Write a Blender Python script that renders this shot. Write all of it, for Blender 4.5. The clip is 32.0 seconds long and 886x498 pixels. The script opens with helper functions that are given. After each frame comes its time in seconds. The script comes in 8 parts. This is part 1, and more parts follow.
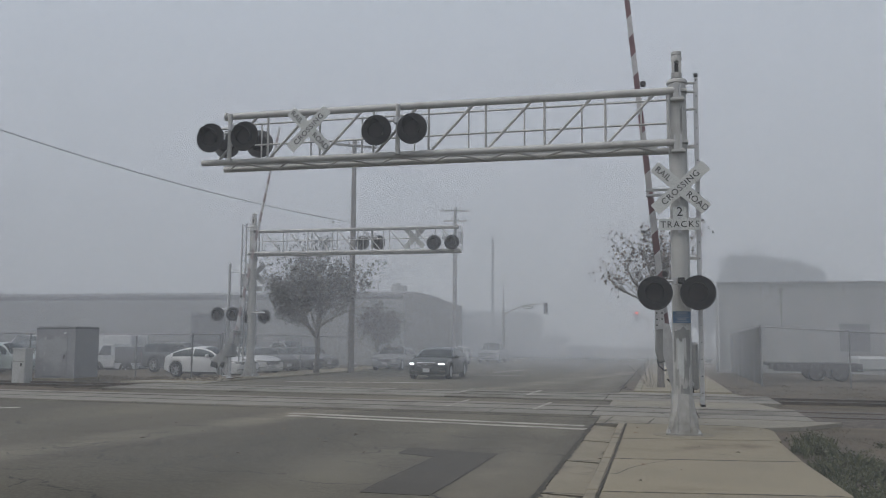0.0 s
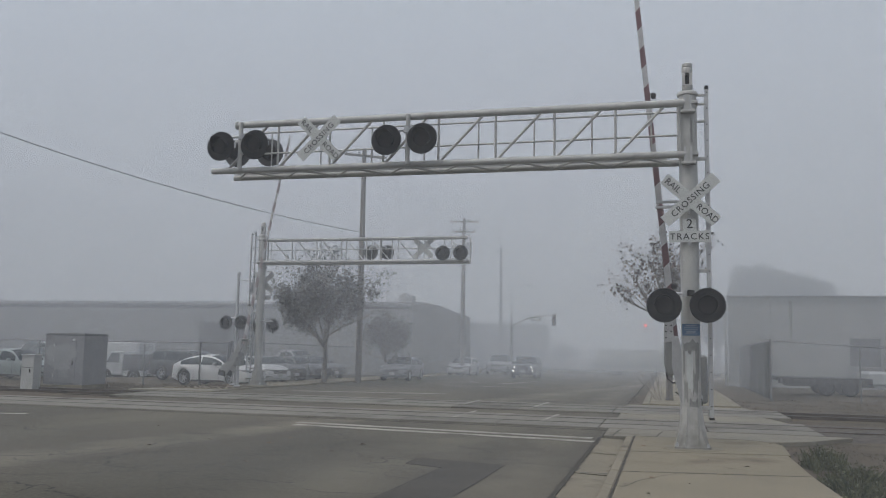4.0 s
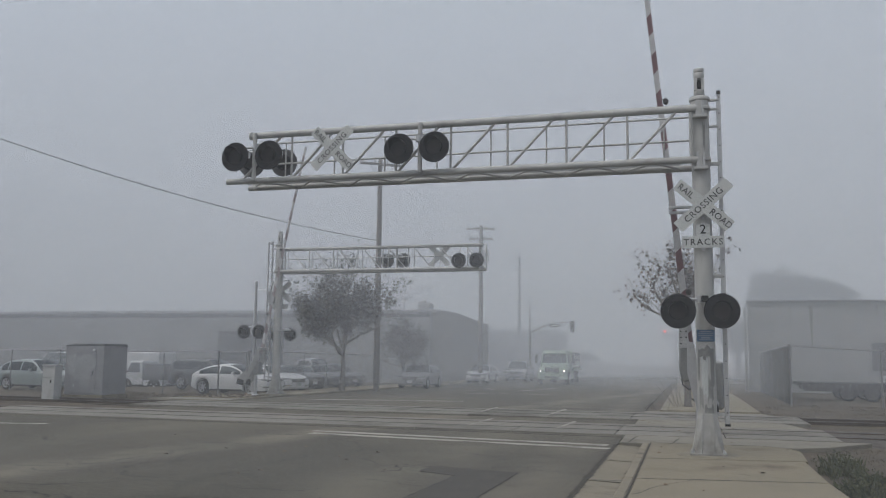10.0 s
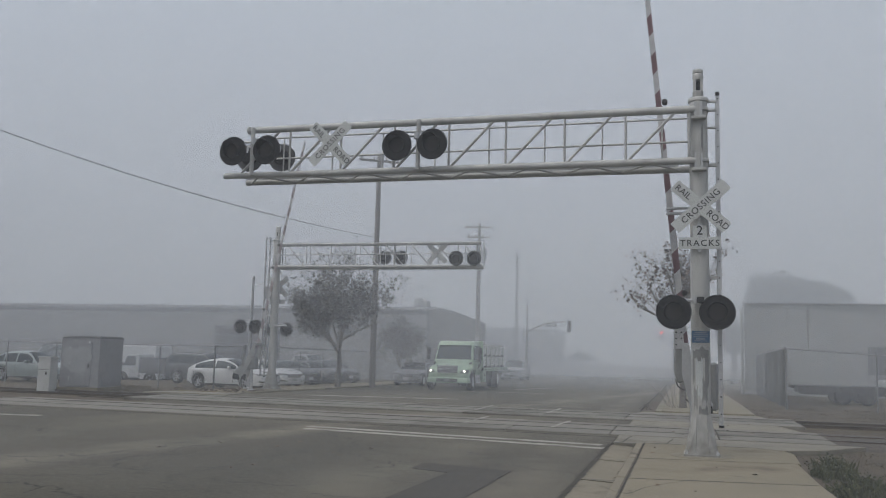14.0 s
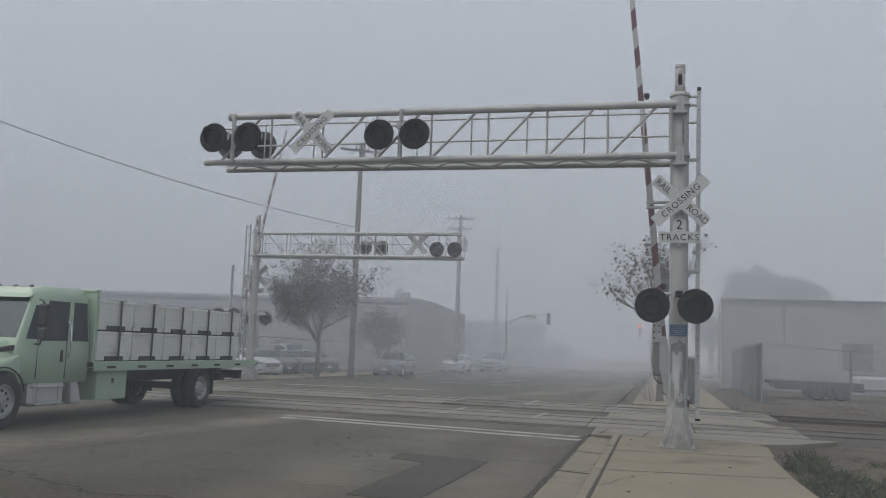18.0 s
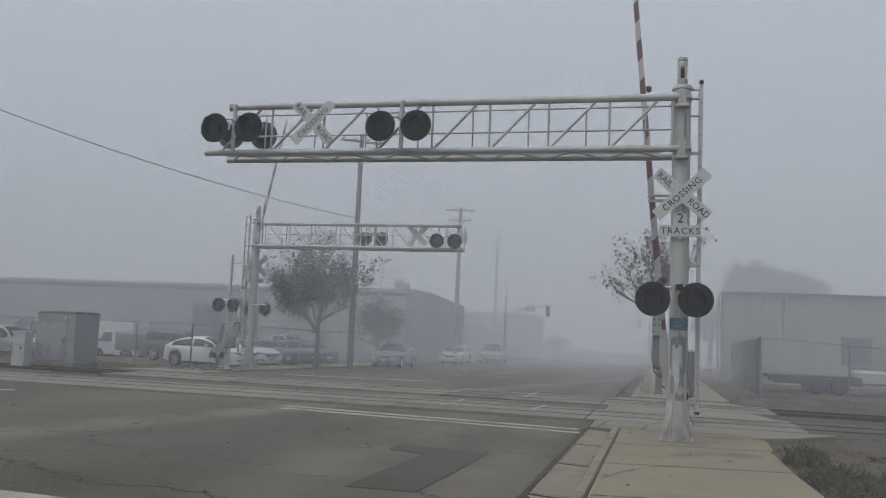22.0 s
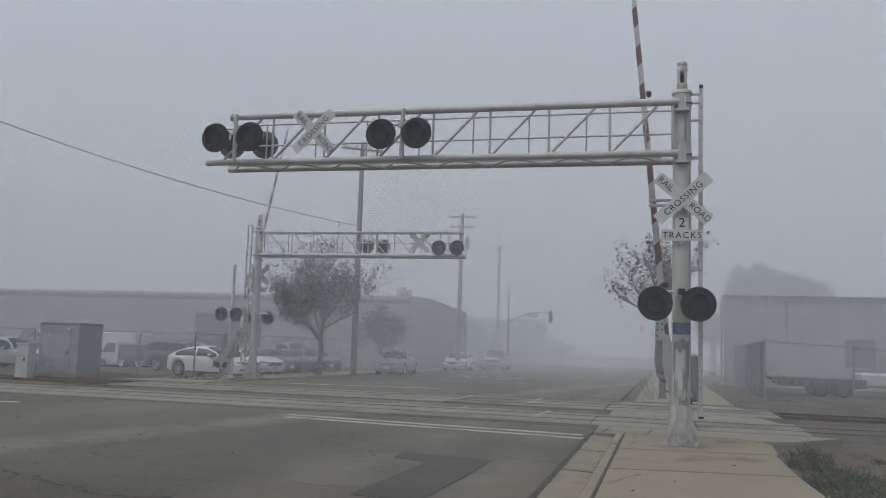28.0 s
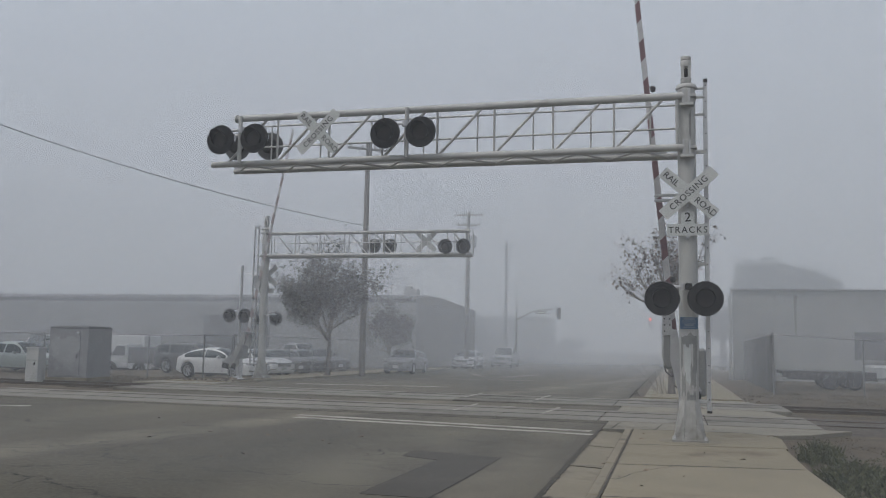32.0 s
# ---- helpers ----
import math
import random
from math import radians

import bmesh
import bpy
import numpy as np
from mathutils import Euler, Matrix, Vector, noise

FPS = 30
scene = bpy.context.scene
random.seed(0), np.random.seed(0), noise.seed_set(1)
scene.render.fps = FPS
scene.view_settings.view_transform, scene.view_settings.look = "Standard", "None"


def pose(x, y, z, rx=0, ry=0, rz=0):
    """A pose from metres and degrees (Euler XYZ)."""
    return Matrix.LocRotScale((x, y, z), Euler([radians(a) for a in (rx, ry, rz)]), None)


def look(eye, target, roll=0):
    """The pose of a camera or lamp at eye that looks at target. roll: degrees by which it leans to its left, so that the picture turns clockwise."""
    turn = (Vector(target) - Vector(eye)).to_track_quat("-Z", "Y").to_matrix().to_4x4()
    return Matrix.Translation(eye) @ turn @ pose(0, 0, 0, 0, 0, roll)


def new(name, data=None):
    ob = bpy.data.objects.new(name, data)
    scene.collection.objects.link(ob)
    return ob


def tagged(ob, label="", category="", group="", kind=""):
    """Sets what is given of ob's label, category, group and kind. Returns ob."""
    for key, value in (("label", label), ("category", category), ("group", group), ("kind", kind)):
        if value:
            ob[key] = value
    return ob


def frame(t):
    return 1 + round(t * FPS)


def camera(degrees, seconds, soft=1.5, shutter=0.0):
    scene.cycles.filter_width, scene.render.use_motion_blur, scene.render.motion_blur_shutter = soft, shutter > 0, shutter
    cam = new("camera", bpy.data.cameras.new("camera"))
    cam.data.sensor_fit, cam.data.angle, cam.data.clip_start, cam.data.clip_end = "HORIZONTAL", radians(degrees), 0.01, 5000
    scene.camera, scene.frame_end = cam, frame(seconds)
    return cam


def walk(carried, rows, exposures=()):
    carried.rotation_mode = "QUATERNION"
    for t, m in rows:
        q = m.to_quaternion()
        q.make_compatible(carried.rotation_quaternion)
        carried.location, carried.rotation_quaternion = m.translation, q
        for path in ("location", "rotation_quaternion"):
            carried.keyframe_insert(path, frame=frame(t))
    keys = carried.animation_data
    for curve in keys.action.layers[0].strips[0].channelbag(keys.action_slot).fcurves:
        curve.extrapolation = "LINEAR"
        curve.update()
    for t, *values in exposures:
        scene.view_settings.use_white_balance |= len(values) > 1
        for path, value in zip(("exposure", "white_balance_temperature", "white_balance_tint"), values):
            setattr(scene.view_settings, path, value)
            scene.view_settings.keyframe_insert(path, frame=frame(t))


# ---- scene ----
# camera, held by hand on the pavement
cam = camera(53.56, 32.0, soft=1.05, shutter=0.0)
PATH = [
    (0, (-0.416, -16.673, 1.695), (-2.783, -7.011, 2.714), 0.39),
    (0.5, (-0.428, -16.648, 1.688), (-2.796, -6.990, 2.747), 0.42),
    (1, (-0.431, -16.641, 1.692), (-2.804, -6.989, 2.789), 0.53),
    (1.5, (-0.428, -16.638, 1.685), (-2.837, -6.999, 2.821), 0.71),
    (2, (-0.423, -16.662, 1.682), (-2.843, -7.026, 2.820), 0.79),
    (2.5, (-0.417, -16.664, 1.684), (-2.835, -7.026, 2.814), 0.89),
    (3, (-0.419, -16.660, 1.687), (-2.845, -7.024, 2.813), 0.94),
    (3.5, (-0.424, -16.649, 1.684), (-2.873, -7.022, 2.828), 0.98),
    (5.5, (-0.419, -16.709, 1.677), (-2.890, -7.085, 2.802), 0.98),
    (6, (-0.424, -16.695, 1.678), (-2.905, -7.075, 2.821), 0.98),
    (6.5, (-0.432, -16.701, 1.680), (-2.926, -7.087, 2.846), 1.04),
    (7, (-0.431, -16.692, 1.687), (-2.947, -7.086, 2.867), 1.11),
    (7.5, (-0.417, -16.688, 1.681), (-2.959, -7.089, 2.869), 1.28),
    (8, (-0.403, -16.698, 1.680), (-2.960, -7.105, 2.880), 1.22),
    (8.5, (-0.357, -16.685, 1.685), (-2.958, -7.107, 2.904), 1.13),
    (9, (-0.307, -16.658, 1.681), (-2.935, -7.089, 2.912), 0.90),
    (9.5, (-0.290, -16.668, 1.688), (-2.942, -7.104, 2.917), 0.67),
    (10, (-0.311, -16.671, 1.688), (-2.974, -7.110, 2.909), 0.58),
    (10.5, (-0.303, -16.651, 1.683), (-2.976, -7.091, 2.886), 0.51),
    (11, (-0.304, -16.636, 1.681), (-2.988, -7.078, 2.884), 0.44),
    (11.5, (-0.304, -16.646, 1.695), (-2.986, -7.087, 2.898), 0.55),
    (12, (-0.303, -16.649, 1.686), (-2.987, -7.091, 2.888), 0.62),
    (12.5, (-0.283, -16.643, 1.681), (-2.965, -7.084, 2.882), 0.79),
    (13, (-0.288, -16.643, 1.682), (-2.961, -7.082, 2.882), 0.97),
    (13.5, (-0.277, -16.634, 1.682), (-2.939, -7.069, 2.881), 1.21),
    (14, (-0.276, -16.652, 1.679), (-2.924, -7.083, 2.877), 1.42),
    (14.5, (-0.286, -16.652, 1.682), (-2.907, -7.075, 2.870), 1.57),
    (16.5, (-0.286, -16.658, 1.678), (-2.803, -7.049, 2.829), 2.45),
    (17, (-0.283, -16.653, 1.677), (-2.772, -7.036, 2.822), 2.51),
    (17.5, (-0.272, -16.640, 1.669), (-2.739, -7.015, 2.800), 2.39),
    (18, (-0.278, -16.639, 1.662), (-2.713, -7.004, 2.770), 2.14),
    (18.5, (-0.275, -16.648, 1.654), (-2.698, -7.005, 2.721), 1.73),
    (19, (-0.278, -16.648, 1.659), (-2.691, -7.000, 2.710), 1.51),
    (19.5, (-0.282, -16.650, 1.673), (-2.702, -7.001, 2.695), 1.45),
    (20, (-0.271, -16.647, 1.667), (-2.689, -6.998, 2.687), 1.59),
    (20.5, (-0.297, -16.639, 1.673), (-2.712, -6.989, 2.694), 1.89),
    (21, (-0.304, -16.630, 1.668), (-2.717, -6.979, 2.679), 2.24),
    (21.5, (-0.299, -16.627, 1.663), (-2.716, -6.976, 2.668), 2.44),
    (22, (-0.303, -16.629, 1.675), (-2.731, -6.981, 2.685), 2.51),
    (22.5, (-0.289, -16.632, 1.679), (-2.741, -6.990, 2.685), 2.49),
    (23, (-0.271, -16.649, 1.682), (-2.726, -7.007, 2.679), 2.50),
    (23.5, (-0.275, -16.660, 1.686), (-2.727, -7.016, 2.678), 2.58),
    (24, (-0.251, -16.658, 1.682), (-2.700, -7.013, 2.673), 2.53),
    (24.5, (-0.253, -16.651, 1.687), (-2.689, -7.004, 2.686), 2.33),
    (25, (-0.259, -16.648, 1.683), (-2.681, -6.998, 2.682), 2.11),
    (25.5, (-0.273, -16.636, 1.676), (-2.679, -6.982, 2.678), 1.83),
    (27.5, (-0.300, -16.616, 1.686), (-2.716, -6.971, 2.752), 1.79),
    (28, (-0.298, -16.642, 1.683), (-2.749, -7.008, 2.767), 1.86),
    (28.5, (-0.300, -16.648, 1.687), (-2.784, -7.022, 2.777), 1.83),
    (29, (-0.287, -16.654, 1.690), (-2.791, -7.035, 2.789), 1.84),
    (29.5, (-0.290, -16.655, 1.691), (-2.805, -7.041, 2.806), 1.87),
    (30, (-0.275, -16.655, 1.683), (-2.813, -7.048, 2.804), 1.74),
    (30.5, (-0.282, -16.654, 1.682), (-2.823, -7.046, 2.788), 1.56),
    (31, (-0.272, -16.652, 1.674), (-2.811, -7.041, 2.764), 1.26),
    (31.5, (-0.263, -16.649, 1.672), (-2.805, -7.037, 2.740), 1.12),
    (32, (-0.269, -16.648, 1.678), (-2.801, -7.033, 2.743), 1.05),
]
walk(cam, [(t, look(e, g, r)) for t, e, g, r in PATH], exposures=((0, -0.50), (32, -0.50)))
SKY_STRENGTH, SUN_STRENGTH = 0.20, 2.4

# ---- world and light: sun above a bank of fog ----
world = bpy.data.worlds.new("foggy_sky")
scene.world = world
world.use_nodes = True
wn = world.node_tree.nodes
wl = world.node_tree.links
sky = wn.new("ShaderNodeTexSky")
sky.sky_type, sky.sun_disc = "NISHITA", False
sky.sun_elevation, sky.sun_rotation = radians(52), radians(227)
sky.air_density, sky.dust_density, sky.ozone_density = 1.0, 3.0, 1.0
hue = wn.new("ShaderNodeHueSaturation")
hue.inputs["Saturation"].default_value = 0.55
wl.new(sky.outputs[0], hue.inputs["Color"])
wl.new(hue.outputs[0], wn["Background"].inputs["Color"])
wn["Background"].inputs["Strength"].default_value = SKY_STRENGTH
sun = new("sun", bpy.data.lights.new("sun", "SUN"))
sun.data.energy, sun.data.angle, sun.data.color = SUN_STRENGTH, radians(110), (1.0, 0.98, 0.95)
sun.matrix_world = look((-54, -50, 94), (0, 0, 0))


# ---- mesh building ----
class Shape:
    """Collects vertices and faces of one mesh."""

    def __init__(self):
        self.v, self.f = [], []

    def add(self, verts, faces, m=None):
        b = len(self.v)
        self.v += [tuple(m @ Vector(p)) for p in verts] if m is not None else [tuple(p) for p in verts]
        self.f += [tuple(b + i for i in face) for face in faces]
        return self

    def box(self, cx, cy, cz, sx, sy, sz, m=None, top=1.0, topy=None):
        """A box by its centre and size; top, topy: how much the upper face narrows."""
        ty = top if topy is None else topy
        hx, hy, hz = sx / 2, sy / 2, sz / 2
        v = [(cx - hx, cy - hy, cz - hz), (cx + hx, cy - hy, cz - hz), (cx + hx, cy + hy, cz - hz), (cx - hx, cy + hy, cz - hz),
             (cx - hx * top, cy - hy * ty, cz + hz), (cx + hx * top, cy - hy * ty, cz + hz), (cx + hx * top, cy + hy * ty, cz + hz), (cx - hx * top, cy + hy * ty, cz + hz)]
        return self.add(v, [(0, 3, 2, 1), (4, 5, 6, 7), (0, 1, 5, 4), (1, 2, 6, 5), (2, 3, 7, 6), (3, 0, 4, 7)], m)

    def tube(self, p0, p1, r0, r1=None, n=12, caps=True):
        r1 = r0 if r1 is None else r1
        p0, p1 = Vector(p0), Vector(p1)
        d = (p1 - p0).normalized()
        a = d.orthogonal().normalized()
        b = d.cross(a)
        v = []
        for p, r in ((p0, r0), (p1, r1)):
            v += [p + (a * math.cos(2 * math.pi * i / n) + b * math.sin(2 * math.pi * i / n)) * r for i in range(n)]
        f = [(i, (i + 1) % n, n + (i + 1) % n, n + i) for i in range(n)]
        if caps:
            f += [tuple(range(n - 1, -1, -1)), tuple(range(n, 2 * n))]
        return self.add(v, f)

    def path(self, pts, r, n=8):
        """A bent rod through pts; r: one radius, or one for each point."""
        pts = [Vector(p) for p in pts]
        rs = r if isinstance(r, (list, tuple)) else [r] * len(pts)
        v, f = [], []
        a = None
        for i, p in enumerate(pts):
            d = (pts[min(i + 1, len(pts) - 1)] - pts[max(i - 1, 0)]).normalized()
            a = d.orthogonal().normalized() if a is None else (a - d * a.dot(d)).normalized()
            b = d.cross(a)
            v += [p + (a * math.cos(2 * math.pi * k / n) + b * math.sin(2 * math.pi * k / n)) * rs[i] for k in range(n)]
        for i in range(len(pts) - 1):
            f += [(i * n + k, i * n + (k + 1) % n, (i + 1) * n + (k + 1) % n, (i + 1) * n + k) for k in range(n)]
        f += [tuple(range(n - 1, -1, -1)), tuple(range((len(pts) - 1) * n, len(pts) * n))]
        return self.add(v, f)

    def lathe(self, prof, n=24, m=None, close=True):
        """Turns a profile of (radius, height) about z."""
        v, f = [], []
        for r, z in prof:
            v += [(r * math.cos(2 * math.pi * k / n), r * math.sin(2 * math.pi * k / n), z) for k in range(n)]
        for i in range(len(prof) - 1):
            f += [(i * n + k, i * n + (k + 1) % n, (i + 1) * n + (k + 1) % n, (i + 1) * n + k) for k in range(n)]
        if close:
            f += [tuple(range(n - 1, -1, -1)), tuple(range((len(prof) - 1) * n, len(prof) * n))]
        return self.add(v, f, m)

    def prism(self, poly, d0, d1, m=None):
        """A plane outline (x, z), pushed along y from d0 to d1."""
        n = len(poly)
        v = [(x, d0, z) for x, z in poly] + [(x, d1, z) for x, z in poly]
        f = [tuple(range(n)), tuple(range(2 * n - 1, n - 1, -1))] + [(i, i + n, (i + 1) % n + n, (i + 1) % n) for i in range(n)]
        return self.add(v, f, m)

    def slab(self, poly, z0, z1):
        """A ground outline (x, y), from z0 up to z1."""
        n = len(poly)
        v = [(x, y, z0) for x, y in poly] + [(x, y, z1) for x, y in poly]
        f = [tuple(range(n - 1, -1, -1)), tuple(range(n, 2 * n))] + [(i, (i + 1) % n, (i + 1) % n + n, i + n) for i in range(n)]
        return self.add(v, f)

    def loft(self, rings, closed=True, caps=True):
        n = len(rings[0])
        v = [p for ring in rings for p in ring]
        f = []
        for i in range(len(rings) - 1):
            for k in range(n if closed else n - 1):
                f.append((i * n + k, i * n + (k + 1) % n, (i + 1) * n + (k + 1) % n, (i + 1) * n + k))
        if caps and closed:
            f += [tuple(range(n - 1, -1, -1)), tuple(range((len(rings) - 1) * n, len(rings) * n))]
        return self.add(v, f)

    def mesh(self, name, material, bevel=0.0, smooth=35, segments=1):
        me = bpy.data.meshes.new(name)
        me.from_pydata(self.v, [], self.f)
        bm = bmesh.new()
        bm.from_mesh(me)
        bmesh.ops.recalc_face_normals(bm, faces=bm.faces)
        if bevel:
            edges = [e for e in bm.edges if len(e.link_faces) == 2 and e.calc_face_angle(0) > radians(30)]
            bmesh.ops.bevel(bm, geom=edges, offset=bevel, segments=segments, affect="EDGES", clamp_overlap=True)
        bm.to_mesh(me)
        bm.free()
        me.materials.append(material)
        if smooth:
            me.shade_smooth()
            me.set_sharp_from_angle(angle=radians(smooth))
        return me


def part(name, shape, material, parent, label="", bevel=0.0, smooth=35):
    """One mesh object under a thing or a part."""
    me = shape if isinstance(shape, bpy.types.Mesh) else shape.mesh(name, material, bevel, smooth)
    ob = new(name, me)
    ob.parent = parent
    if label:
        tagged(ob, label)
    return ob


def thing(name, label, category, m=None, group="", kind=""):
    ob = new(name)
    ob.empty_display_size = 0.2
    if m is not None:
        ob.matrix_basis = m
    return tagged(ob, label, category, group, kind)


def single(name, shape, material, label, category, m=None, group="", kind="", bevel=0.0, smooth=35):
    ob = new(name, shape.mesh(name, material, bevel, smooth))
    if m is not None:
        ob.matrix_basis = m
    return tagged(ob, label, category, group, kind)


# ---- materials ----
def surface(name, dark, light, rough=0.7, metal=0.0, scale=2.0, fine=30.0, bump=0.15, spread=(0.35, 0.65), rand=0.0, coat=0.0,
            stain=None, stain_scale=0.6, stain_at=(0.55, 0.7), stretch=(1, 1, 1), rough_var=0.12, grains=0.35):
    """A worn surface: a broad and a fine noise between two colours, fine relief, stains of a third colour."""
    ma = bpy.data.materials.new(name)
    ma.use_nodes = True
    n, l = ma.node_tree.nodes, ma.node_tree.links
    bs = n["Principled BSDF"]
    tc = n.new("ShaderNodeTexCoord")
    mp = n.new("ShaderNodeMapping")
    mp.inputs["Scale"].default_value = stretch
    l.new(tc.outputs["Object"], mp.inputs["Vector"])
    src = mp.outputs[0]
    if rand:
        oi = n.new("ShaderNodeObjectInfo")
        ad = n.new("ShaderNodeVectorMath")
        ad.operation = "MULTIPLY_ADD"
        l.new(oi.outputs["Random"], ad.inputs[0])
        ad.inputs[1].default_value = (37, 53, 71)
        l.new(src, ad.inputs[2])
        src = ad.outputs[0]

    def noise_node(sc, detail):
        x = n.new("ShaderNodeTexNoise")
        x.inputs["Scale"].default_value, x.inputs["Detail"].default_value, x.inputs["Roughness"].default_value = sc, detail, 0.6
        l.new(src, x.inputs["Vector"])
        return x.outputs[0]

    broad, grain = noise_node(scale, 5), noise_node(fine, 3)
    av = n.new("ShaderNodeMath")
    av.operation = "MULTIPLY_ADD"
    l.new(grain, av.inputs[0])
    av.inputs[1].default_value = grains
    sc = n.new("ShaderNodeMath")
    sc.operation = "MULTIPLY"
    l.new(broad, sc.inputs[0])
    sc.inputs[1].default_value = 1 - grains
    l.new(sc.outputs[0], av.inputs[2])
    ramp = n.new("ShaderNodeValToRGB")
    ramp.color_ramp.elements[0].position, ramp.color_ramp.elements[1].position = spread
    ramp.color_ramp.elements[0].color, ramp.color_ramp.elements[1].color = (*dark, 1), (*light, 1)
    l.new(av.outputs[0], ramp.inputs[0])
    colour = ramp.outputs[0]
    if stain:
        st = noise_node(stain_scale, 6)
        sr = n.new("ShaderNodeMapRange")
        sr.inputs["From Min"].default_value, sr.inputs["From Max"].default_value = stain_at
        l.new(st, sr.inputs["Value"])
        mx = n.new("ShaderNodeMix")
        mx.data_type = "RGBA"
        l.new(sr.outputs[0], mx.inputs[0])
        l.new(colour, mx.inputs[6])
        mx.inputs[7].default_value = (*stain, 1)
        colour = mx.outputs[2]
    if rand:
        hs = n.new("ShaderNodeHueSaturation")
        mr = n.new("ShaderNodeMapRange")
        mr.inputs["To Min"].default_value, mr.inputs["To Max"].default_value = 1 - rand, 1 + rand
        l.new(oi.outputs["Random"], mr.inputs["Value"])
        l.new(mr.outputs[0], hs.inputs["Value"])
        l.new(colour, hs.inputs["Color"])
        colour = hs.outputs[0]
    l.new(colour, bs.inputs["Base Color"])
    rr = n.new("ShaderNodeMapRange")
    rr.inputs["To Min"].default_value, rr.inputs["To Max"].default_value = max(0.03, rough - rough_var), min(1, rough + rough_var)
    l.new(broad, rr.inputs["Value"])
    l.new(rr.outputs[0], bs.inputs["Roughness"])
    bs.inputs["Metallic"].default_value = metal
    if coat:
        bs.inputs["Coat Weight"].default_value, bs.inputs["Coat Roughness"].default_value = coat, 0.08
    if bump:
        bp = n.new("ShaderNodeBump")
        bp.inputs["Strength"].default_value, bp.inputs["Distance"].default_value = bump, 0.02
        l.new(av.outputs[0], bp.inputs["Height"])
        l.new(bp.outputs[0], bs.inputs["Normal"])
    return ma


def plain(name, colour, rough=0.5, metal=0.0, glow=0.0, transmission=0.0):
    ma = bpy.data.materials.new(name)
    ma.use_nodes = True
    bs = ma.node_tree.nodes["Principled BSDF"]
    bs.inputs["Base Color"].default_value = (*colour, 1)
    bs.inputs["Roughness"].default_value, bs.inputs["Metallic"].default_value = rough, metal
    bs.inputs["Transmission Weight"].default_value = transmission
    if glow:
        bs.inputs["Emission Color"].default_value, bs.inputs["Emission Strength"].default_value = (*colour, 1), glow
    return ma


def fog_material(name, opacity, far, uneven=0.08):
    """Droplets: lets most light pass and scatters the rest to both sides; thins out at the very ground, upwards and in slow swathes."""
    ma = bpy.data.materials.new(name)
    ma.use_nodes = True
    n, l = ma.node_tree.nodes, ma.node_tree.links
    n.clear()
    out, clear, mix = n.new("ShaderNodeOutputMaterial"), n.new("ShaderNodeBsdfTransparent"), n.new("ShaderNodeMixShader")
    back, front, both = n.new("ShaderNodeBsdfTranslucent"), n.new("ShaderNodeBsdfDiffuse"), n.new("ShaderNodeMixShader")
    for s in (back, front):
        s.inputs["Color"].default_value = (0.832, 0.870, 0.918, 1)
    l.new(front.outputs[0], both.inputs[1])
    l.new(back.outputs[0], both.inputs[2])
    tc, sp, low = n.new("ShaderNodeTexCoord"), n.new("ShaderNodeSeparateXYZ"), n.new("ShaderNodeMapRange")
    l.new(tc.outputs["Object"], sp.inputs[0])
    l.new(sp.outputs["Z"], low.inputs["Value"])
    low.interpolation_type = "SMOOTHSTEP"
    low.inputs["From Min"].default_value, low.inputs["From Max"].default_value = 0.0, 0.7
    low.inputs["To Min"].default_value, low.inputs["To Max"].default_value = 0.0, opacity
    high = n.new("ShaderNodeMapRange")
    high.interpolation_type = "SMOOTHSTEP"
    high.inputs["From Min"].default_value, high.inputs["From Max"].default_value = 0.04 * far + 2.0, 0.95 * far + 8
    high.inputs["To Min"].default_value, high.inputs["To Max"].default_value = 1.0, 0.25
    l.new(sp.outputs["Z"], high.inputs["Value"])
    thin = n.new("ShaderNodeMath")
    thin.operation = "MULTIPLY"
    l.new(low.outputs[0], thin.inputs[0])
    l.new(high.outputs[0], thin.inputs[1])
    nz, sw, mul = n.new("ShaderNodeTexNoise"), n.new("ShaderNodeMapRange"), n.new("ShaderNodeMath")
    nz.inputs["Scale"].default_value, nz.inputs["Detail"].default_value = 0.06, 1.0
    l.new(tc.outputs["Object"], nz.inputs["Vector"])
    sw.inputs["From Min"].default_value, sw.inputs["From Max"].default_value = 0.3, 0.7
    sw.inputs["To Min"].default_value, sw.inputs["To Max"].default_value = 1 - uneven, 1 + uneven
    l.new(nz.outputs[0], sw.inputs["Value"])
    mul.operation, mul.use_clamp = "MULTIPLY", True
    l.new(thin.outputs[0], mul.inputs[0])
    l.new(sw.outputs[0], mul.inputs[1])
    l.new(mul.outputs[0], mix.inputs[0])
    l.new(clear.outputs[0], mix.inputs[1])
    l.new(both.outputs[0], mix.inputs[2])
    l.new(mix.outputs[0], out.inputs["Surface"])
    return ma

# ---- ground, road, pavements, tracks: x across the road, y along it, z up; the near signal mast stands at the origin ----
M_DIRT = surface("dirt", (0.035, 0.028, 0.018), (0.094, 0.074, 0.048), 0.95, scale=0.9, fine=16, bump=0.8, stain=(0.045, 0.040, 0.023), stain_scale=0.25)
M_ASPHALT = surface("asphalt", (0.036, 0.033, 0.024), (0.094, 0.086, 0.062), 0.88, scale=0.22, fine=26, bump=0.7, spread=(0.36, 0.64), grains=0.55, stain=(0.121, 0.106, 0.075), stain_scale=0.09, stain_at=(0.52, 0.72), stretch=(1.0, 0.45, 1))


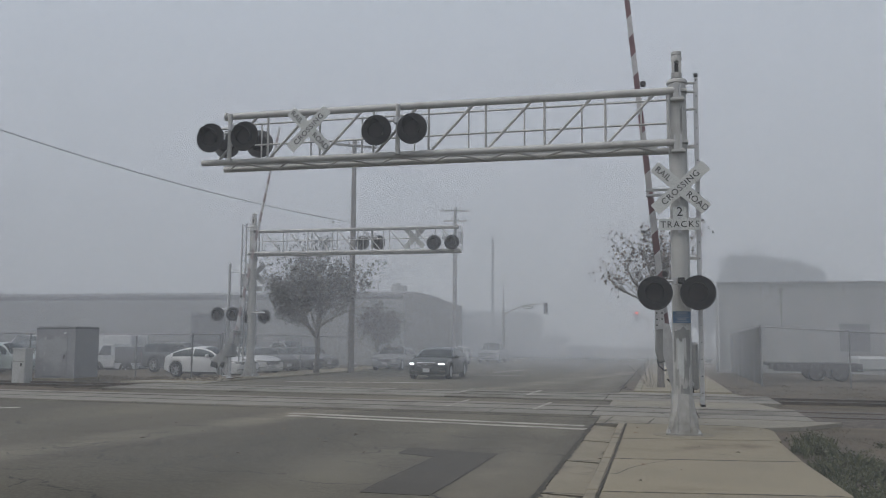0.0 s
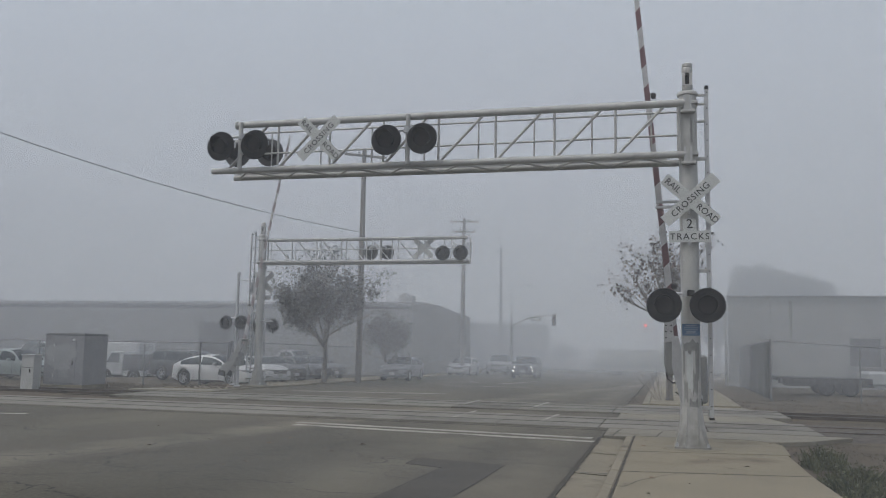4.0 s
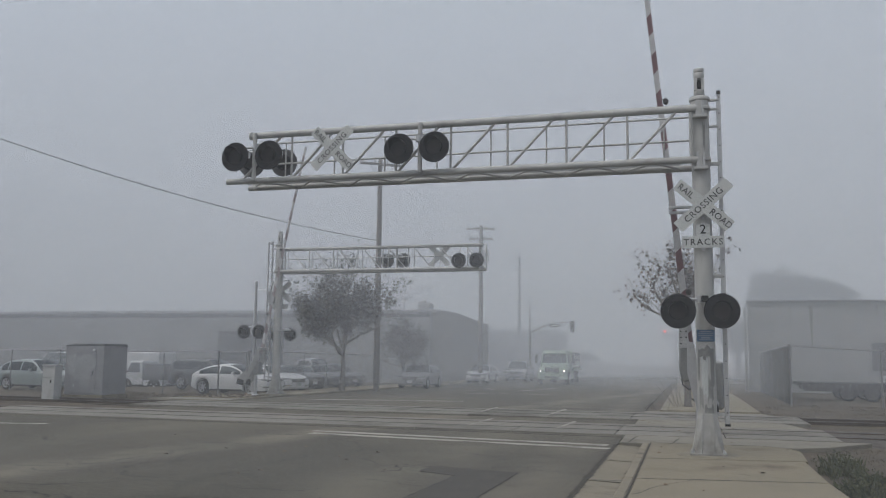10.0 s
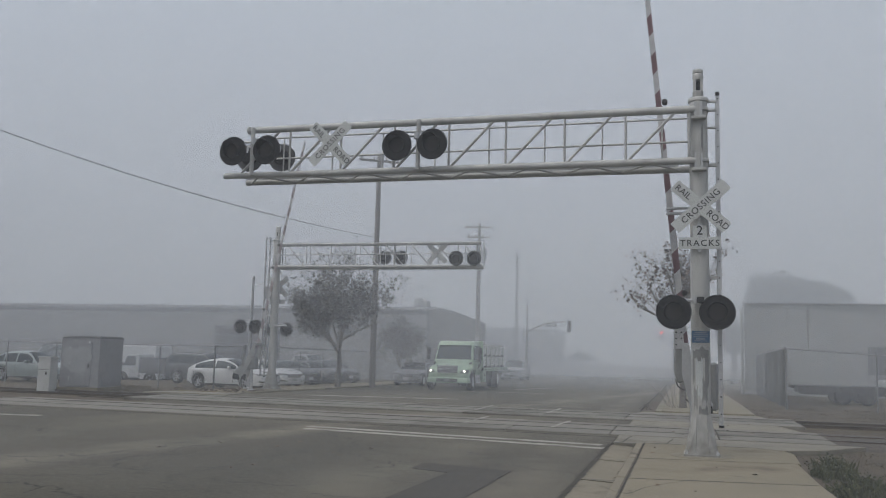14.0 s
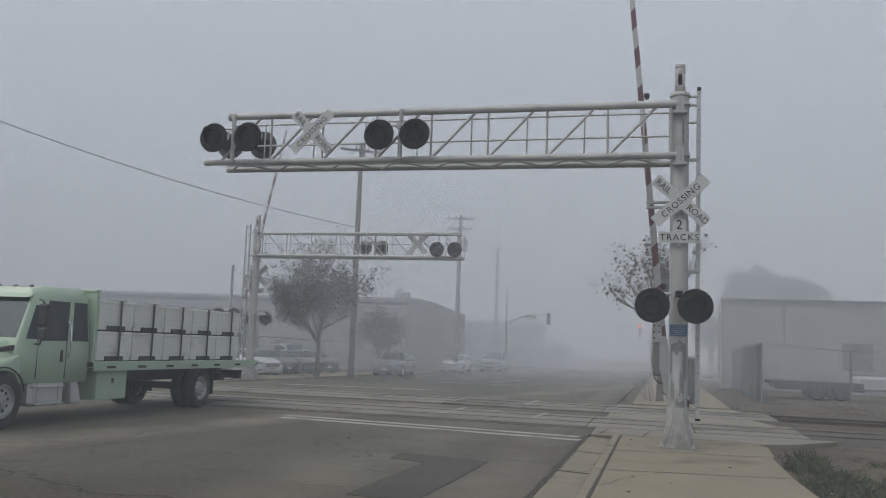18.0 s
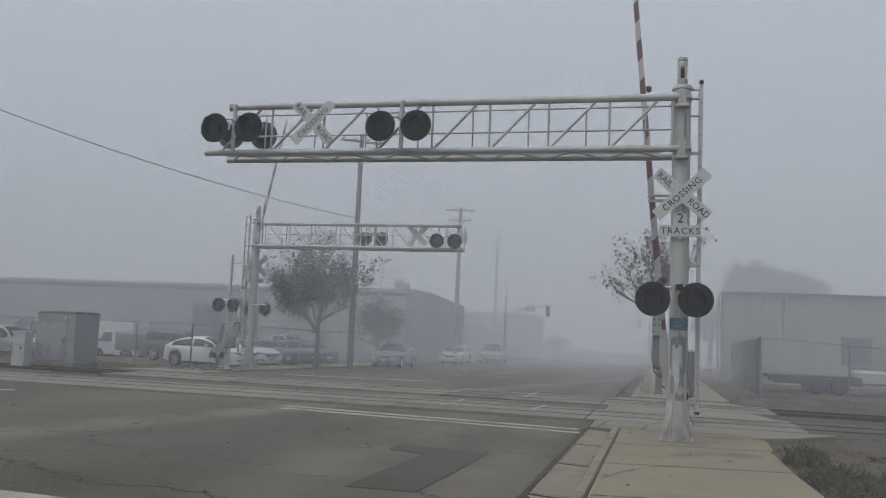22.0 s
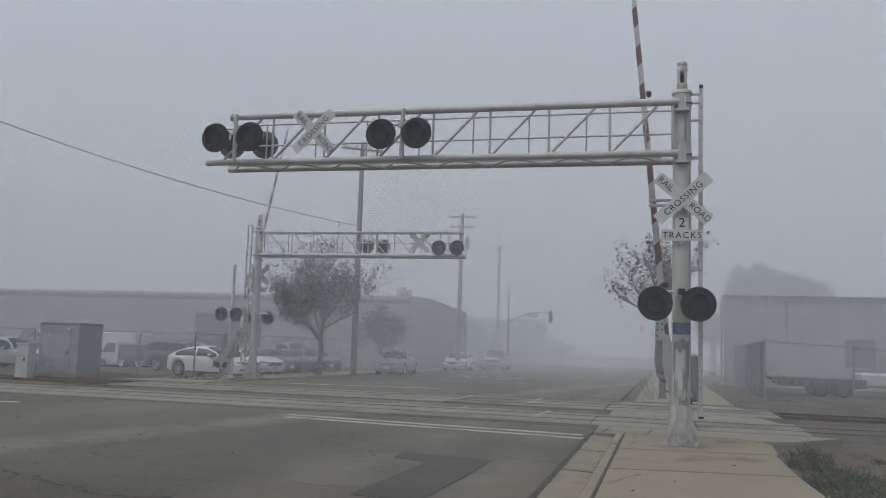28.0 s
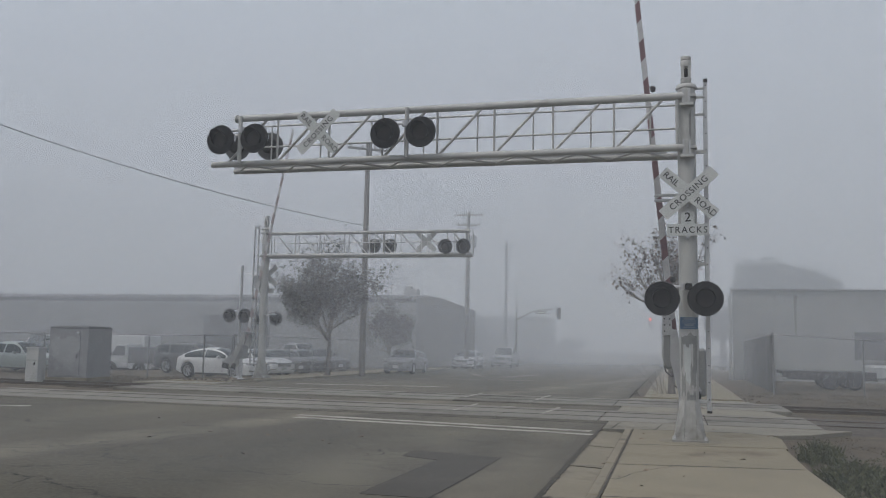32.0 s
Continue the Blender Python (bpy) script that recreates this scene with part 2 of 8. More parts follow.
def dusty(ma, x0, y0, x1, y1, width, colour, amount):
    """Adds a drifted strip of pale dust along a line, broken up by noise."""
    n, l = ma.node_tree.nodes, ma.node_tree.links
    bs = n["Principled BSDF"]
    old = bs.inputs["Base Color"].links[0].from_socket
    d = Vector((x1 - x0, y1 - y0, 0)).normalized()
    nrm = Vector((-d.y, d.x, 0))
    tc, dot, sub, ab, rng, nz, mr, mul, mx = [n.new(k) for k in ("ShaderNodeTexCoord", "ShaderNodeVectorMath", "ShaderNodeMath", "ShaderNodeMath", "ShaderNodeMapRange", "ShaderNodeTexNoise", "ShaderNodeMapRange", "ShaderNodeMath", "ShaderNodeMix")]
    dot.operation = "DOT_PRODUCT"
    l.new(tc.outputs["Object"], dot.inputs[0])
    dot.inputs[1].default_value = nrm
    sub.operation = "SUBTRACT"
    l.new(dot.outputs["Value"], sub.inputs[0])
    sub.inputs[1].default_value = nrm.dot(Vector((x0, y0, 0)))
    ab.operation = "ABSOLUTE"
    l.new(sub.outputs[0], ab.inputs[0])
    rng.interpolation_type = "SMOOTHSTEP"
    rng.inputs["From Min"].default_value, rng.inputs["From Max"].default_value = width, 0.0
    l.new(ab.outputs[0], rng.inputs["Value"])
    nz.inputs["Scale"].default_value, nz.inputs["Detail"].default_value = 0.55, 6.0
    l.new(tc.outputs["Object"], nz.inputs["Vector"])
    mr.inputs["From Min"].default_value, mr.inputs["From Max"].default_value = 0.3, 0.65
    mr.inputs["To Max"].default_value = amount
    l.new(nz.outputs[0], mr.inputs["Value"])
    mul.operation = "MULTIPLY"
    l.new(rng.outputs[0], mul.inputs[0])
    l.new(mr.outputs[0], mul.inputs[1])
    mx.data_type = "RGBA"
    l.new(mul.outputs[0], mx.inputs[0])
    l.new(old, mx.inputs[6])
    mx.inputs[7].default_value = (*colour, 1)
    l.new(mx.outputs[2], bs.inputs["Base Color"])


dusty(M_ASPHALT, -10.2, -5.2, -8.7, 2.4, 1.1, (0.20, 0.175, 0.135), 0.7)
dusty(M_ASPHALT, -2.6, -10.0, -2.6, 1.0, 0.8, (0.17, 0.15, 0.115), 0.5)
dusty(M_ASPHALT, -12.6, -10.0, -12.6, 4.0, 1.2, (0.12, 0.108, 0.082), 0.35)
dusty(M_ASPHALT, -4.6, -12.0, -4.6, 1.0, 1.6, (0.135, 0.122, 0.090), 0.6)
M_PATCH = surface("patch_asphalt", (0.033, 0.030, 0.024), (0.056, 0.051, 0.041), 0.9, scale=1.2, fine=40, bump=0.4)
M_CRACK = surface("crack_filler", (0.012, 0.011, 0.010), (0.024, 0.022, 0.019), 0.85, scale=3, fine=40, bump=0.2)
M_JOINT = surface("joint_soil", (0.022, 0.019, 0.013), (0.05, 0.044, 0.03), 0.95, scale=5, fine=40, bump=0.4)
M_CONCRETE = surface("pavement_concrete", (0.150, 0.131, 0.089), (0.220, 0.193, 0.132), 0.9, scale=0.5, fine=34, bump=0.25, stain=(0.112, 0.090, 0.058), stain_scale=0.5, rand=0.05)
M_APRON = surface("apron_concrete", (0.155, 0.143, 0.113), (0.225, 0.21, 0.168), 0.9, scale=0.6, fine=32, bump=0.25, stain=(0.10, 0.09, 0.068), stain_scale=0.6, rand=0.05)
M_KERB = surface("kerb_concrete", (0.145, 0.128, 0.090), (0.215, 0.190, 0.136), 0.9, scale=0.7, fine=30, bump=0.3, stain=(0.086, 0.073, 0.051), stain_scale=0.8, rand=0.05)
M_PANEL = surface("crossing_panel_concrete", (0.125, 0.118, 0.100), (0.195, 0.186, 0.160), 0.88, scale=0.6, fine=26, bump=0.3, stain=(0.058, 0.053, 0.041), stain_scale=0.3, rand=0.08)
M_PAINT = surface("road_paint", (0.146, 0.136, 0.118), (0.329, 0.311, 0.271), 0.75, scale=1.4, fine=18, bump=0.1, spread=(0.3, 0.55), stain=(0.073, 0.068, 0.059), stain_scale=1.1, stain_at=(0.52, 0.68))
M_RAIL = surface("rail_steel", (0.07, 0.06, 0.05), (0.13, 0.11, 0.09), 0.6, metal=0.6, scale=2, fine=30)
M_RAILTOP = surface("worn_rail_head", (0.06, 0.056, 0.052), (0.11, 0.105, 0.098), 0.55, metal=0.5, scale=2, fine=30, bump=0.05)
M_BALLAST = surface("ballast", (0.035, 0.030, 0.026), (0.088, 0.076, 0.063), 0.95, scale=5, fine=22, bump=1.0, spread=(0.35, 0.6))
M_TIE = surface("timber_tie", (0.06, 0.05, 0.04), (0.11, 0.09, 0.07), 0.9, scale=1.5, fine=18, bump=0.5)

ROAD_L, ROAD_R = -17.3, -1.8
ROAD_Z = -0.08



def fall(y):
    """How far the land has sunk at y: level over the tracks, falling gently beyond."""
    return -0.007 * max(0.0, min(y, 160.0) - 18.0)


YS = [-420, -60, 0, 18, 27, 30, 45, 57, 62, 80, 100, 130, 160, 420]
sh = Shape()
def dip(x, y):
    """How far the old yard lies below the land round it."""
    return 0.5 * max(0.0, min(1.0, (y - 27) / 3.0, (62 - y) / 5.0)) * max(0.0, min(1.0, (-30.0 - x) / 2.0))


sh.loft([[(x, y, -0.13 + fall(y) - dip(x, y)) for x in (-420, -120, -60, -40, -32, -30, 0, 40, 120, 420)] for y in YS], closed=False)
ground = single("ground", sh, M_DIRT, "bare brown dirt ground with sparse dry weeds", "ground", kind="structure", smooth=0)


def road_sheet(shape, x0, x1, ys, top):
    rings = [[(x0, y, -0.30 + fall(y)), (x1, y, -0.30 + fall(y)), (x1, y, top + fall(y)), (x0, y, top + fall(y))] for y in ys]
    shape.loft(rings)


sh = Shape()
road_sheet(sh, ROAD_L - 0.2, ROAD_R + 0.02, [-60, 0, 18, 30, 45, 60, 80, 100, 130, 160, 200], ROAD_Z)
road_sheet(sh, -60, ROAD_L - 0.2, [66, 80], ROAD_Z - 0.002)
road_sheet(sh, ROAD_R + 0.02, 60, [66, 80], ROAD_Z - 0.002)
sh.slab([(-40, -60), (ROAD_L - 0.2, -60), (ROAD_L - 0.2, 4.6), (-40, 5.2)], -0.30, ROAD_Z - 0.002)
road = single("road", sh, M_ASPHALT, "worn grey asphalt street with cracks and pale dust", "road", kind="structure", smooth=0)


def skew(x):
    """How far the tracks have shifted along the road at x."""
    return -0.03 * x


TRACKS = (5.35, 10.75)  # near rail of each track at the mast; gauge 1.435
# concrete crossing panels between and beside the rails
panels = thing("crossing_panels", "grey concrete crossing panels set between the rails", "crossing panel", kind="structure")
panel_mesh = {}
for y0 in TRACKS:
    for off, w in ((-0.72, 1.18), (0.10, 1.235), (1.535, 0.62)):
        for k in range(10):
            x0 = -21.5 + k * 2.44
            if y0 > 8 and k == 0:
                continue
            key = (w,)
            if key not in panel_mesh:
                p = Shape()
                p.slab([(0, 0), (2.42, -0.0726), (2.42, w - 0.0726), (0, w)], -0.2, -0.035)
                panel_mesh[key] = p.mesh("panel", M_PANEL, bevel=0.012, smooth=0)
            ob = part("panel", panel_mesh[key], M_PANEL, panels)
            yy = y0 + off - (0.42 if off < 0 else 0)
            ob.location = (x0, yy + skew(x0), random.uniform(-0.004, 0.003))

for y0 in TRACKS:
    track = thing("railway_track", "railway track of two dark steel rails on timber ties and ballast", "railway track", group="railway tracks")
    for k, off in enumerate((0.0, 1.435)):
        r = Shape()
        h = Shape()
        for seg in range(-9, 9):
            xa, xb = seg * 10.0, seg * 10.0 + 9.99
            prof = [(-0.07, -0.20), (0.07, -0.20), (0.02, -0.17), (0.012, -0.07), (0.036, -0.055), (0.036, -0.034), (-0.036, -0.034), (-0.036, -0.055), (-0.012, -0.07), (-0.02, -0.17)]
            a = [(xa, y0 + off + skew(xa) + q, z) for q, z in prof]
            b = [(xb, y0 + off + skew(xb) + q, z) for q, z in prof]
            r.loft([a, b])
            top = [(-0.034, -0.033), (0.034, -0.033), (0.03, -0.024), (-0.03, -0.024)]
            h.loft([[(xa, y0 + off + skew(xa) + q, z) for q, z in top], [(xb, y0 + off + skew(xb) + q, z) for q, z in top]])
        rail = part("rail", r, M_RAIL, track, "dark rusty steel rail")
        part("rail_head", h, M_RAILTOP, rail, "worn bright rail head")
    for side, xs in ((1, range(5, 42)), (-1, range(-62, -36))):
        for i in xs:
            t = Shape()
            t.box(0, 0, 0, 0.22, 2.6, 0.14)
            if (y0, "tie") not in panel_mesh:
                panel_mesh[(y0, "tie")] = t.mesh("tie", M_TIE, bevel=0.01, smooth=0)
            ob = part("tie", panel_mesh[(y0, "tie")], M_TIE, track)
            x = i * 0.6 + 0.2
            ob.location = (x, y0 + 0.72 + skew(x), -0.205 + random.uniform(-0.01, 0.01))
            ob.rotation_euler = (0, 0, radians(random.uniform(-2, 2)))
    for x0, x1 in ((2.7, 70), (-80, -21.6 if y0 < 8 else -19.4)):
        b = Shape()
        bz = -0.15 if y0 > 8 else (-0.075 if x0 < 0 else -0.048)
        n = 60
        rows = []
        for i in range(n + 1):
            x = x0 + (x1 - x0) * i / n
            c = y0 + 0.72 + skew(x)
            rows.append([(x, c - 2.4, -0.16), (x, c - 1.5, bz + random.uniform(-0.02, 0.03)), (x, c, bz + random.uniform(-0.02, 0.02)), (x, c + 1.5, bz + random.uniform(-0.02, 0.03)), (x, c + 2.4, -0.16)])
        b.loft(rows, closed=False, caps=False)
        part("ballast_bed", b, M_BALLAST, track, "dark grey crushed stone ballast", smooth=60)


def strip(shape, x0, y0, x1, y1, w, z=ROAD_Z, breaks=1):
    """A painted strip lying on the road, 4 mm thick, with a slightly ragged edge."""
    d = Vector((x1 - x0, y1 - y0))
    nrm = Vector((-d.y, d.x)).normalized() * w / 2
    n = max(2, int(d.length / 0.35))
    a, b = [], []
    for i in range(n + 1):
        p = Vector((x0, y0)) + d * i / n
        j = random.uniform(0.86, 1.08)
        a.append((p.x + nrm.x * j, p.y + nrm.y * j))
        b.append((p.x - nrm.x * j, p.y - nrm.y * j))
    v = [(*p, zz + fall(p[1])) for zz in (z - 0.01, z + 0.005) for p in a + b[::-1]]
    m = len(a) * 2
    shape.add(v, [tuple(range(m - 1, -1, -1)), tuple(range(m, 2 * m))] + [(i, (i + 1) % m, (i + 1) % m + m, i + m) for i in range(m)])


def painted(name, label, pts, w, z=ROAD_Z):
    s = Shape()
    for q in pts:
        strip(s, *q, w, z)
    return single(name, s, M_PAINT, label, "road marking", kind="structure", smooth=0)


painted("stop_line", "two worn white transverse lines before the tracks", [(-8.9, 2.95, -1.95, 1.98), (-8.7, 2.33, -1.85, 1.3)], 0.28)
painted("far_stop_line", "worn white stop line beyond the tracks", [(-15.2, 16.9, -9.1, 18.1)], 0.32)
painted("give_way_line", "worn white transverse line short of the crossing", [(-10.5, -8.66, -4.2, -9.06)], 0.36)
painted("edge_mark", "short worn white mark at the street's far edge", [(-17.2, 2.05, -15.9, 2.3)], 0.25)
painted("lane_mark", "short worn white marks at the crossing", [(-5.77, 5.6, -5.73, 8.3), (-6.76, 11.1, -6.78, 13.8), (-4.46, 11.0, -4.37, 13.6), (-3.48, 5.5, -3.35, 7.9)], 0.09, -0.034)
painted("cross_mark", "thin worn white line across the crossing", [(-6.78, 13.8, -1.9, 13.4), (-5.7, 8.2, -4.6, 8.2)], 0.10, -0.078)
painted("far_lane_mark", "worn white lane markings down the street", [(-11.5, 27.5, -7.2, 28.4), (-9.6, 33, -8.5, 40)], 0.20)
painted("parking_line", "worn white line along the far street", [(-12.3, 37, -11.2, 34)], 0.15)

# asphalt patch
sh = Shape()
sh.slab([(-4.38, -2.6), (-2.88, -2.96), (-2.93, -5.3), (-2.98, -6.8), (-3.80, -6.8), (-3.75, -5.2), (-3.72, -3.61), (-4.36, -3.33)], ROAD_Z - 0.02, ROAD_Z + 0.006)
single("asphalt_patch", sh, M_PATCH, "darker rectangular asphalt repair patch in the street", "road patch", kind="structure", smooth=0)


# cracks: thin jagged seams with crumbled filler, a few millimetres proud
def crack(shape, a, b, w, rough=0.16, twigs=1, z=ROAD_Z):
    """A jagged seam from a to b, broken here and there, with short side branches."""
    pts = [Vector(a), Vector(b)]
    size = (pts[1] - pts[0]).length * rough
    while (pts[1] - pts[0]).length > 0.09:
        finer = [pts[0]]
        for p, q in zip(pts, pts[1:]):
            n = Vector((-(q - p).y, (q - p).x)).normalized()
            finer += [(p + q) / 2 + n * random.uniform(-size, size), q]
        pts, size = finer, size * 0.62
    left, right = [], []
    for i, p in enumerate(pts):
        d = (pts[min(i + 1, len(pts) - 1)] - pts[max(i - 1, 0)]).normalized()
        ww = w * (0.15 if i in (0, len(pts) - 1) else random.choice((0.25, 0.5, 0.8, 1.0, 1.0, 1.5)))
        left.append((p.x - d.y * ww, p.y + d.x * ww, z + 0.003))
        right.append((p.x + d.y * ww, p.y - d.x * ww, z + 0.003))
    n = len(pts)
    shape.add(left + right, [(i, i + 1, n + i + 1, n + i) for i in range(n - 1) if random.random() > 0.06])
    if twigs:
        for _ in range(max(1, n // 12)):
            p = random.choice(pts)
            h = random.uniform(0, 6.28)
            ln = random.uniform(0.15, 0.7)
            crack(shape, p, p + Vector((math.cos(h), math.sin(h))) * ln, w * 0.6, 0.2, 0, z)


sh = Shape()
random.seed(11)
for xa, ya, xb, yb, w in ((-10.4, -6.3, -7.23, -7.55, 0.028), (-7.23, -7.55, -5.82, -7.83, 0.024), (-5.82, -7.83, -4.3, -8.05, 0.028), (-13.5, -5.2, -9.62, -4.11, 0.02), (-9.62, -4.11, -9.48, -1.4, 0.016), (-8.83, -4.75, -7.67, -5.31, 0.022),
                          (-8.83, -4.75, -8.71, -1.7, 0.018), (-10.2, -6.2, -7.97, -5.86, 0.018), (-6.9, -6.28, -6.9, -4.0, 0.016), (-6.67, -5.56, -5.15, -5.73, 0.016), (-6.95, -3.13, -6.93, -1.75, 0.016), (-6.95, -3.13, -6.4, -2.9, 0.024)):
    crack(sh, (xa, ya), (xb, yb), w * 0.9)
for xa, ya, xb, yb, w in ((-7.83, 1.24, -6.46, -0.29, 0.018), (-6.46, -0.4, -6.24, -1.57, 0.014), (-6.24, -1.57, -4.89, -2.96, 0.018), (-6.38, -0.48, -4.9, -0.36, 0.016), (-4.9, -3.62, -4.9, -2.6, 0.018), (-4.9, -2.52, -4.4, -2.73, 0.016),
                          (-4.89, -4.36, -3.8, -4.89, 0.014), (-18.0, 1.6, -15.6, 3.1, 0.03), (-14.4, -0.5, -12.76, -1.2, 0.028), (-4.18, -0.59, -3.32, -1.33, 0.018), (-3.04, -2.22, -1.85, -2.85, 0.014), (-3.04, -6.72, -2.5, -7.4, 0.03), (-9.9, -0.5, -9.4, -0.33, 0.045), (-9.3, 1.73, -8.8, 1.87, 0.04)):
    crack(sh, (xa, ya), (xb, yb), w * 0.9)
for _ in range(60):
    x, y, h, ln = random.uniform(-16.5, -2.6), random.uniform(-8.5, 3.4), random.uniform(-0.4, 0.5), random.uniform(0.5, 2.4)
    crack(sh, (x, y), (x + math.cos(h) * ln, y + math.sin(h) * ln), random.uniform(0.006, 0.012))
# ragged edge of the patch
for xa, ya, xb, yb in ((-2.98, -6.8, -3.80, -6.8), (-3.80, -6.8, -3.72, -3.61), (-3.72, -3.61, -4.36, -3.33), (-4.36, -3.33, -4.38, -2.6), (-4.38, -2.6, -2.88, -2.96), (-2.88, -2.96, -2.98, -6.8)):
    crack(sh, (xa, ya), (xb, yb), 0.02, 0.012, 0)
single("road_cracks", sh, M_CRACK, "dark branching cracks in the asphalt", "cracks", kind="stuff", smooth=0)

# seam between street and gutter, tracks' edge lines
sh = Shape()
for x0, y0, x1, y1, w in ((-1.83, -14, -1.81, 2.3, 0.05), (-21, 4.35 + 0.6, -1.8, 4.0, 0.05), (-21, 7.75 + 0.6, -1.8, 7.6, 0.04), (-21, 9.7 + 0.6, -1.8, 9.65, 0.05), (-21, 13.1 + 0.6, -1.8, 13.05, 0.05)):
    strip(sh, x0, y0, x1, y1, w, ROAD_Z - 0.001)
single("road_seams", sh, M_CRACK, "dark open seams along the gutter and the crossing", "seams", kind="stuff", smooth=0)

# ---- near pavement: slabs with joints, gutter and kerb ----
near = thing("pavement_near", "buff concrete pavement with joints, a crack and dead leaves", "pavement", kind="structure")
edges_y = [2.1, -0.75, -3.45, -6.3, -9.1, -12.0, -14.9, -17.8, -20.7, -23.6]


def bias(y, x):
    """The cross joints run slightly askew to the kerb."""
    return y + 0.15 * (x + 0.2) if y < 2.0 else y


for a, b in zip(edges_y[1:], edges_y):
    s = Shape()
    poly = [(-1.075, bias(a, -1.075) + 0.02), (1.55 + (0.1 if a < -4 else 0), bias(a, 1.55) + 0.02), (1.55, bias(b, 1.55) - 0.02), (-1.075, bias(b, -1.075) - 0.02)]
    if b > 1:
        poly = [(-1.075, bias(a, -1.075) + 0.02), (1.6, bias(a, 1.6) + 0.02), (1.68, 1.2), (1.56, 1.7), (1.34, 1.98), (1.05, 2.12), (-1.075, 2.06)]
    s.slab(poly, -0.2, 0.0)
    part("slab", s, M_CONCRETE, near, bevel=0.012, smooth=0)
    s = Shape()
    s.slab([(-1.26, a + 0.02), (-1.10, a + 0.02), (-1.10, min(b, 2.06) - 0.02), (-1.26, min(b, 2.06) - 0.02)], -0.2, -0.005)
    part("kerb_stone", s, M_KERB, near, bevel=0.025, smooth=0)
    s = Shape()
    s.add([(-1.76, a + 0.02, -0.2), (-1.27, a + 0.02, -0.2), (-1.27, b - 0.11, -0.2), (-1.76, b - 0.05, -0.2), (-1.76, a + 0.02, -0.072), (-1.27, a + 0.02, -0.088), (-1.27, b - 0.11, -0.088), (-1.76, b - 0.05, -0.072)],
          [(0, 3, 2, 1), (4, 5, 6, 7), (0, 1, 5, 4), (1, 2, 6, 5), (2, 3, 7, 6), (3, 0, 4, 7)])
    part("gutter_slab", s, M_KERB, near, smooth=0)

# soil and dead grass packed into the joints, ragged and broken
random.seed(17)
sh = Shape()
for y, w in ((-0.75, 0.022), (-3.45, 0.034), (-6.3, 0.03), (-9.1, 0.03)):
    crack(sh, (-1.07, bias(y, -1.07)), (1.56, bias(y, 1.56)), w, 0.004, 0, 0.0)
    crack(sh, (-1.76, y), (-1.10, y), w * 0.8, 0.006, 0, -0.066 if y < 0 else -0.07)
crack(sh, (-1.085, 2.05), (-1.085, -4.0), 0.022, 0.002, 0, -0.001)
crack(sh, (-1.085, -4.0), (-1.085, -12.0), 0.018, 0.002, 0, -0.001)
crack(sh, (-1.78, 2.1), (-1.79, -4.0), 0.055, 0.004, 0, -0.072)
crack(sh, (-1.79, -4.0), (-1.80, -12.0), 0.05, 0.004, 0, -0.072)
crack(sh, (-1.76, 2.16), (1.1, 2.14), 0.075, 0.006, 0, -0.036)
crack(sh, (-1.07, 2.00), (1.05, 2.05), 0.045, 0.004, 0, 0.0)
crack(sh, (1.05, 2.05), (1.5, 1.72), 0.03, 0.03, 0, 0.0)
crack(sh, (-1.0, -5.1), (-0.62, -4.1), 0.012, 0.05, 1, 0.0)
crack(sh, (-0.62, -4.1), (-0.28, -3.5), 0.012, 0.06, 0, 0.0)
crack(sh, (0.35, -2.6), (0.62, -2.75), 0.016, 0.1, 0, 0.0)
for x, y in ((-0.65, 2.2), (-1.55, 2.3)):
    crack(sh, (x, y), (x + 0.1, y + 1.6), 0.02, 0.02, 0, -0.038)
single("joint_soil", sh, M_JOINT, "dark soil and dead grass in the pavement joints", "soil", kind="stuff", smooth=0)

# concrete aprons at the tracks beside the road
apron = thing("crossing_apron", "pale concrete apron beside the tracks", "pavement", kind="structure")
for poly in ([(-1.74, 2.32), (1.2, 2.22), (1.75, 2.32), (2.4, 2.75), (3.4, 4.0), (-1.74, 4.15)],
             [(-1.74, 7.45), (2.6, 7.35), (2.3, 9.0), (2.1, 9.55), (-1.74, 9.65)],
             [(-1.74, 12.9), (2.2, 12.7), (2.0, 13.8), (-1.74, 13.9)],
             [(-21.0, 14.2), (-17.4, 14.2), (-17.5, 17.4), (-20.2, 16.2)],
             ):
    s = Shape()
    s.slab(poly, -0.2, -0.04)
    part("slab", s, M_APRON, apron, bevel=0.01, smooth=0)

# ---- far pavement on this side ----
far = thing("pavement_far", "buff concrete pavement leading on beside the street", "pavement", kind="structure")
y = 14.0
while y < 150:
    ln = 2.9 if y < 60 else 12
    for x0, x1, z in ((-1.02, 1.9, 0.0), (-1.25, -1.04, -0.005)):
        s = Shape()
        s.loft([[(x0, q, -0.25 + fall(q)), (x1, q, -0.25 + fall(q)), (x1, q, z + fall(q)), (x0, q, z + fall(q))] for q in (y + 0.01, y + ln - 0.01)])
        part("slab" if x1 > 0 else "kerb_stone", s, M_CONCRETE if x1 > 0 else M_KERB, far, smooth=0)
    y += ln

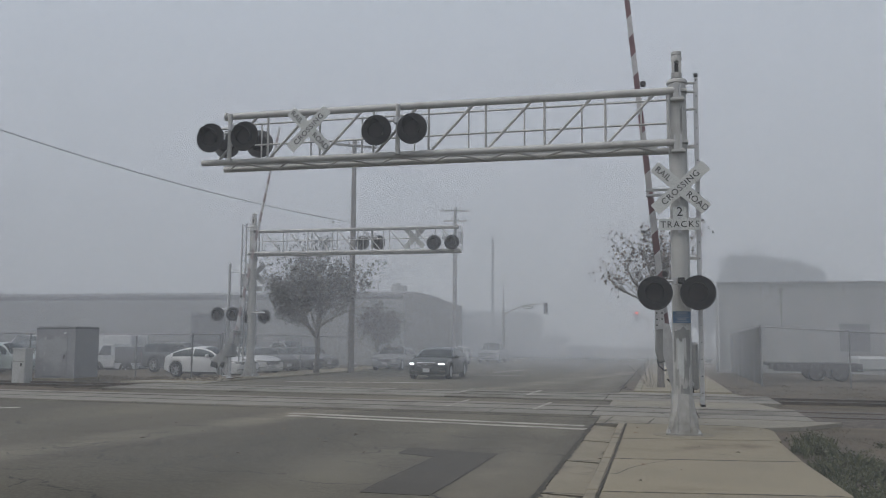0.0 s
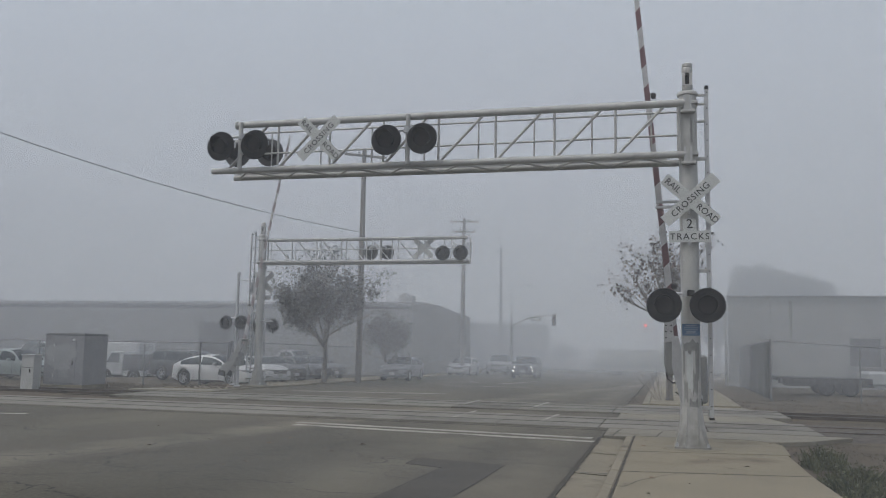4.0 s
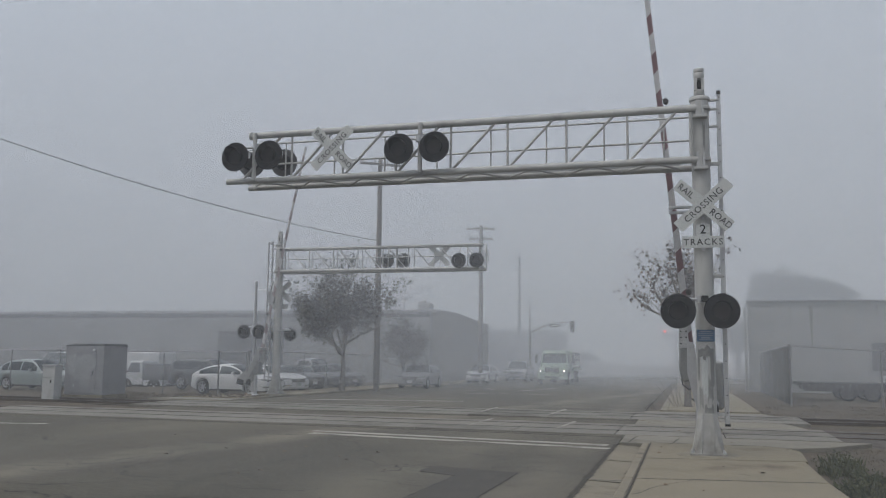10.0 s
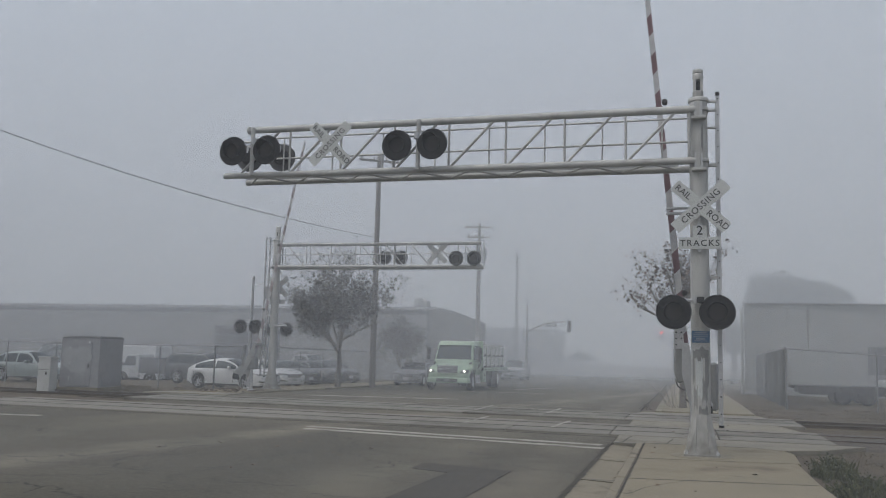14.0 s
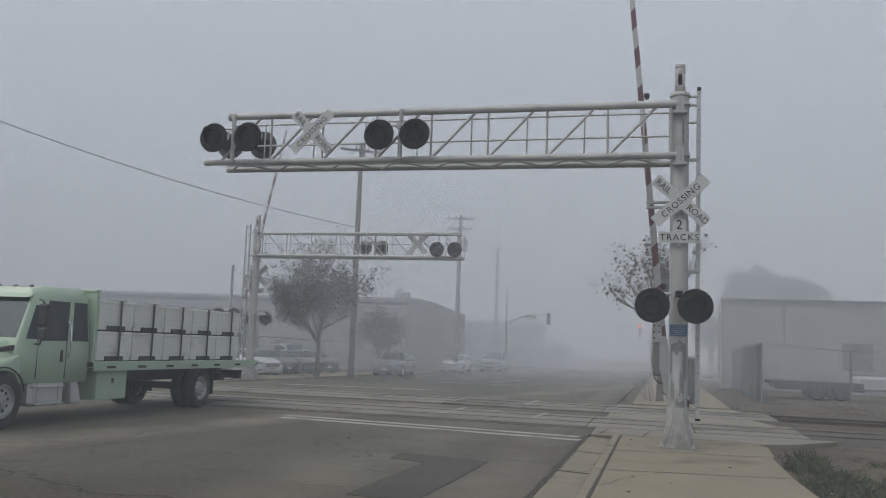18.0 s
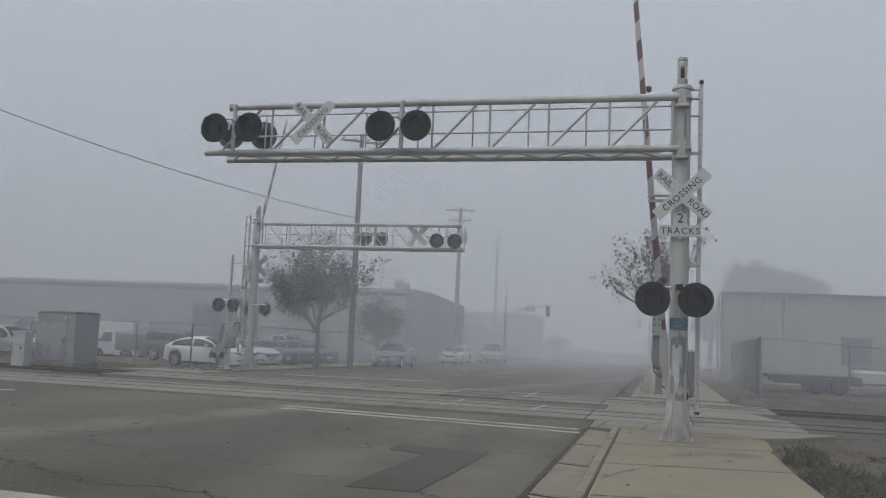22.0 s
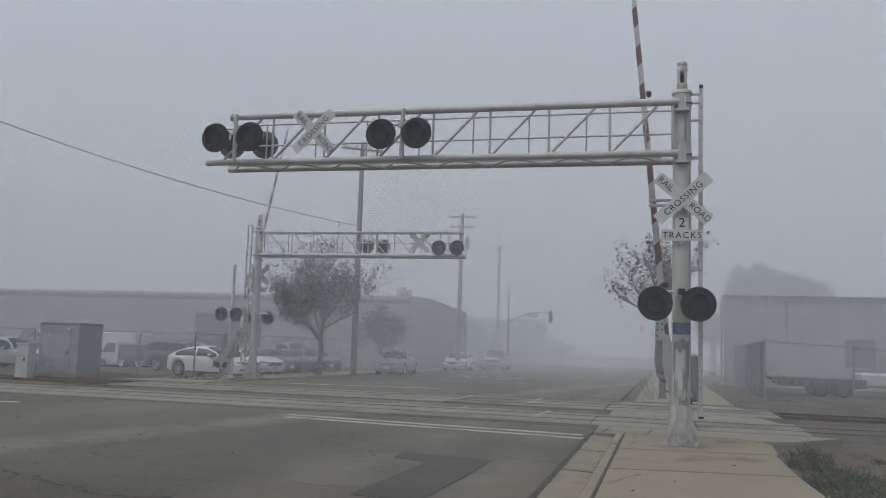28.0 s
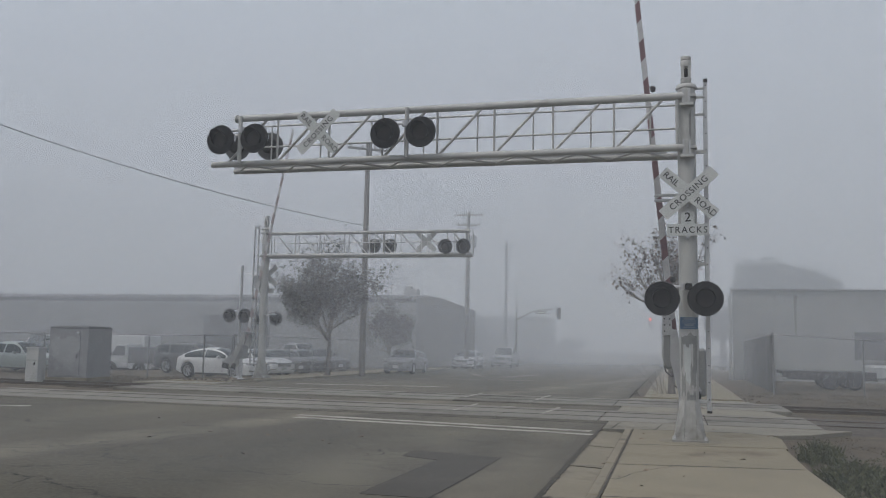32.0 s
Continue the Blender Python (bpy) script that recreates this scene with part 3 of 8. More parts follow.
# ---- pavement across the street ----
across = thing("pavement_across", "concrete kerb and littered verge across the street", "pavement", kind="structure")
pts = [(-17.9, 15.6), (-17.25, 16.6), (-17.1, 19.6), (-17.05, 24), (-17.05, 30), (-17.05, 40), (-17.05, 64)]
for (xa, ya), (xb, yb) in zip(pts, pts[1:]):
    s = Shape()
    s.loft([[(xx, yy, -0.25 + fall(yy)), (xx - 0.18, yy, -0.25 + fall(yy)), (xx - 0.18, yy, 0.0 + fall(yy)), (xx, yy, 0.0 + fall(yy))] for xx, yy in ((xa, ya), (xb, yb))])
    part("kerb_stone", s, M_KERB, across, bevel=0.02, smooth=0)
    s = Shape()
    s.loft([[(xx - 0.185, yy, -0.25 + fall(yy)), (xx - 2.4, yy, -0.25 + fall(yy)), (xx - 2.4, yy, -0.01 + fall(yy)), (xx - 0.185, yy, -0.01 + fall(yy))] for xx, yy in ((xa, ya), (xb, yb))])
    part("slab", s, M_CONCRETE, across, smooth=0)

# ---- crossing signals ----
M_WHITE = surface("aluminium_paint", (0.30, 0.302, 0.29), (0.40, 0.402, 0.387), 0.45, metal=0.0, scale=1.2, fine=25, bump=0.06, stain=(0.21, 0.205, 0.195), stain_scale=1.6, stain_at=(0.55, 0.75), stretch=(1, 1, 0.4))
M_GALV = surface("galvanised_steel", (0.33, 0.335, 0.34), (0.45, 0.455, 0.46), 0.4, metal=0.5, scale=4, fine=30, bump=0.06)
M_BLACK = surface("matt_black_paint", (0.008, 0.008, 0.009), (0.015, 0.015, 0.016), 0.85, scale=3, fine=25, bump=0.08)
M_BLACK.node_tree.nodes["Principled BSDF"].inputs["Specular IOR Level"].default_value = 0.15
M_LENS = plain("dark_red_lens", (0.012, 0.009, 0.009), 0.7)
M_BACKPLATE = surface("dull_back_plate", (0.035, 0.036, 0.038), (0.065, 0.067, 0.07), 0.7, scale=4, fine=25, bump=0.05)
M_SIGN = surface("sign_sheeting", (0.37, 0.385, 0.375), (0.47, 0.485, 0.475), 0.5, scale=2, fine=20, bump=0.03, stain=(0.29, 0.30, 0.28), stain_scale=3)
M_SIGNDIM = plain("faded_print", (0.16, 0.20, 0.26), 0.6)
M_INK = plain("black_ink", (0.012, 0.012, 0.014), 0.7)
M_RED = surface("faded_red_tape", (0.085, 0.038, 0.044), (0.125, 0.058, 0.066), 0.5, scale=3, fine=20, bump=0.04)
M_PALERED = surface("bleached_red_tape", (0.17, 0.135, 0.14), (0.22, 0.18, 0.185), 0.5, scale=3, fine=20, bump=0.04)
M_TAPE = surface("white_tape", (0.30, 0.30, 0.305), (0.40, 0.40, 0.40), 0.5, scale=3, fine=20, bump=0.04)
M_BLUE = surface("blue_sign", (0.022, 0.075, 0.16), (0.035, 0.105, 0.20), 0.5, scale=3, fine=20, bump=0.03)
M_GREYPAINT = surface("overpaint_grey", (0.13, 0.132, 0.133), (0.22, 0.22, 0.215), 0.6, scale=5, fine=25, bump=0.05)
M_TAGPAINT = surface("overpaint_silver", (0.34, 0.36, 0.355), (0.42, 0.44, 0.435), 0.5, scale=5, fine=25, bump=0.05)
M_FOOT = surface("footing_concrete", (0.13, 0.116, 0.085), (0.21, 0.188, 0.14), 0.9, scale=2, fine=25, bump=0.3)



def grimy(ma, top, colour, amount):
    """Splashed dirt on the lowest part of a post, thinning upwards in blotches."""
    n, l = ma.node_tree.nodes, ma.node_tree.links
    bs = n["Principled BSDF"]
    old = bs.inputs["Base Color"].links[0].from_socket
    tc, sp, up, nz, mul, mx = [n.new(k) for k in ("ShaderNodeTexCoord", "ShaderNodeSeparateXYZ", "ShaderNodeMapRange", "ShaderNodeTexNoise", "ShaderNodeMath", "ShaderNodeMix")]
    l.new(tc.outputs["Object"], sp.inputs[0])
    l.new(sp.outputs["Z"], up.inputs["Value"])
    up.inputs["From Min"].default_value, up.inputs["From Max"].default_value = top, 0.0
    up.inputs["To Max"].default_value = amount * 2
    l.new(tc.outputs["Object"], nz.inputs["Vector"])
    nz.inputs["Scale"].default_value, nz.inputs["Detail"].default_value = 7.0, 5.0
    mul.operation, mul.use_clamp = "MULTIPLY", True
    l.new(up.outputs[0], mul.inputs[0])
    l.new(nz.outputs[0], mul.inputs[1])
    mx.data_type = "RGBA"
    l.new(mul.outputs[0], mx.inputs[0])
    l.new(old, mx.inputs[6])
    mx.inputs[7].default_value = (*colour, 1)
    l.new(mx.outputs[2], bs.inputs["Base Color"])
    return ma


M_MASTTUBE = grimy(surface("mast_paint", (0.30, 0.302, 0.29), (0.40, 0.402, 0.387), 0.45, scale=1.2, fine=25, bump=0.06, stain=(0.21, 0.205, 0.195), stain_scale=1.6, stain_at=(0.55, 0.75), stretch=(1, 1, 0.4)), 1.15, (0.14, 0.132, 0.115), 0.8)


def text_mesh(body, size, depth=0.002, align="CENTER", spacing=1.0):
    cu = bpy.data.curves.new("lettering", "FONT")
    cu.body, cu.size, cu.extrude, cu.align_x, cu.align_y, cu.space_character = body, size, depth, align, "CENTER", spacing
    cu.resolution_u, cu.offset = 3, 0.0006
    tmp = new("lettering", cu)
    me = bpy.data.meshes.new_from_object(tmp.evaluated_get(bpy.context.evaluated_depsgraph_get()))
    bpy.data.objects.remove(tmp)
    me.materials.clear()
    me.materials.append(M_INK)
    return me


def lettering(parent, body, size, m, spacing=1.0):
    ob = part("lettering", text_mesh(body, size, spacing=spacing), M_INK, parent, "black capital lettering")
    ob.matrix_basis = m
    return ob


def lamp_head(parent, x, y, z, turn=0.0, name="signal_lamp"):
    """A flashing light: round black background, hood, dark lens, housing behind. It faces -y, turned by some degrees about z."""
    root = pose(x, y, z, 0, 0, turn) @ pose(0, 0, 0, 90)
    s = Shape()
    s.lathe([(0.305, -0.012), (0.31, 0.0), (0.298, 0.018), (0.17, 0.006), (0.165, -0.012)], 32, root)
    head = part(name, s, M_BLACK, parent, "unlit flashing light with a round black background")
    s = Shape()
    s.lathe([(0.155, 0.004), (0.15, 0.010), (0.08, 0.016), (0.01, 0.018)], 24, root)
    part("lens", s, M_LENS, head, "dark red lens")
    # hood: three quarters of a tube, longer at the top
    s = Shape()
    n, inner, outer = 20, [], []
    for i in range(n + 1):
        a = radians(-40 + 260 * i / n)
        ln = 0.10 + 0.19 * max(0.0, math.sin(a))
        inner.append(((0.165 * math.cos(a), 0.165 * math.sin(a), 0.0), (0.165 * math.cos(a), 0.165 * math.sin(a), ln)))
        outer.append(((0.172 * math.cos(a), 0.172 * math.sin(a), 0.0), (0.172 * math.cos(a), 0.172 * math.sin(a), ln)))
    rings = [[i0, i1, o1, o0] for (i0, i1), (o0, o1) in zip(inner, outer)]
    s.loft([[root @ Vector(p) for p in r] for r in rings])
    part("hood", s, M_BLACK, head)
    s = Shape()
    s.lathe([(0.17, -0.016), (0.300, -0.018), (0.300, -0.014), (0.17, -0.013)], 28, root)
    part("back_plate", s, M_BACKPLATE, head, "dull grey back of the background disc")
    s = Shape()
    s.lathe([(0.17, -0.012), (0.175, -0.10), (0.13, -0.17), (0.05, -0.18)], 20, root)
    part("housing", s, M_BLACK, head)
    return head


def lamp_pair(parent, x, y, z, turn=0.0, gap=0.73, pipe=None):
    """Two lights on a cross arm."""
    d = Matrix.Rotation(radians(turn), 3, "Z") @ Vector((gap / 2, 0, 0))
    back = Matrix.Rotation(radians(turn), 3, "Z") @ Vector((0, 0.16, 0))
    for k in (-1, 1):
        lamp_head(parent, x + k * d.x, y + k * d.y, z, turn)
    s = Shape()
    p, q = Vector((x, y, z + 0.22)) - d + back, Vector((x, y, z + 0.22)) + d + back
    s.tube(p, q, 0.028, n=10)
    for e in (p, q):
        s.tube(e, e + Vector((0, 0, -0.14)), 0.024, n=8)
    s.tube(Vector((x, y, z + 0.22)) + back, Vector((x, y, z + 0.22)) + back * 2.0, 0.03, n=8)
    s.lathe([(0.06, -0.06), (0.06, 0.06)], 12, Matrix.Translation(Vector((x, y, z + 0.22)) + back))
    part("cross_arm", s, M_GALV, parent, "grey steel cross arm")


def crossbuck(parent, x, y, z, length, width, angle=42, lettered=True, turn=0):
    base = pose(x, y, z, 0, 0, turn)
    for k, (words, sgn) in enumerate((("RAIL  ROAD", -1), ("CROSSING", 1))):
        s = Shape()
        s.box(0, 0, 0, length, 0.004, width, pose(0, -0.006 * k, 0, 0, -sgn * angle, 0))
        b = part("blade", s, M_SIGN, parent, "white crossbuck blade with black lettering" if lettered else "plain grey back of a crossbuck blade", bevel=0.001)
        b.matrix_basis = base
        if lettered:
            size = width * 0.72
            if k == 0:
                for word, off in (("RAIL", -0.33), ("ROAD", 0.325)):
                    lettering(b, word, size, pose(0, 0, 0, 0, -sgn * angle, 0) @ pose(off * length, -0.004 - 0.006 * k, -0.004, 90, 0, 0), 1.0)
            else:
                lettering(b, words, size, pose(0, 0, 0, 0, -sgn * angle, 0) @ pose(0, -0.004 - 0.006 * k, -0.004, 90, 0, 0), 1.12)
    s = Shape()
    s.tube((0, -0.012, 0), (0, 0.05, 0), 0.018, n=8)
    bolt = part("bolt", s, M_GALV, parent)
    bolt.matrix_basis = base


def mast(m, label, near_side):
    """Cantilever signal: mast, foot, ladder, walkway arm with trusswork, lights, signs, bell."""
    root = thing("cantilever_signal", label, "railway signal", m, group="cantilever signals")
    # foot
    s = Shape()
    s.lathe([(0.56, -0.05), (0.55, 0.006), (0.46, 0.016), (0.30, 0.022)], 28)
    part("footing", s, M_FOOT, root, "rough concrete footing", bevel=0.01)
    s = Shape()
    s.box(0, 0, 0.03, 0.62, 0.62, 0.045)
    part("base_plate", s, M_MASTTUBE, root, bevel=0.006)
    for sx in (-1, 1):
        for sy in (-1, 1):
            s = Shape()
            s.lathe([(0.028, 0.05), (0.028, 0.085), (0.015, 0.087), (0.015, 0.12)], 6, pose(sx * 0.26, sy * 0.26, 0))
            part("anchor_bolt", s, M_GALV, root)
    s = Shape()
    rings = []
    for z, w, c in ((0.05, 0.285, 0.05), (0.35, 0.225, 0.08), (0.74, 0.166, 0.10)):
        rings.append([(w, -w + c, z), (w, w - c, z), (w - c, w, z), (-w + c, w, z), (-w, w - c, z), (-w, -w + c, z), (-w + c, -w, z), (w - c, -w, z)])
    s.loft(rings)
    part("foot_skirt", s, M_MASTTUBE, root, "flared foot of the mast with weld seams", smooth=25)
    for k in (-1, 1):
        s = Shape()
        s.path([(k * 0.115, -0.29, 0.06), (k * 0.10, -0.232, 0.35), (k * 0.085, -0.172, 0.74)], 0.012, 6)
        part("weld_rib", s, M_MASTTUBE, root)
    s = Shape()
    s.lathe([(0.168, 0.05), (0.168, 2.2), (0.166, 4.5), (0.163, 6.55), (0.15, 6.555)], 32)
    part("mast_tube", s, M_MASTTUBE, root, "tall white painted round steel mast")
    s = Shape()
    s.lathe([(0.165, 6.47), (0.19, 6.49), (0.19, 6.53), (0.17, 6.56), (0.06, 6.59)], 28)
    part("mast_cap", s, M_WHITE, root, "flanged mast cap")
    # bell: lantern-like tube with openings
    s = Shape()
    s.lathe([(0.085, 6.59), (0.098, 6.61), (0.098, 6.69), (0.085, 6.70)], 20)
    s.lathe([(0.09, 6.91), (0.098, 6.93), (0.1, 7.01), (0.09, 7.03)], 20)
    s.lathe([(0.075, 7.03), (0.095, 7.05), (0.095, 7.10), (0.06, 7.12)], 20)
    for k in range(4):
        a = math.pi / 4 + k * math.pi / 2
        s.box(0.088 * math.cos(a), 0.088 * math.sin(a), 6.80, 0.05, 0.05, 0.24, None)
    bell = part("bell", s, M_WHITE, root, "white signal bell on the mast's top")
    s = Shape()
    s.lathe([(0.05, 6.71), (0.06, 6.78), (0.03, 6.89)], 14)
    part("clapper", s, M_BLACK, bell)
    # arm: front truss, rear handrail, walkway
    x_end, x0 = (-9.68 if near_side else -9.32), -0.15
    zt, zb, yf, yr = (6.305, 5.335, -0.2, 0.55) if near_side else (6.33, 5.29, -0.2, 0.55)
    s = Shape()
    s.tube((-0.05, yf, zt), (-9.17, yf, zt), 0.072, 0.068, n=16)
    s.lathe([(0.085, 0), (0.085, 0.04)], 16, pose(-9.17, yf, zt, 0, 90, 0))
    part("top_chord", s, M_WHITE, root, "thick white top tube of the arm")
    for y, xe, nm in ((yf, x_end, "front_chord"), (yr, x_end + 0.12, "rear_chord")):
        s = Shape()
        s.tube((-0.05, y, zb), (xe, y, zb), 0.066, 0.062, n=16)
        part(nm, s, M_WHITE, root)
    for k in range(9):
        x = -0.17 - 1.147 * k
        if x < -9.0:
            continue
        s = Shape()
        s.tube((x, yf, zb), (x, yf, zt), 0.024 if k else 0.03, n=8)
        part("truss_upright", s, M_WHITE, root)
        if k < 8 and x - 1.147 > -9.4:
            s = Shape()
            s.tube((x - 1.10, yf, zb + 0.05), (x - 0.26, yf, zt - 0.05), 0.028, n=8)
            part("truss_diagonal", s, M_WHITE, root)
        s = Shape()
        s.tube((x - 0.5, yr, zb), (x - 0.5, yr, zb + 0.98), 0.017, n=8)
        part("handrail_post", s, M_WHITE, root)
    for z in (zb + 0.98, zb + 0.52):
        s = Shape()
        pts = [(0.0, yr - 0.1, z), (-9.0, yr, z)]
        if z > zb + 0.9:
            pts += [(-9.3, yr, z + 0.02), (-9.48, yr, z - 0.02), (-9.5, yr, zb)]
        s.path(pts, 0.02, 8)
        part("handrail", s, M_WHITE, root)
    for k in range(16):
        xa = -0.3 - k * 0.572
        s = Shape()
        s.tube((xa, yf if k % 2 else yr, zb - 0.03), (xa - 0.572, yr if k % 2 else yf, zb - 0.03), 0.022, n=6)
        part("bottom_brace", s, M_WHITE, root)
    s = Shape()
    for k in range(9):
        y = yf + 0.12 + k * 0.063
        s.box((x0 + x_end) / 2, y, zb + 0.045, 9.1, 0.005, 0.025)
    for k in range(76):
        s.box(x0 - 0.12 * k - 0.05, (yf + yr) / 2, zb + 0.05, 0.008, 0.55, 0.008)
    part("walkway_grating", s, M_GALV, root, "open steel walkway grating")
    # clamps at the mast
    for z, w in ((zt, 0.1), (zb, 0.12)):
        s = Shape()
        s.box(-0.02, -0.19, z, 0.10, 0.10, 0.30)
        s.box(0.0, -0.22, z - 0.17, 0.26, 0.16, 0.05)
        s.box(0.0, 0.0, z + 0.02, 0.36, 0.36, 0.06)
        part("clamp", s, M_WHITE, root, bevel=0.008)
        s = Shape()
        s.box(0.05, -0.245, z, 0.03, 0.02, 0.26)
        s.box(-0.06, -0.245, z, 0.03, 0.02, 0.26)
        part("clamp_bolt", s, M_GALV, root)
    # ladder on the outer side
    for y in (0.02, 0.40):
        s = Shape()
        s.box(0.345, y, 3.575, 0.065, 0.022, 6.06)
        s.box(0.318, y + 0.02, 3.575, 0.012, 0.05, 6.06)
        part("ladder_rail", s, M_GALV, root, "grey ladder rail")
    for k in range(20):
        s = Shape()
        s.tube((0.345, 0.02, 0.75 + k * 0.305), (0.345, 0.40, 0.75 + k * 0.305), 0.014, n=8)
        part("rung", s, M_GALV, root)
        s = Shape()
        s.tube((0.345, -0.004, 0.75 + k * 0.305), (0.345, 0.008, 0.75 + k * 0.305), 0.013, n=6)
        part("rung_bolt", s, M_BLACK, root)
    for z in (0.72, 3.2, 5.29, 6.0, 6.33, 6.5):
        s = Shape()
        s.box(0.24, 0.03, z, 0.22, 0.05, 0.06 if z < 6 else 0.035)
        part("standoff", s, M_WHITE, root, bevel=0.004)
    s = Shape()
    s.box(0.345, 0.02, 6.64, 0.075, 0.04, 0.07)
    part("rail_cap", s, M_BLACK, root)
    s = Shape()
    s.box(0.345, 0.02, 0.53, 0.09, 0.05, 0.04)
    part("rail_foot", s, M_BLACK, root)
    # lights along the arm
    s = Shape()
    s.tube((-5.36, yf - 0.12, zb - 0.02), (-5.36, yf - 0.12, zt + 0.02), 0.045, n=12)
    part("lamp_pipe", s, M_WHITE, root)
    lamp_pair(root, -5.385 if near_side else -5.22, yf - 0.30, 5.78, 0)
    s = Shape()
    s.tube((-9.0, yf - 0.12, zb - 0.02), (-9.0, yf - 0.12, zt + 0.02), 0.045, n=12)
    part("lamp_pipe", s, M_WHITE, root)
    if near_side:
        lamp_pair(root, -8.97, yf - 0.30, 5.80, 0, gap=0.77)
    lamp_pair(root, -9.27 if near_side else -8.76, yr + 0.28, 5.95 if near_side else 5.58, 186 if near_side else 180, gap=0.75)
    crossbuck(root, -7.25, yf - 0.12, 5.92, 1.12, 0.22, 45)
    # signs and lights on the mast
    crossbuck(root, 0.02, -0.27, 4.475, 1.22, 0.229, 41.5)
    s = Shape()
    s.box(0.0, -0.215, 3.955, 0.24, 0.004, 0.34)
    s.box(0.0, -0.219, 3.805, 0.735, 0.004, 0.21)
    plate = part("track_count_sign", s, M_SIGN, root, "white sign reading 2 TRACKS in black", bevel=0.001)
    lettering(plate, "2", 0.24, pose(0.0, -0.224, 4.03, 90, 0, 0))
    lettering(plate, "TRACKS", 0.165, pose(0.0, -0.2245, 3.80, 90, 0, 0), 1.2)
    s = Shape()
    for z in (3.72, 4.25):
        s.tube((0.0, -0.235, z), (0.0, -0.16, z), 0.02, n=8)
    s.box(0, -0.19, 3.9, 0.06, 0.06, 0.5)
    part("sign_bracket", s, M_GALV, root)
    if near_side:
        lamp_pair(root, -0.09, -0.50, 2.54, 0, gap=0.745)
        s = Shape()
        s.box(0.0, -0.40, 2.76, 0.12, 0.30, 0.10)
        part("lamp_bracket", s, M_BLACK, root, bevel=0.01)
        s = Shape()
        s.box(0.0, -0.178, 2.115, 0.31, 0.006, 0.21)
        tag = part("emergency_sign", s, M_BLUE, root, "small blue emergency notice with white print", bevel=0.002)
        s = Shape()
        for k, (w, h) in enumerate(((0.20, 0.022), (0.25, 0.014), (0.25, 0.014), (0.16, 0.03), (0.22, 0.014))):
            s.box(0.0, -0.183, 2.19 - k * 0.037, w, 0.002, h)
        part("print_bar", s, M_SIGNDIM, tag, "white bars of print", smooth=0)
        # overpainted scrawls, thin curved films on the tube
        for z0, z1, a0, a1, ma in ((1.72, 1.90, -142, -38, M_GREYPAINT), (1.25, 1.78, -66, -38, M_GREYPAINT), (0.98, 1.36, -84, -50, M_GREYPAINT), (1.05, 1.70, -120, -80, M_TAGPAINT), (0.86, 1.20, -140, -112, M_GREYPAINT), (1.3, 1.75, -148, -130, M_GREYPAINT), (0.72, 0.86, -105, -50, M_GREYPAINT), (5.55, 6.0, -76, -62, M_GREYPAINT)):
            s = Shape()
            n = 15
            ph = random.uniform(0, 6)
            rag = [0.035 * math.sin(ph + i * 0.55) + 0.02 * math.sin(ph * 2 + i * 1.3) + random.uniform(-0.006, 0.006) for i in range(2 * n)]
            lo = [(0.1695 * math.cos(radians(a0 + (a1 - a0) * i / (n - 1))), 0.1695 * math.sin(radians(a0 + (a1 - a0) * i / (n - 1))), z0 + rag[i]) for i in range(n)]
            hi = [(p[0], p[1], z1 + rag[n + i]) for i, p in enumerate(lo)]
            s.add(lo + hi, [(i, i + 1, n + i + 1, n + i) for i in range(n - 1)])
            part("overpaint_film", s, ma, root, "patch of grey overpaint")
    else:
        lamp_pair(root, 0.0, -0.50, 2.60, 0, gap=0.745)
        lamp_head(root, -0.78, 0.3, 2.55, 120)
        s = Shape()
        s.tube((0, 0.1, 2.75), (-0.8, 0.35, 2.75), 0.03, n=8)
        part("lamp_bracket", s, M_GALV, root)
    return root


M_CASE = surface("dull_machine_grey", (0.15, 0.155, 0.155), (0.22, 0.225, 0.22), 0.6, scale=3, fine=25, bump=0.08, stain=(0.10, 0.10, 0.095), stain_scale=3)


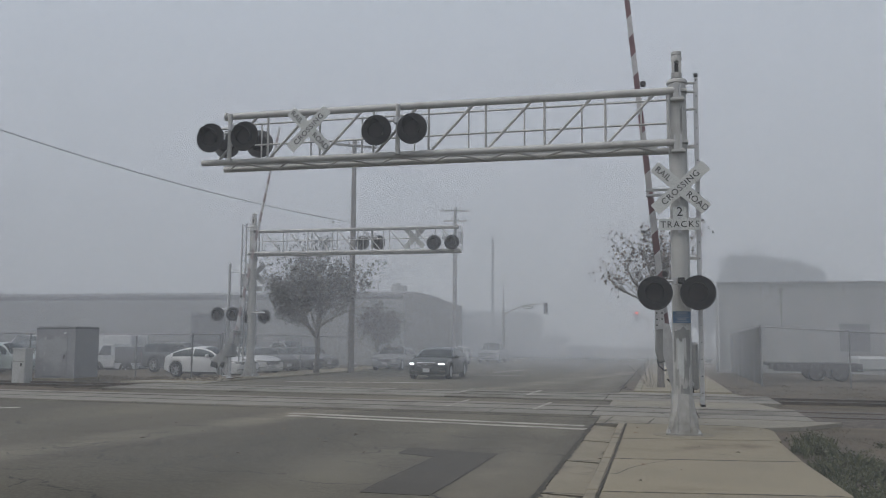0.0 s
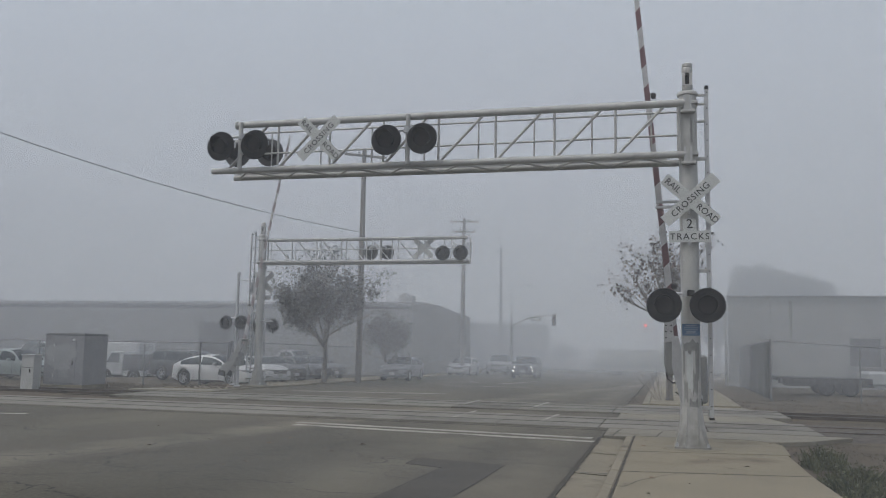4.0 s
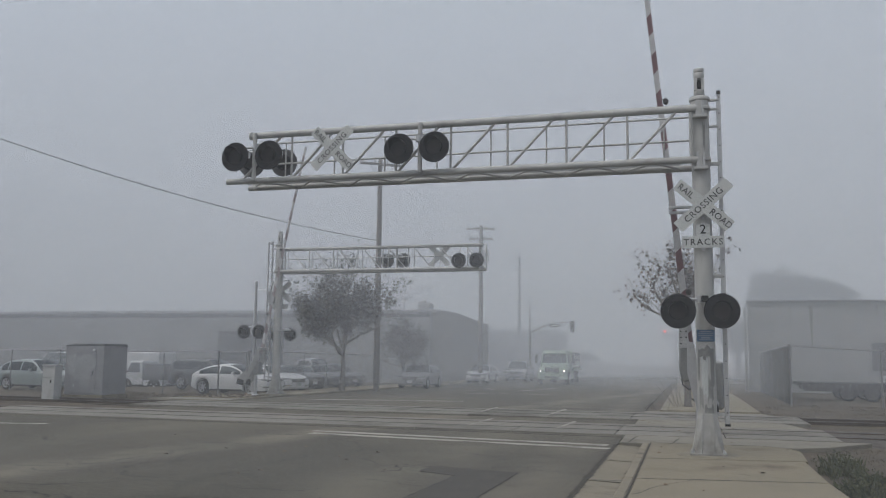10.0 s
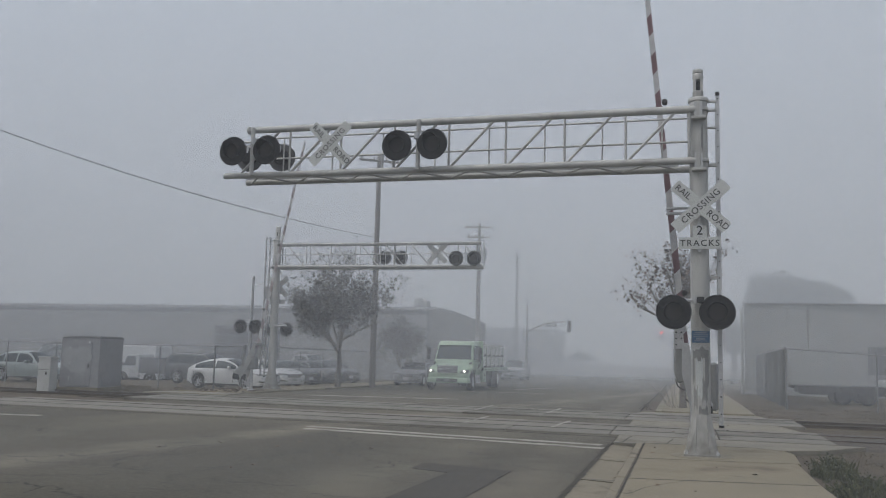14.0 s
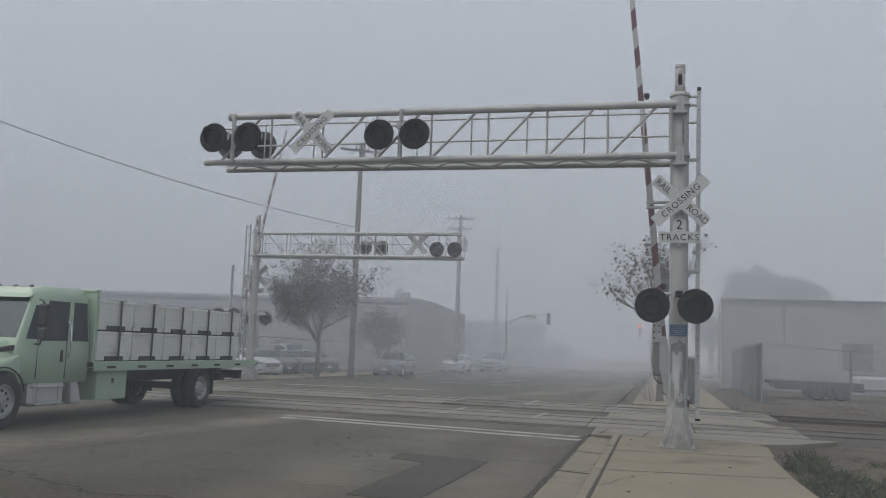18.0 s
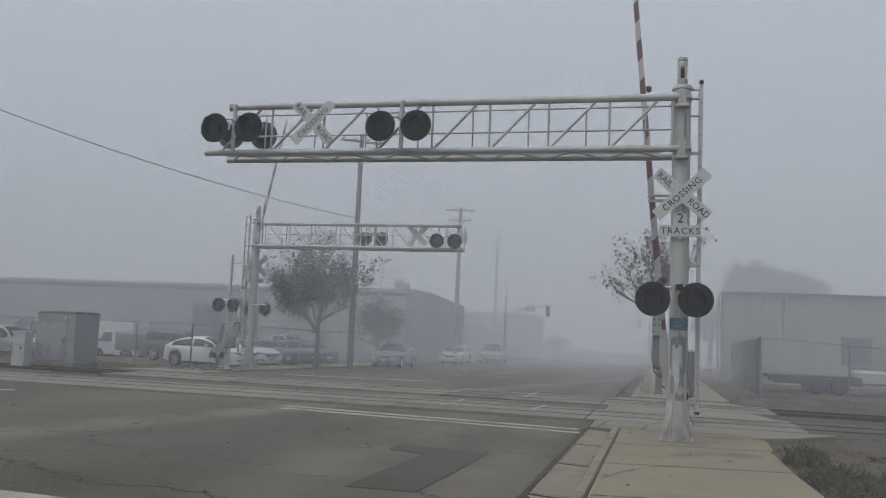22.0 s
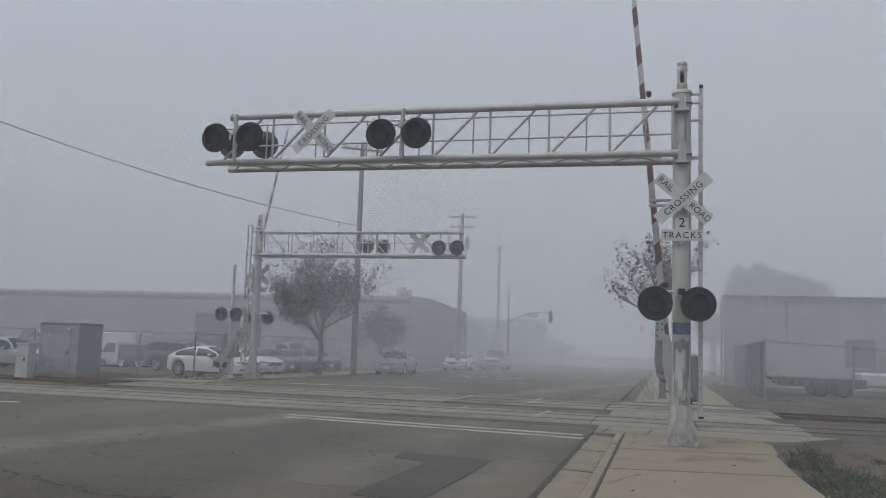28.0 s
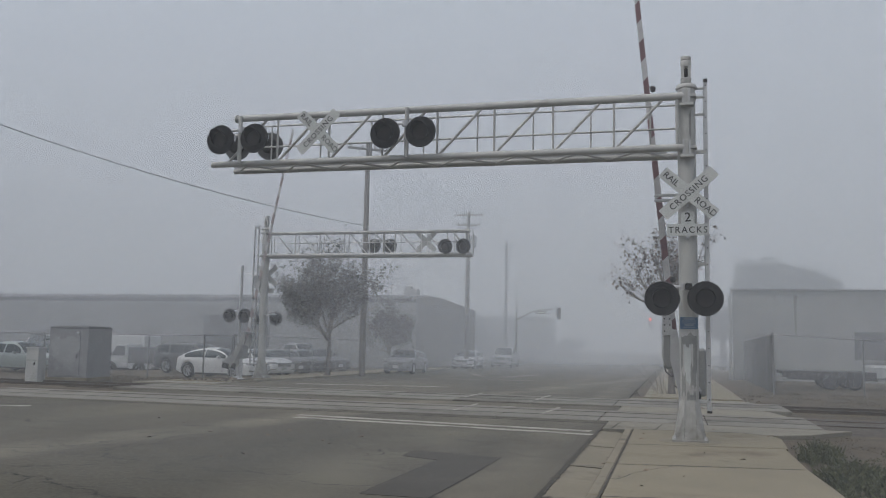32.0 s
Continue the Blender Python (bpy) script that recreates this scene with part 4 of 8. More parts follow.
def gate(m, label, lean, height=8.2, lamps=((0.6, 0.10), (4.6, 0.12)), tail=(0.28, -0.52), plate=None, bands=None, near=False):
    """A raised crossing gate: stand, machine case, counterweights, striped arm. It leans to -x by some degrees."""
    root = thing("crossing_gate", label, "crossing gate", m, group="crossing gates")
    s = Shape()
    s.lathe([(0.15, -0.02), (0.15, 0.03), (0.075, 0.06), (0.065, 0.9)], 16)
    part("stand", s, M_GALV, root, "grey steel gate stand")
    s = Shape()
    if near:
        s.box(0.24, 0.02, 1.20, 0.42, 0.40, 0.92)
    else:
        s.box(0, 0, 1.15, 0.42, 0.40, 0.55)
    part("machine_case", s, M_CASE, root, "grey gate machine case", bevel=0.04)
    if near:
        s = Shape()
        s.prism([(-0.36, 1.92), (-0.13, 1.94), (-0.09, 1.50), (-0.14, 1.28), (-0.30, 1.24), (-0.37, 1.48)], -0.12, 0.06)
        part("arm_mount", s, M_CASE, root, "grey cast arm mount", bevel=0.03)
        s = Shape()
        s.prism([(-0.37, 1.90), (-0.17, 1.92), (-0.19, 2.44), (-0.35, 2.42)], -0.16, -0.13)
        plate_ob = part("mount_plate", s, M_GALV, root, "drilled steel mounting plate", bevel=0.004)
        # holes are black discs on the plate, their inner shade given as colour
        for j in range(4):
            for i in range(2):
                s = Shape()
                s.tube((-0.32 + 0.10 * i, -0.166, 1.99 + 0.12 * j), (-0.32 + 0.10 * i, -0.155, 1.99 + 0.12 * j), 0.016, n=8)
                part("bolt_hole", s, M_BLACK, plate_ob)
        s = Shape()
        s.path([(-0.13, -0.14, 1.95), (-0.07, -0.16, 1.80), (-0.08, -0.16, 1.62), (-0.05, -0.16, 1.45)], 0.018, 6)
        s.path([(-0.33, -0.14, 1.32), (-0.30, -0.16, 1.20), (-0.20, -0.17, 1.12), (-0.06, -0.15, 1.13), (0.02, -0.12, 1.24)], 0.013, 6)
        part("cable_loop", s, M_BLACK, root, "black drooping cable")
    turn = pose(-0.08, -0.28, 1.25, 0, -lean, 0)
    for y in (-0.05, 0.56):
        s = Shape()
        s.prism([(tail[0] - 0.30, tail[1] - 0.02), (tail[0] + 0.02, tail[1] - 0.14), (tail[0] + 0.12, tail[1] + 0.1), (0.16, 0.05), (0.07, 0.75), (-0.05, 0.80), (-0.12, 0.2)], y - 0.012, y + 0.012, turn)
        part("side_plate", s, plate or M_GALV, root, "perforated steel side plate", bevel=0.004)
        s = Shape()
        s.box(tail[0] - 0.06, y, tail[1] - 0.02, 0.30, 0.07, 0.22, turn)
        part("counterweight", s, M_BLACK, root, bevel=0.02)
    s = Shape()
    s.box(-0.01, 0.25, 0.72, 0.14, 0.6, 0.10, turn)
    part("arm_socket", s, M_GALV, root, bevel=0.01)
    z, k = 0.55, 0
    while z < height:
        w = 0.068 - 0.020 * z / height
        w2 = 0.068 - 0.020 * (z + 0.41) / height
        s = Shape()
        v = []
        sl = 0.05
        for zz, ww in ((z, w), (z + 0.41, w2)):
            v += [(-ww, 0.22, zz - sl), (ww, 0.22, zz + sl), (ww, 0.25, zz + sl), (-ww, 0.25, zz - sl)]
        s.add(v, [(0, 3, 2, 1), (4, 5, 6, 7), (0, 1, 5, 4), (1, 2, 6, 5), (2, 3, 7, 6), (3, 0, 4, 7)], turn)
        part("arm_stripe", s, (bands or (M_RED, M_TAPE))[k % 2], root, "faded red band" if k % 2 == 0 else "grey-white band", smooth=0)
        z += 0.41
        k += 1
    for zl, dx in lamps:
        s = Shape()
        s.lathe([(0.02, -0.06), (0.055, -0.05), (0.06, 0.05), (0.02, 0.06)], 14, turn @ pose(dx, 0.235, zl, 90, 0, 0))
        s.tube(turn @ Vector((0, 0.235, zl + 0.09)), turn @ Vector((dx, 0.235, zl + 0.03)), 0.008, n=6)
        part("arm_lamp", s, M_LENS, root, "small dark red lamp on the arm")
    s = Shape()
    s.path([turn @ Vector(p) for p in ((0.02, 0.27, 0.6), (0.20, 0.3, 0.35), (0.30, 0.3, 0.0), (0.25, 0.3, -0.35), (0.05, 0.3, -0.45), (-0.1, 0.28, -0.3))], 0.013, 6)
    part("cable_loop", s, M_BLACK, root, "black looped cable")
    return root


random.seed(3)
mast(pose(0, 0, 0), "white cantilever railway signal with unlit lights on the pavement", True)
far_mast = mast(pose(-17.62, 18.58, 0.02, 0, 0, 180), "white cantilever railway signal with unlit lights across the tracks", False)
g1 = gate(pose(-0.12, 1.28, 0.0), "raised crossing gate with faded red and white stripes behind the mast", 5.6, near=True, height=9.0, lamps=((1.75, 0.10), (5.65, 0.12)))
g2 = gate(pose(-17.95, 17.35, 0.0, 0, 0, 180), "raised crossing gate with faded red and white stripes across the tracks", 11.4, height=9.3, lamps=((2.2, 0.10), (5.0, 0.1)), tail=(0.56, -0.78), plate=M_CASE, bands=(M_PALERED, M_TAPE))
s = Shape()
s.box(-0.30, 0.55, 4.58, 0.62, 0.05, 0.05)
s.box(-0.30, 0.55, 4.48, 0.62, 0.05, 0.05)
s.box(-0.02, 0.3, 4.53, 0.08, 0.5, 0.16)
single("gate_keeper", s, M_GALV, "grey steel bracket that keeps the raised gate arm", "bracket", bevel=0.006)

# low signal post by the far gate
root = thing("signal_post", "short grey signal post with two round black unlit lights", "railway signal", pose(-18.65, 18.45, 0.0))
s = Shape()
s.lathe([(0.2, -0.03), (0.2, 0.04), (0.07, 0.08), (0.06, 4.8), (0.075, 4.82), (0.075, 4.9), (0.02, 4.95)], 14)
part("post_tube", s, M_GALV, root, "grey steel post")
lamp_pair(root, 0.02, -0.34, 2.70, 0, gap=0.72)
s = Shape()
s.box(0.35, 0.0, 4.55, 0.7, 0.04, 0.04)
s.box(0.72, 0.0, 4.2, 0.24, 0.3, 0.55)
part("relay_box", s, M_GALV, root, bevel=0.01)

from mathutils.bvhtree import BVHTree

# ---- vehicles: local origin on the ground under the front axle, front towards -y ----
def paint(name, colour, rough=0.42, coat=0.25, metal=0.0):
    d = tuple(c * 0.85 for c in colour)
    return surface(name, d, colour, rough, metal, scale=1.0, fine=12, bump=0.015, coat=coat, stain=tuple(c * 0.6 + 0.03 for c in colour), stain_scale=1.3, stain_at=(0.6, 0.85))


M_GLASS = plain("tinted_glass", (0.014, 0.019, 0.021), 0.06)
M_GLASS.node_tree.nodes["Principled BSDF"].inputs["Specular Tint"].default_value = (0.72, 0.90, 1.0, 1)
M_GLASS.node_tree.nodes["Principled BSDF"].inputs["Specular IOR Level"].default_value = 0.33
M_TYRE = surface("tyre_rubber", (0.012, 0.012, 0.012), (0.026, 0.026, 0.026), 0.85, scale=6, fine=40, bump=0.3)
M_RIM = surface("alloy_rim", (0.34, 0.345, 0.35), (0.46, 0.465, 0.47), 0.35, metal=0.5, scale=6, fine=40, bump=0.04)
M_CHROME = plain("chrome", (0.62, 0.63, 0.64), 0.12, 1.0)
M_TRIM = surface("black_plastic_trim", (0.012, 0.012, 0.013), (0.024, 0.024, 0.025), 0.6, scale=6, fine=40, bump=0.1)
M_LAMPOFF = plain("headlamp_glass", (0.30, 0.31, 0.31), 0.15, 0.4)
M_LAMPDIM = plain("smoked_headlamp_glass", (0.13, 0.135, 0.14), 0.12, 0.4)
M_MARKER = plain("dull_marker_lamp", (0.10, 0.085, 0.07), 0.35)
M_LAMPON = plain("headlamp_lit", (1.0, 0.90, 0.74), 0.2, glow=18.0)
M_LAMPWHITE = plain("headlamp_lit_white", (0.95, 0.98, 1.0), 0.2, glow=12.0)
M_AMBER = plain("amber_lamp", (0.55, 0.22, 0.04), 0.25)
M_TAIL = plain("tail_lamp", (0.22, 0.015, 0.015), 0.2)
M_PLATE = surface("licence_plate", (0.30, 0.30, 0.30), (0.38, 0.38, 0.38), 0.5, scale=5, fine=30, bump=0.02)
M_DULLPLATE = surface("dull_plate", (0.16, 0.19, 0.17), (0.22, 0.25, 0.23), 0.6, scale=5, fine=30, bump=0.02)
WHEEL_MESH = {}


def wheel_meshes(r, w, spokes, steel=False):
    key = (r, w, spokes, steel)
    if key not in WHEEL_MESH:
        turn = pose(0, 0, 0, 0, 90, 0)
        c = r * (1.0 if spokes else 0.84)
        t = Shape()
        t.lathe([(c * 0.72, -w / 2), (r * 0.9, -w / 2), (r * 0.98, -w * 0.36), (r, -w * 0.2), (r, w * 0.2), (r * 0.98, w * 0.36), (r * 0.9, w / 2), (c * 0.72, w / 2), (c * 0.70, 0.0)], 28, turn, close=False)
        i = Shape()
        i.lathe([(c * 0.73, w * 0.48), (c * 0.69, w * 0.48), (c * 0.66, w * 0.2), (c * 0.66, -w * 0.45)], 28, turn, close=False)
        i.lathe([(0.02, w * 0.40), (c * 0.14, w * 0.40), (c * 0.17, w * 0.30), (c * 0.17, 0.0)], 16, turn)
        if not spokes:  # polished truck wheel: dished disc with hand holes and a hub
            i.lathe([(0.02, w * 0.56), (c * 0.16, w * 0.55), (c * 0.19, w * 0.42), (c * 0.24, w * 0.40), (c * 0.34, w * 0.30), (c * 0.52, w * 0.26), (c * 0.62, w * 0.30), (c * 0.66, w * 0.46)], 28, turn, close=False)
            for k in range(10):
                a = 2 * math.pi * k / 10
                i.tube((w * 0.36, c * 0.27 * math.cos(a), c * 0.27 * math.sin(a)), (w * 0.45, c * 0.27 * math.cos(a), c * 0.27 * math.sin(a)), 0.016, n=6)
        for k in range(spokes):
            m = Matrix.Rotation(2 * math.pi * k / spokes, 4, "X")
            fat = 2.2 if spokes < 6 else 1.0
            m = m @ Matrix.Diagonal((1, fat, 1, 1))
            i.add([(w * 0.34, -c * 0.07, c * 0.12), (w * 0.34, c * 0.07, c * 0.12), (w * 0.44, c * 0.045, c * 0.70), (w * 0.44, -c * 0.045, c * 0.70),
                   (w * 0.18, -c * 0.07, c * 0.12), (w * 0.18, c * 0.07, c * 0.12), (w * 0.28, c * 0.045, c * 0.70), (w * 0.28, -c * 0.045, c * 0.70)],
                  [(0, 1, 2, 3), (7, 6, 5, 4), (0, 4, 5, 1), (1, 5, 6, 2), (2, 6, 7, 3), (3, 7, 4, 0)], m)
        d = Shape()
        d.lathe([(0.01, -w * 0.1), (c * 0.66, -w * 0.1), (c * 0.66, -w * 0.16), (0.01, -w * 0.16)], 24, turn)
        # hand holes are dark pegs that stand in for the shade within
        if not spokes:
            for k in range(10):
                a = 2 * math.pi * (k + 0.5) / 10
                d.tube((w * 0.10, c * 0.45 * math.cos(a), c * 0.45 * math.sin(a)), (w * 0.295, c * 0.45 * math.cos(a), c * 0.45 * math.sin(a)), 0.032, n=8)
        WHEEL_MESH[key] = (t.mesh("tyre", M_TYRE), i.mesh("rim", M_RIM), d.mesh("brake_disc", M_TRIM))
    return WHEEL_MESH[key]


def add_wheel(root, x, y, r, w, spokes):
    """A wheel whose outer face looks along +x, or along -x on the other side."""
    wheel = new("wheel")
    wheel.parent = root
    wheel.location = (x, y, r)
    tyre, rim, disc = wheel_meshes(r, w, spokes)
    for nm, me in (("tyre", tyre), ("rim", rim), ("brake_disc", disc)):
        p = part(nm, me, None, wheel)
        if x < 0:
            p.rotation_euler = (0, 0, math.pi)
    return wheel


def quad_panel(quad, u0, u1, v0, v1, out=0.006, thick=0.012, cut=0.0):
    """A thin panel on a planar quad (corners: low near, low far, high far, high near), between fractions of it, standing proud."""
    a, b, c, d = [Vector(p) for p in quad]

    def at(u, v):
        return (a * (1 - u) + b * u) * (1 - v) + (d * (1 - u) + c * u) * v

    n = (b - a).cross(d - a).normalized()
    pts = [at(u0, v0), at(u1, v0), at(u1 - cut, v1), at(u0 + cut, v1)]
    s = Shape()
    s.add([p + n * out for p in pts] + [p - n * thick for p in pts], [(0, 1, 2, 3), (7, 6, 5, 4), (0, 4, 5, 1), (1, 5, 6, 2), (2, 6, 7, 3), (3, 7, 4, 0)])
    return s


def skin(ob):
    """The surface of a part, to lay lamps and trim upon."""
    me = ob.data
    return BVHTree.FromPolygons([v.co.copy() for v in me.vertices], [tuple(p.vertices) for p in me.polygons])


def laid(tree, corners, nx=8, nz=3, out=0.012):
    """A thin plate that follows the front of a body. corners: (x, z) low inner, low outer, high outer, high inner."""
    (a, b, c, d) = [Vector(p) for p in corners]
    s = Shape()
    front, back = [], []
    last = 0.0
    for j in range(nz + 1):
        for i in range(nx + 1):
            u, v = i / nx, j / nz
            p = (a * (1 - u) + b * u) * (1 - v) + (d * (1 - u) + c * u) * v
            hit = tree.ray_cast(Vector((p.x, -9.0, p.y)), Vector((0, 1, 0)))[0]
            last = hit.y if hit else last + 0.02
            front.append((p.x, last - out, p.y))
            back.append((p.x, last + 0.03, p.y))
    n = nx + 1
    k = len(front)
    f = [(j * n + i, j * n + i + 1, (j + 1) * n + i + 1, (j + 1) * n + i) for j in range(nz) for i in range(nx)]
    rim = [i for i in range(n)] + [j * n + nx for j in range(1, nz + 1)] + [nz * n + i for i in range(nx - 1, -1, -1)] + [j * n for j in range(nz - 1, 0, -1)]
    f += [(rim[i], rim[(i + 1) % len(rim)], k + rim[(i + 1) % len(rim)], k + rim[i]) for i in range(len(rim))]
    return s.add(front + back, f)


def curve_at(keys, t):
    """Smooth curve through (place, value) keys that never swings past them."""
    if t <= keys[0][0]:
        return keys[0][1]
    if t >= keys[-1][0]:
        return keys[-1][1]
    i = max(k for k in range(len(keys) - 1) if keys[k][0] <= t)

    def incline(k):
        return (keys[k + 1][1] - keys[k][1]) / (keys[k + 1][0] - keys[k][0])

    def tangent(k):
        if k in (0, len(keys) - 1):
            return incline(0 if k == 0 else k - 1)
        a, b = incline(k - 1), incline(k)
        return 0.0 if a * b <= 0 else 2 * a * b / (a + b)

    (a, va), (b, vb) = keys[i], keys[i + 1]
    u, d = (t - a) / (b - a), b - a
    return (2 * u ** 3 - 3 * u ** 2 + 1) * va + (u ** 3 - 2 * u ** 2 + u) * d * tangent(i) + (-2 * u ** 3 + 3 * u ** 2) * vb + (u ** 3 - u ** 2) * d * tangent(i + 1)


def sheet(at, u0, u1, v0, v1, nu, nv, out, inside, thick=0.02):
    """A pane that follows the surface at(u, v), a little proud of it; inside: a point on the hollow side."""
    front, back = [], []
    e = 1e-3
    for j in range(nv + 1):
        for i in range(nu + 1):
            u, v = u0 + (u1 - u0) * i / nu, v0 + (v1 - v0) * j / nv
            p = at(u, v)
            q = (at(u + e, v) - at(u - e, v)).cross(at(u, v + e) - at(u, v - e)).normalized()
            q = q if q.dot(p - Vector(inside)) > 0 else -q
            front.append(p + q * out)
            back.append(p - q * thick)
    n, k = nu + 1, len(front)
    f = [(j * n + i, j * n + i + 1, (j + 1) * n + i + 1, (j + 1) * n + i) for j in range(nv) for i in range(nu)]
    f += [tuple(k + x for x in face[::-1]) for face in f]
    rim = [i for i in range(n)] + [j * n + nu for j in range(1, nv + 1)] + [nv * n + i for i in range(nu - 1, -1, -1)] + [j * n for j in range(nv - 1, 0, -1)]
    f += [(rim[i], rim[(i + 1) % len(rim)], k + rim[(i + 1) % len(rim)], k + rim[i]) for i in range(len(rim))]
    return Shape().add(front + back, f), [front[i] for i in rim]


def car(m, label, body, spec, category="car", group="", lit=None, spokes=5):
    """A passenger car. spec: wheelbase, length ahead of the front axle and behind the rear one, half width, heights and cabin points."""
    root = thing(spec.get("name", "car"), label, category, m, group=group)
    wb, fo, ro, w = spec["wheelbase"], spec["front"], spec["rear"], spec["half"]
    belt, roof, low = spec["belt"], spec["roof"], spec.get("low", 0.2)
    hood, deck = spec["hood"], spec["deck"]
    ya, yb, yc, yd = spec["cabin"]
    r = spec.get("tyre", 0.33)
    L = wb + ro
    nz = spec.get("nose", 0.74)
    crest = [(-fo, hood * (nz - 0.03)), (-fo + 0.05, hood * (nz + 0.02)), (-fo + 0.22, hood * (nz + 0.09)), (-0.2, hood * 0.955), (ya - 0.05, hood), (ya + 0.5, belt + 0.01), (yc, belt + 0.015), (yd - 0.1, max(deck, belt)), (L - 0.22, deck * 0.99), (L - 0.05, deck * 0.93), (L, deck * 0.84)]
    shoulder = [(-fo, hood * (nz - 0.10)), (-fo + 0.30, hood * (nz + 0.01)), (0.0, hood * 0.87), (ya + 0.3, belt * 0.955), (wb * 0.7, belt * 0.985), (yd, belt), (L - 0.10, deck * 0.90), (L, deck * 0.76)]
    plan = [(-fo, w * 0.70), (-fo + 0.05, w * 0.80), (-fo + 0.18, w * 0.895), (-fo + 0.42, w * 0.965), (0.0, w * 0.995), (wb * 0.5, w), (wb, w), (L - 0.45, w * 0.965), (L - 0.12, w * 0.87), (L, w * 0.74)]
    keel = [(-fo, low + 0.10), (-fo + 0.12, low + 0.02), (-fo + 0.5, low), (L - 0.5, low), (L, low + 0.14)]
    arch = r * 1.13
    ys = [-fo + (L + fo) * i / 96 for i in range(97)]
    for yw in (0.0, wb):
        ys += [yw + k * (arch + e) for k in (-1, 1) for e in (0.002, -0.002, -0.015, -0.035)]
    rings = []
    for y in sorted(ys):
        z0 = curve_at(keel, y)
        for yw in (0.0, wb):
            if abs(y - yw) < arch:
                z0 = max(z0, r * 0.98 + math.sqrt(arch ** 2 - (y - yw) ** 2))
        zs, zt, hw = curve_at(shoulder, y), curve_at(crest, y), curve_at(plan, y)
        zs = max(zs, z0 + 0.02)
        half = [(hw * 0.86, z0), (hw * 0.955, z0 + 0.02), (hw * 0.985, z0 + 0.28 * (zs - z0)), (hw, z0 + 0.58 * (zs - z0)), (hw * 0.994, z0 + 0.74 * (zs - z0)), (hw * 0.975, z0 + 0.90 * (zs - z0)), (hw * 0.95, zs),
                (hw * 0.90, zs + 0.45 * (zt - zs)), (hw * 0.74, zs + 0.86 * (zt - zs)), (hw * 0.42, zt + 0.004), (hw * 0.13, zt + 0.010)]
        rings.append([(x, y, z) for x, z in half] + [(-x, y, z) for x, z in half[::-1]])
    s = Shape()
    s.loft(rings)
    face = skin(part("body", s, body, root, smooth=40))
    q = Shape()
    q.box(0, (L - fo) / 2, (low + belt * 0.74) / 2 + 0.02, w * 1.40, L + fo - 0.7, belt * 0.74 - low)
    part("underbody", q, M_TRIM, root)
    # greenhouse: pillars and roof as one shell, panes laid on it
    bw, rw = w * 0.945, w * spec.get("tumble", 0.76)
    base = belt - 0.02
    rail = [(ya, base), (ya + (yb - ya) * 0.55, base + (roof - base) * 0.60), (yb, roof - 0.075), ((yb + yc) / 2, roof - 0.04), (yc, roof - 0.085), (yd - (yd - yc) * 0.4, base + (roof - base) * (0.45 if not spec.get("van") else 0.60)), (yd, base)]

    def height(y):
        return curve_at(rail, y)

    def side_at(y, v, sx):
        z = height(y)
        k = (z - base) / (roof - base) * v
        ends = min(1.0, (y - ya) / 0.35 + 0.82, (yd - y) / 0.35 + 0.88)
        return Vector((sx * (bw - (bw - rw) * k ** 1.25) * min(1.0, ends), y, base + (z - base) * v))

    def top_at(y, x):
        z = height(y)
        edge = side_at(y, 1.0, 1).x
        bow = 0.15 * max(0.0, 1 - (y - ya) / (yb - ya + 0.3)) - 0.10 * max(0.0, 1 - (yd - y) / (yd - yc + 0.3))
        return Vector((x * edge, y - bow * (1 - x * x), z + 0.06 * min(1.0, (z - base) / 0.3) * (1 - x * x) ** 0.8))

    rings = []
    for i in range(41):
        y = ya + (yd - ya) * i / 40
        right = [side_at(y, v, 1) for v in (0, 0.25, 0.5, 0.75, 0.93)]
        left = [side_at(y, v, -1) for v in (0.93, 0.75, 0.5, 0.25, 0)]
        rings.append(right + [top_at(y, x) for x in (0.985, 0.9, 0.7, 0.4, 0, -0.4, -0.7, -0.9, -0.985)] + left)
    s = Shape()
    s.loft(rings)
    part("cabin", s, body, root, "roof and window pillars", smooth=40)
    core = (0, (yb + yc) / 2, base)
    pane, _ = sheet(top_at, ya + 0.04, yb - 0.03, -0.93, 0.93, 10, 10, 0.005, core)
    part("windscreen", pane, M_GLASS, root, "dark tinted glass", smooth=60)
    pane, _ = sheet(top_at, yc + 0.06, yd - (0.14 if spec.get("van") else 0.16), -0.90, 0.90, 8, 8, 0.005, core)
    part("rear_window", pane, M_GLASS, root, smooth=60)
    g0, g1 = ya + 0.28, yd - (0.30 if spec.get("van") else 0.42)
    cuts = spec["windows"]
    doors = [g0 + 0.10, g0 + (g1 - g0) * (cuts[0][1] + 0.015)] + ([g0 + (g1 - g0) * (cuts[1][1] + 0.015)] if len(cuts) > 1 else [])
    for sx in (1, -1):
        def flank(u, v):
            return side_at(u, v, sx)

        for u0, u1 in cuts:
            pane, _ = sheet(flank, g0 + (g1 - g0) * u0, g0 + (g1 - g0) * u1, 0.10, 0.86, 10, 5, 0.004, core)
            part("side_window", pane, M_GLASS, root, smooth=60)
        if spec.get("chrome_line"):
            _, edge = sheet(flank, g0 - 0.12, g1 + 0.04, 0.04, 0.92, 16, 5, 0.006, core)
            q = Shape()
            q.path(edge + edge[:2], 0.011, 6)
            part("window_trim", q, M_CHROME, root, "bright chrome window trim")
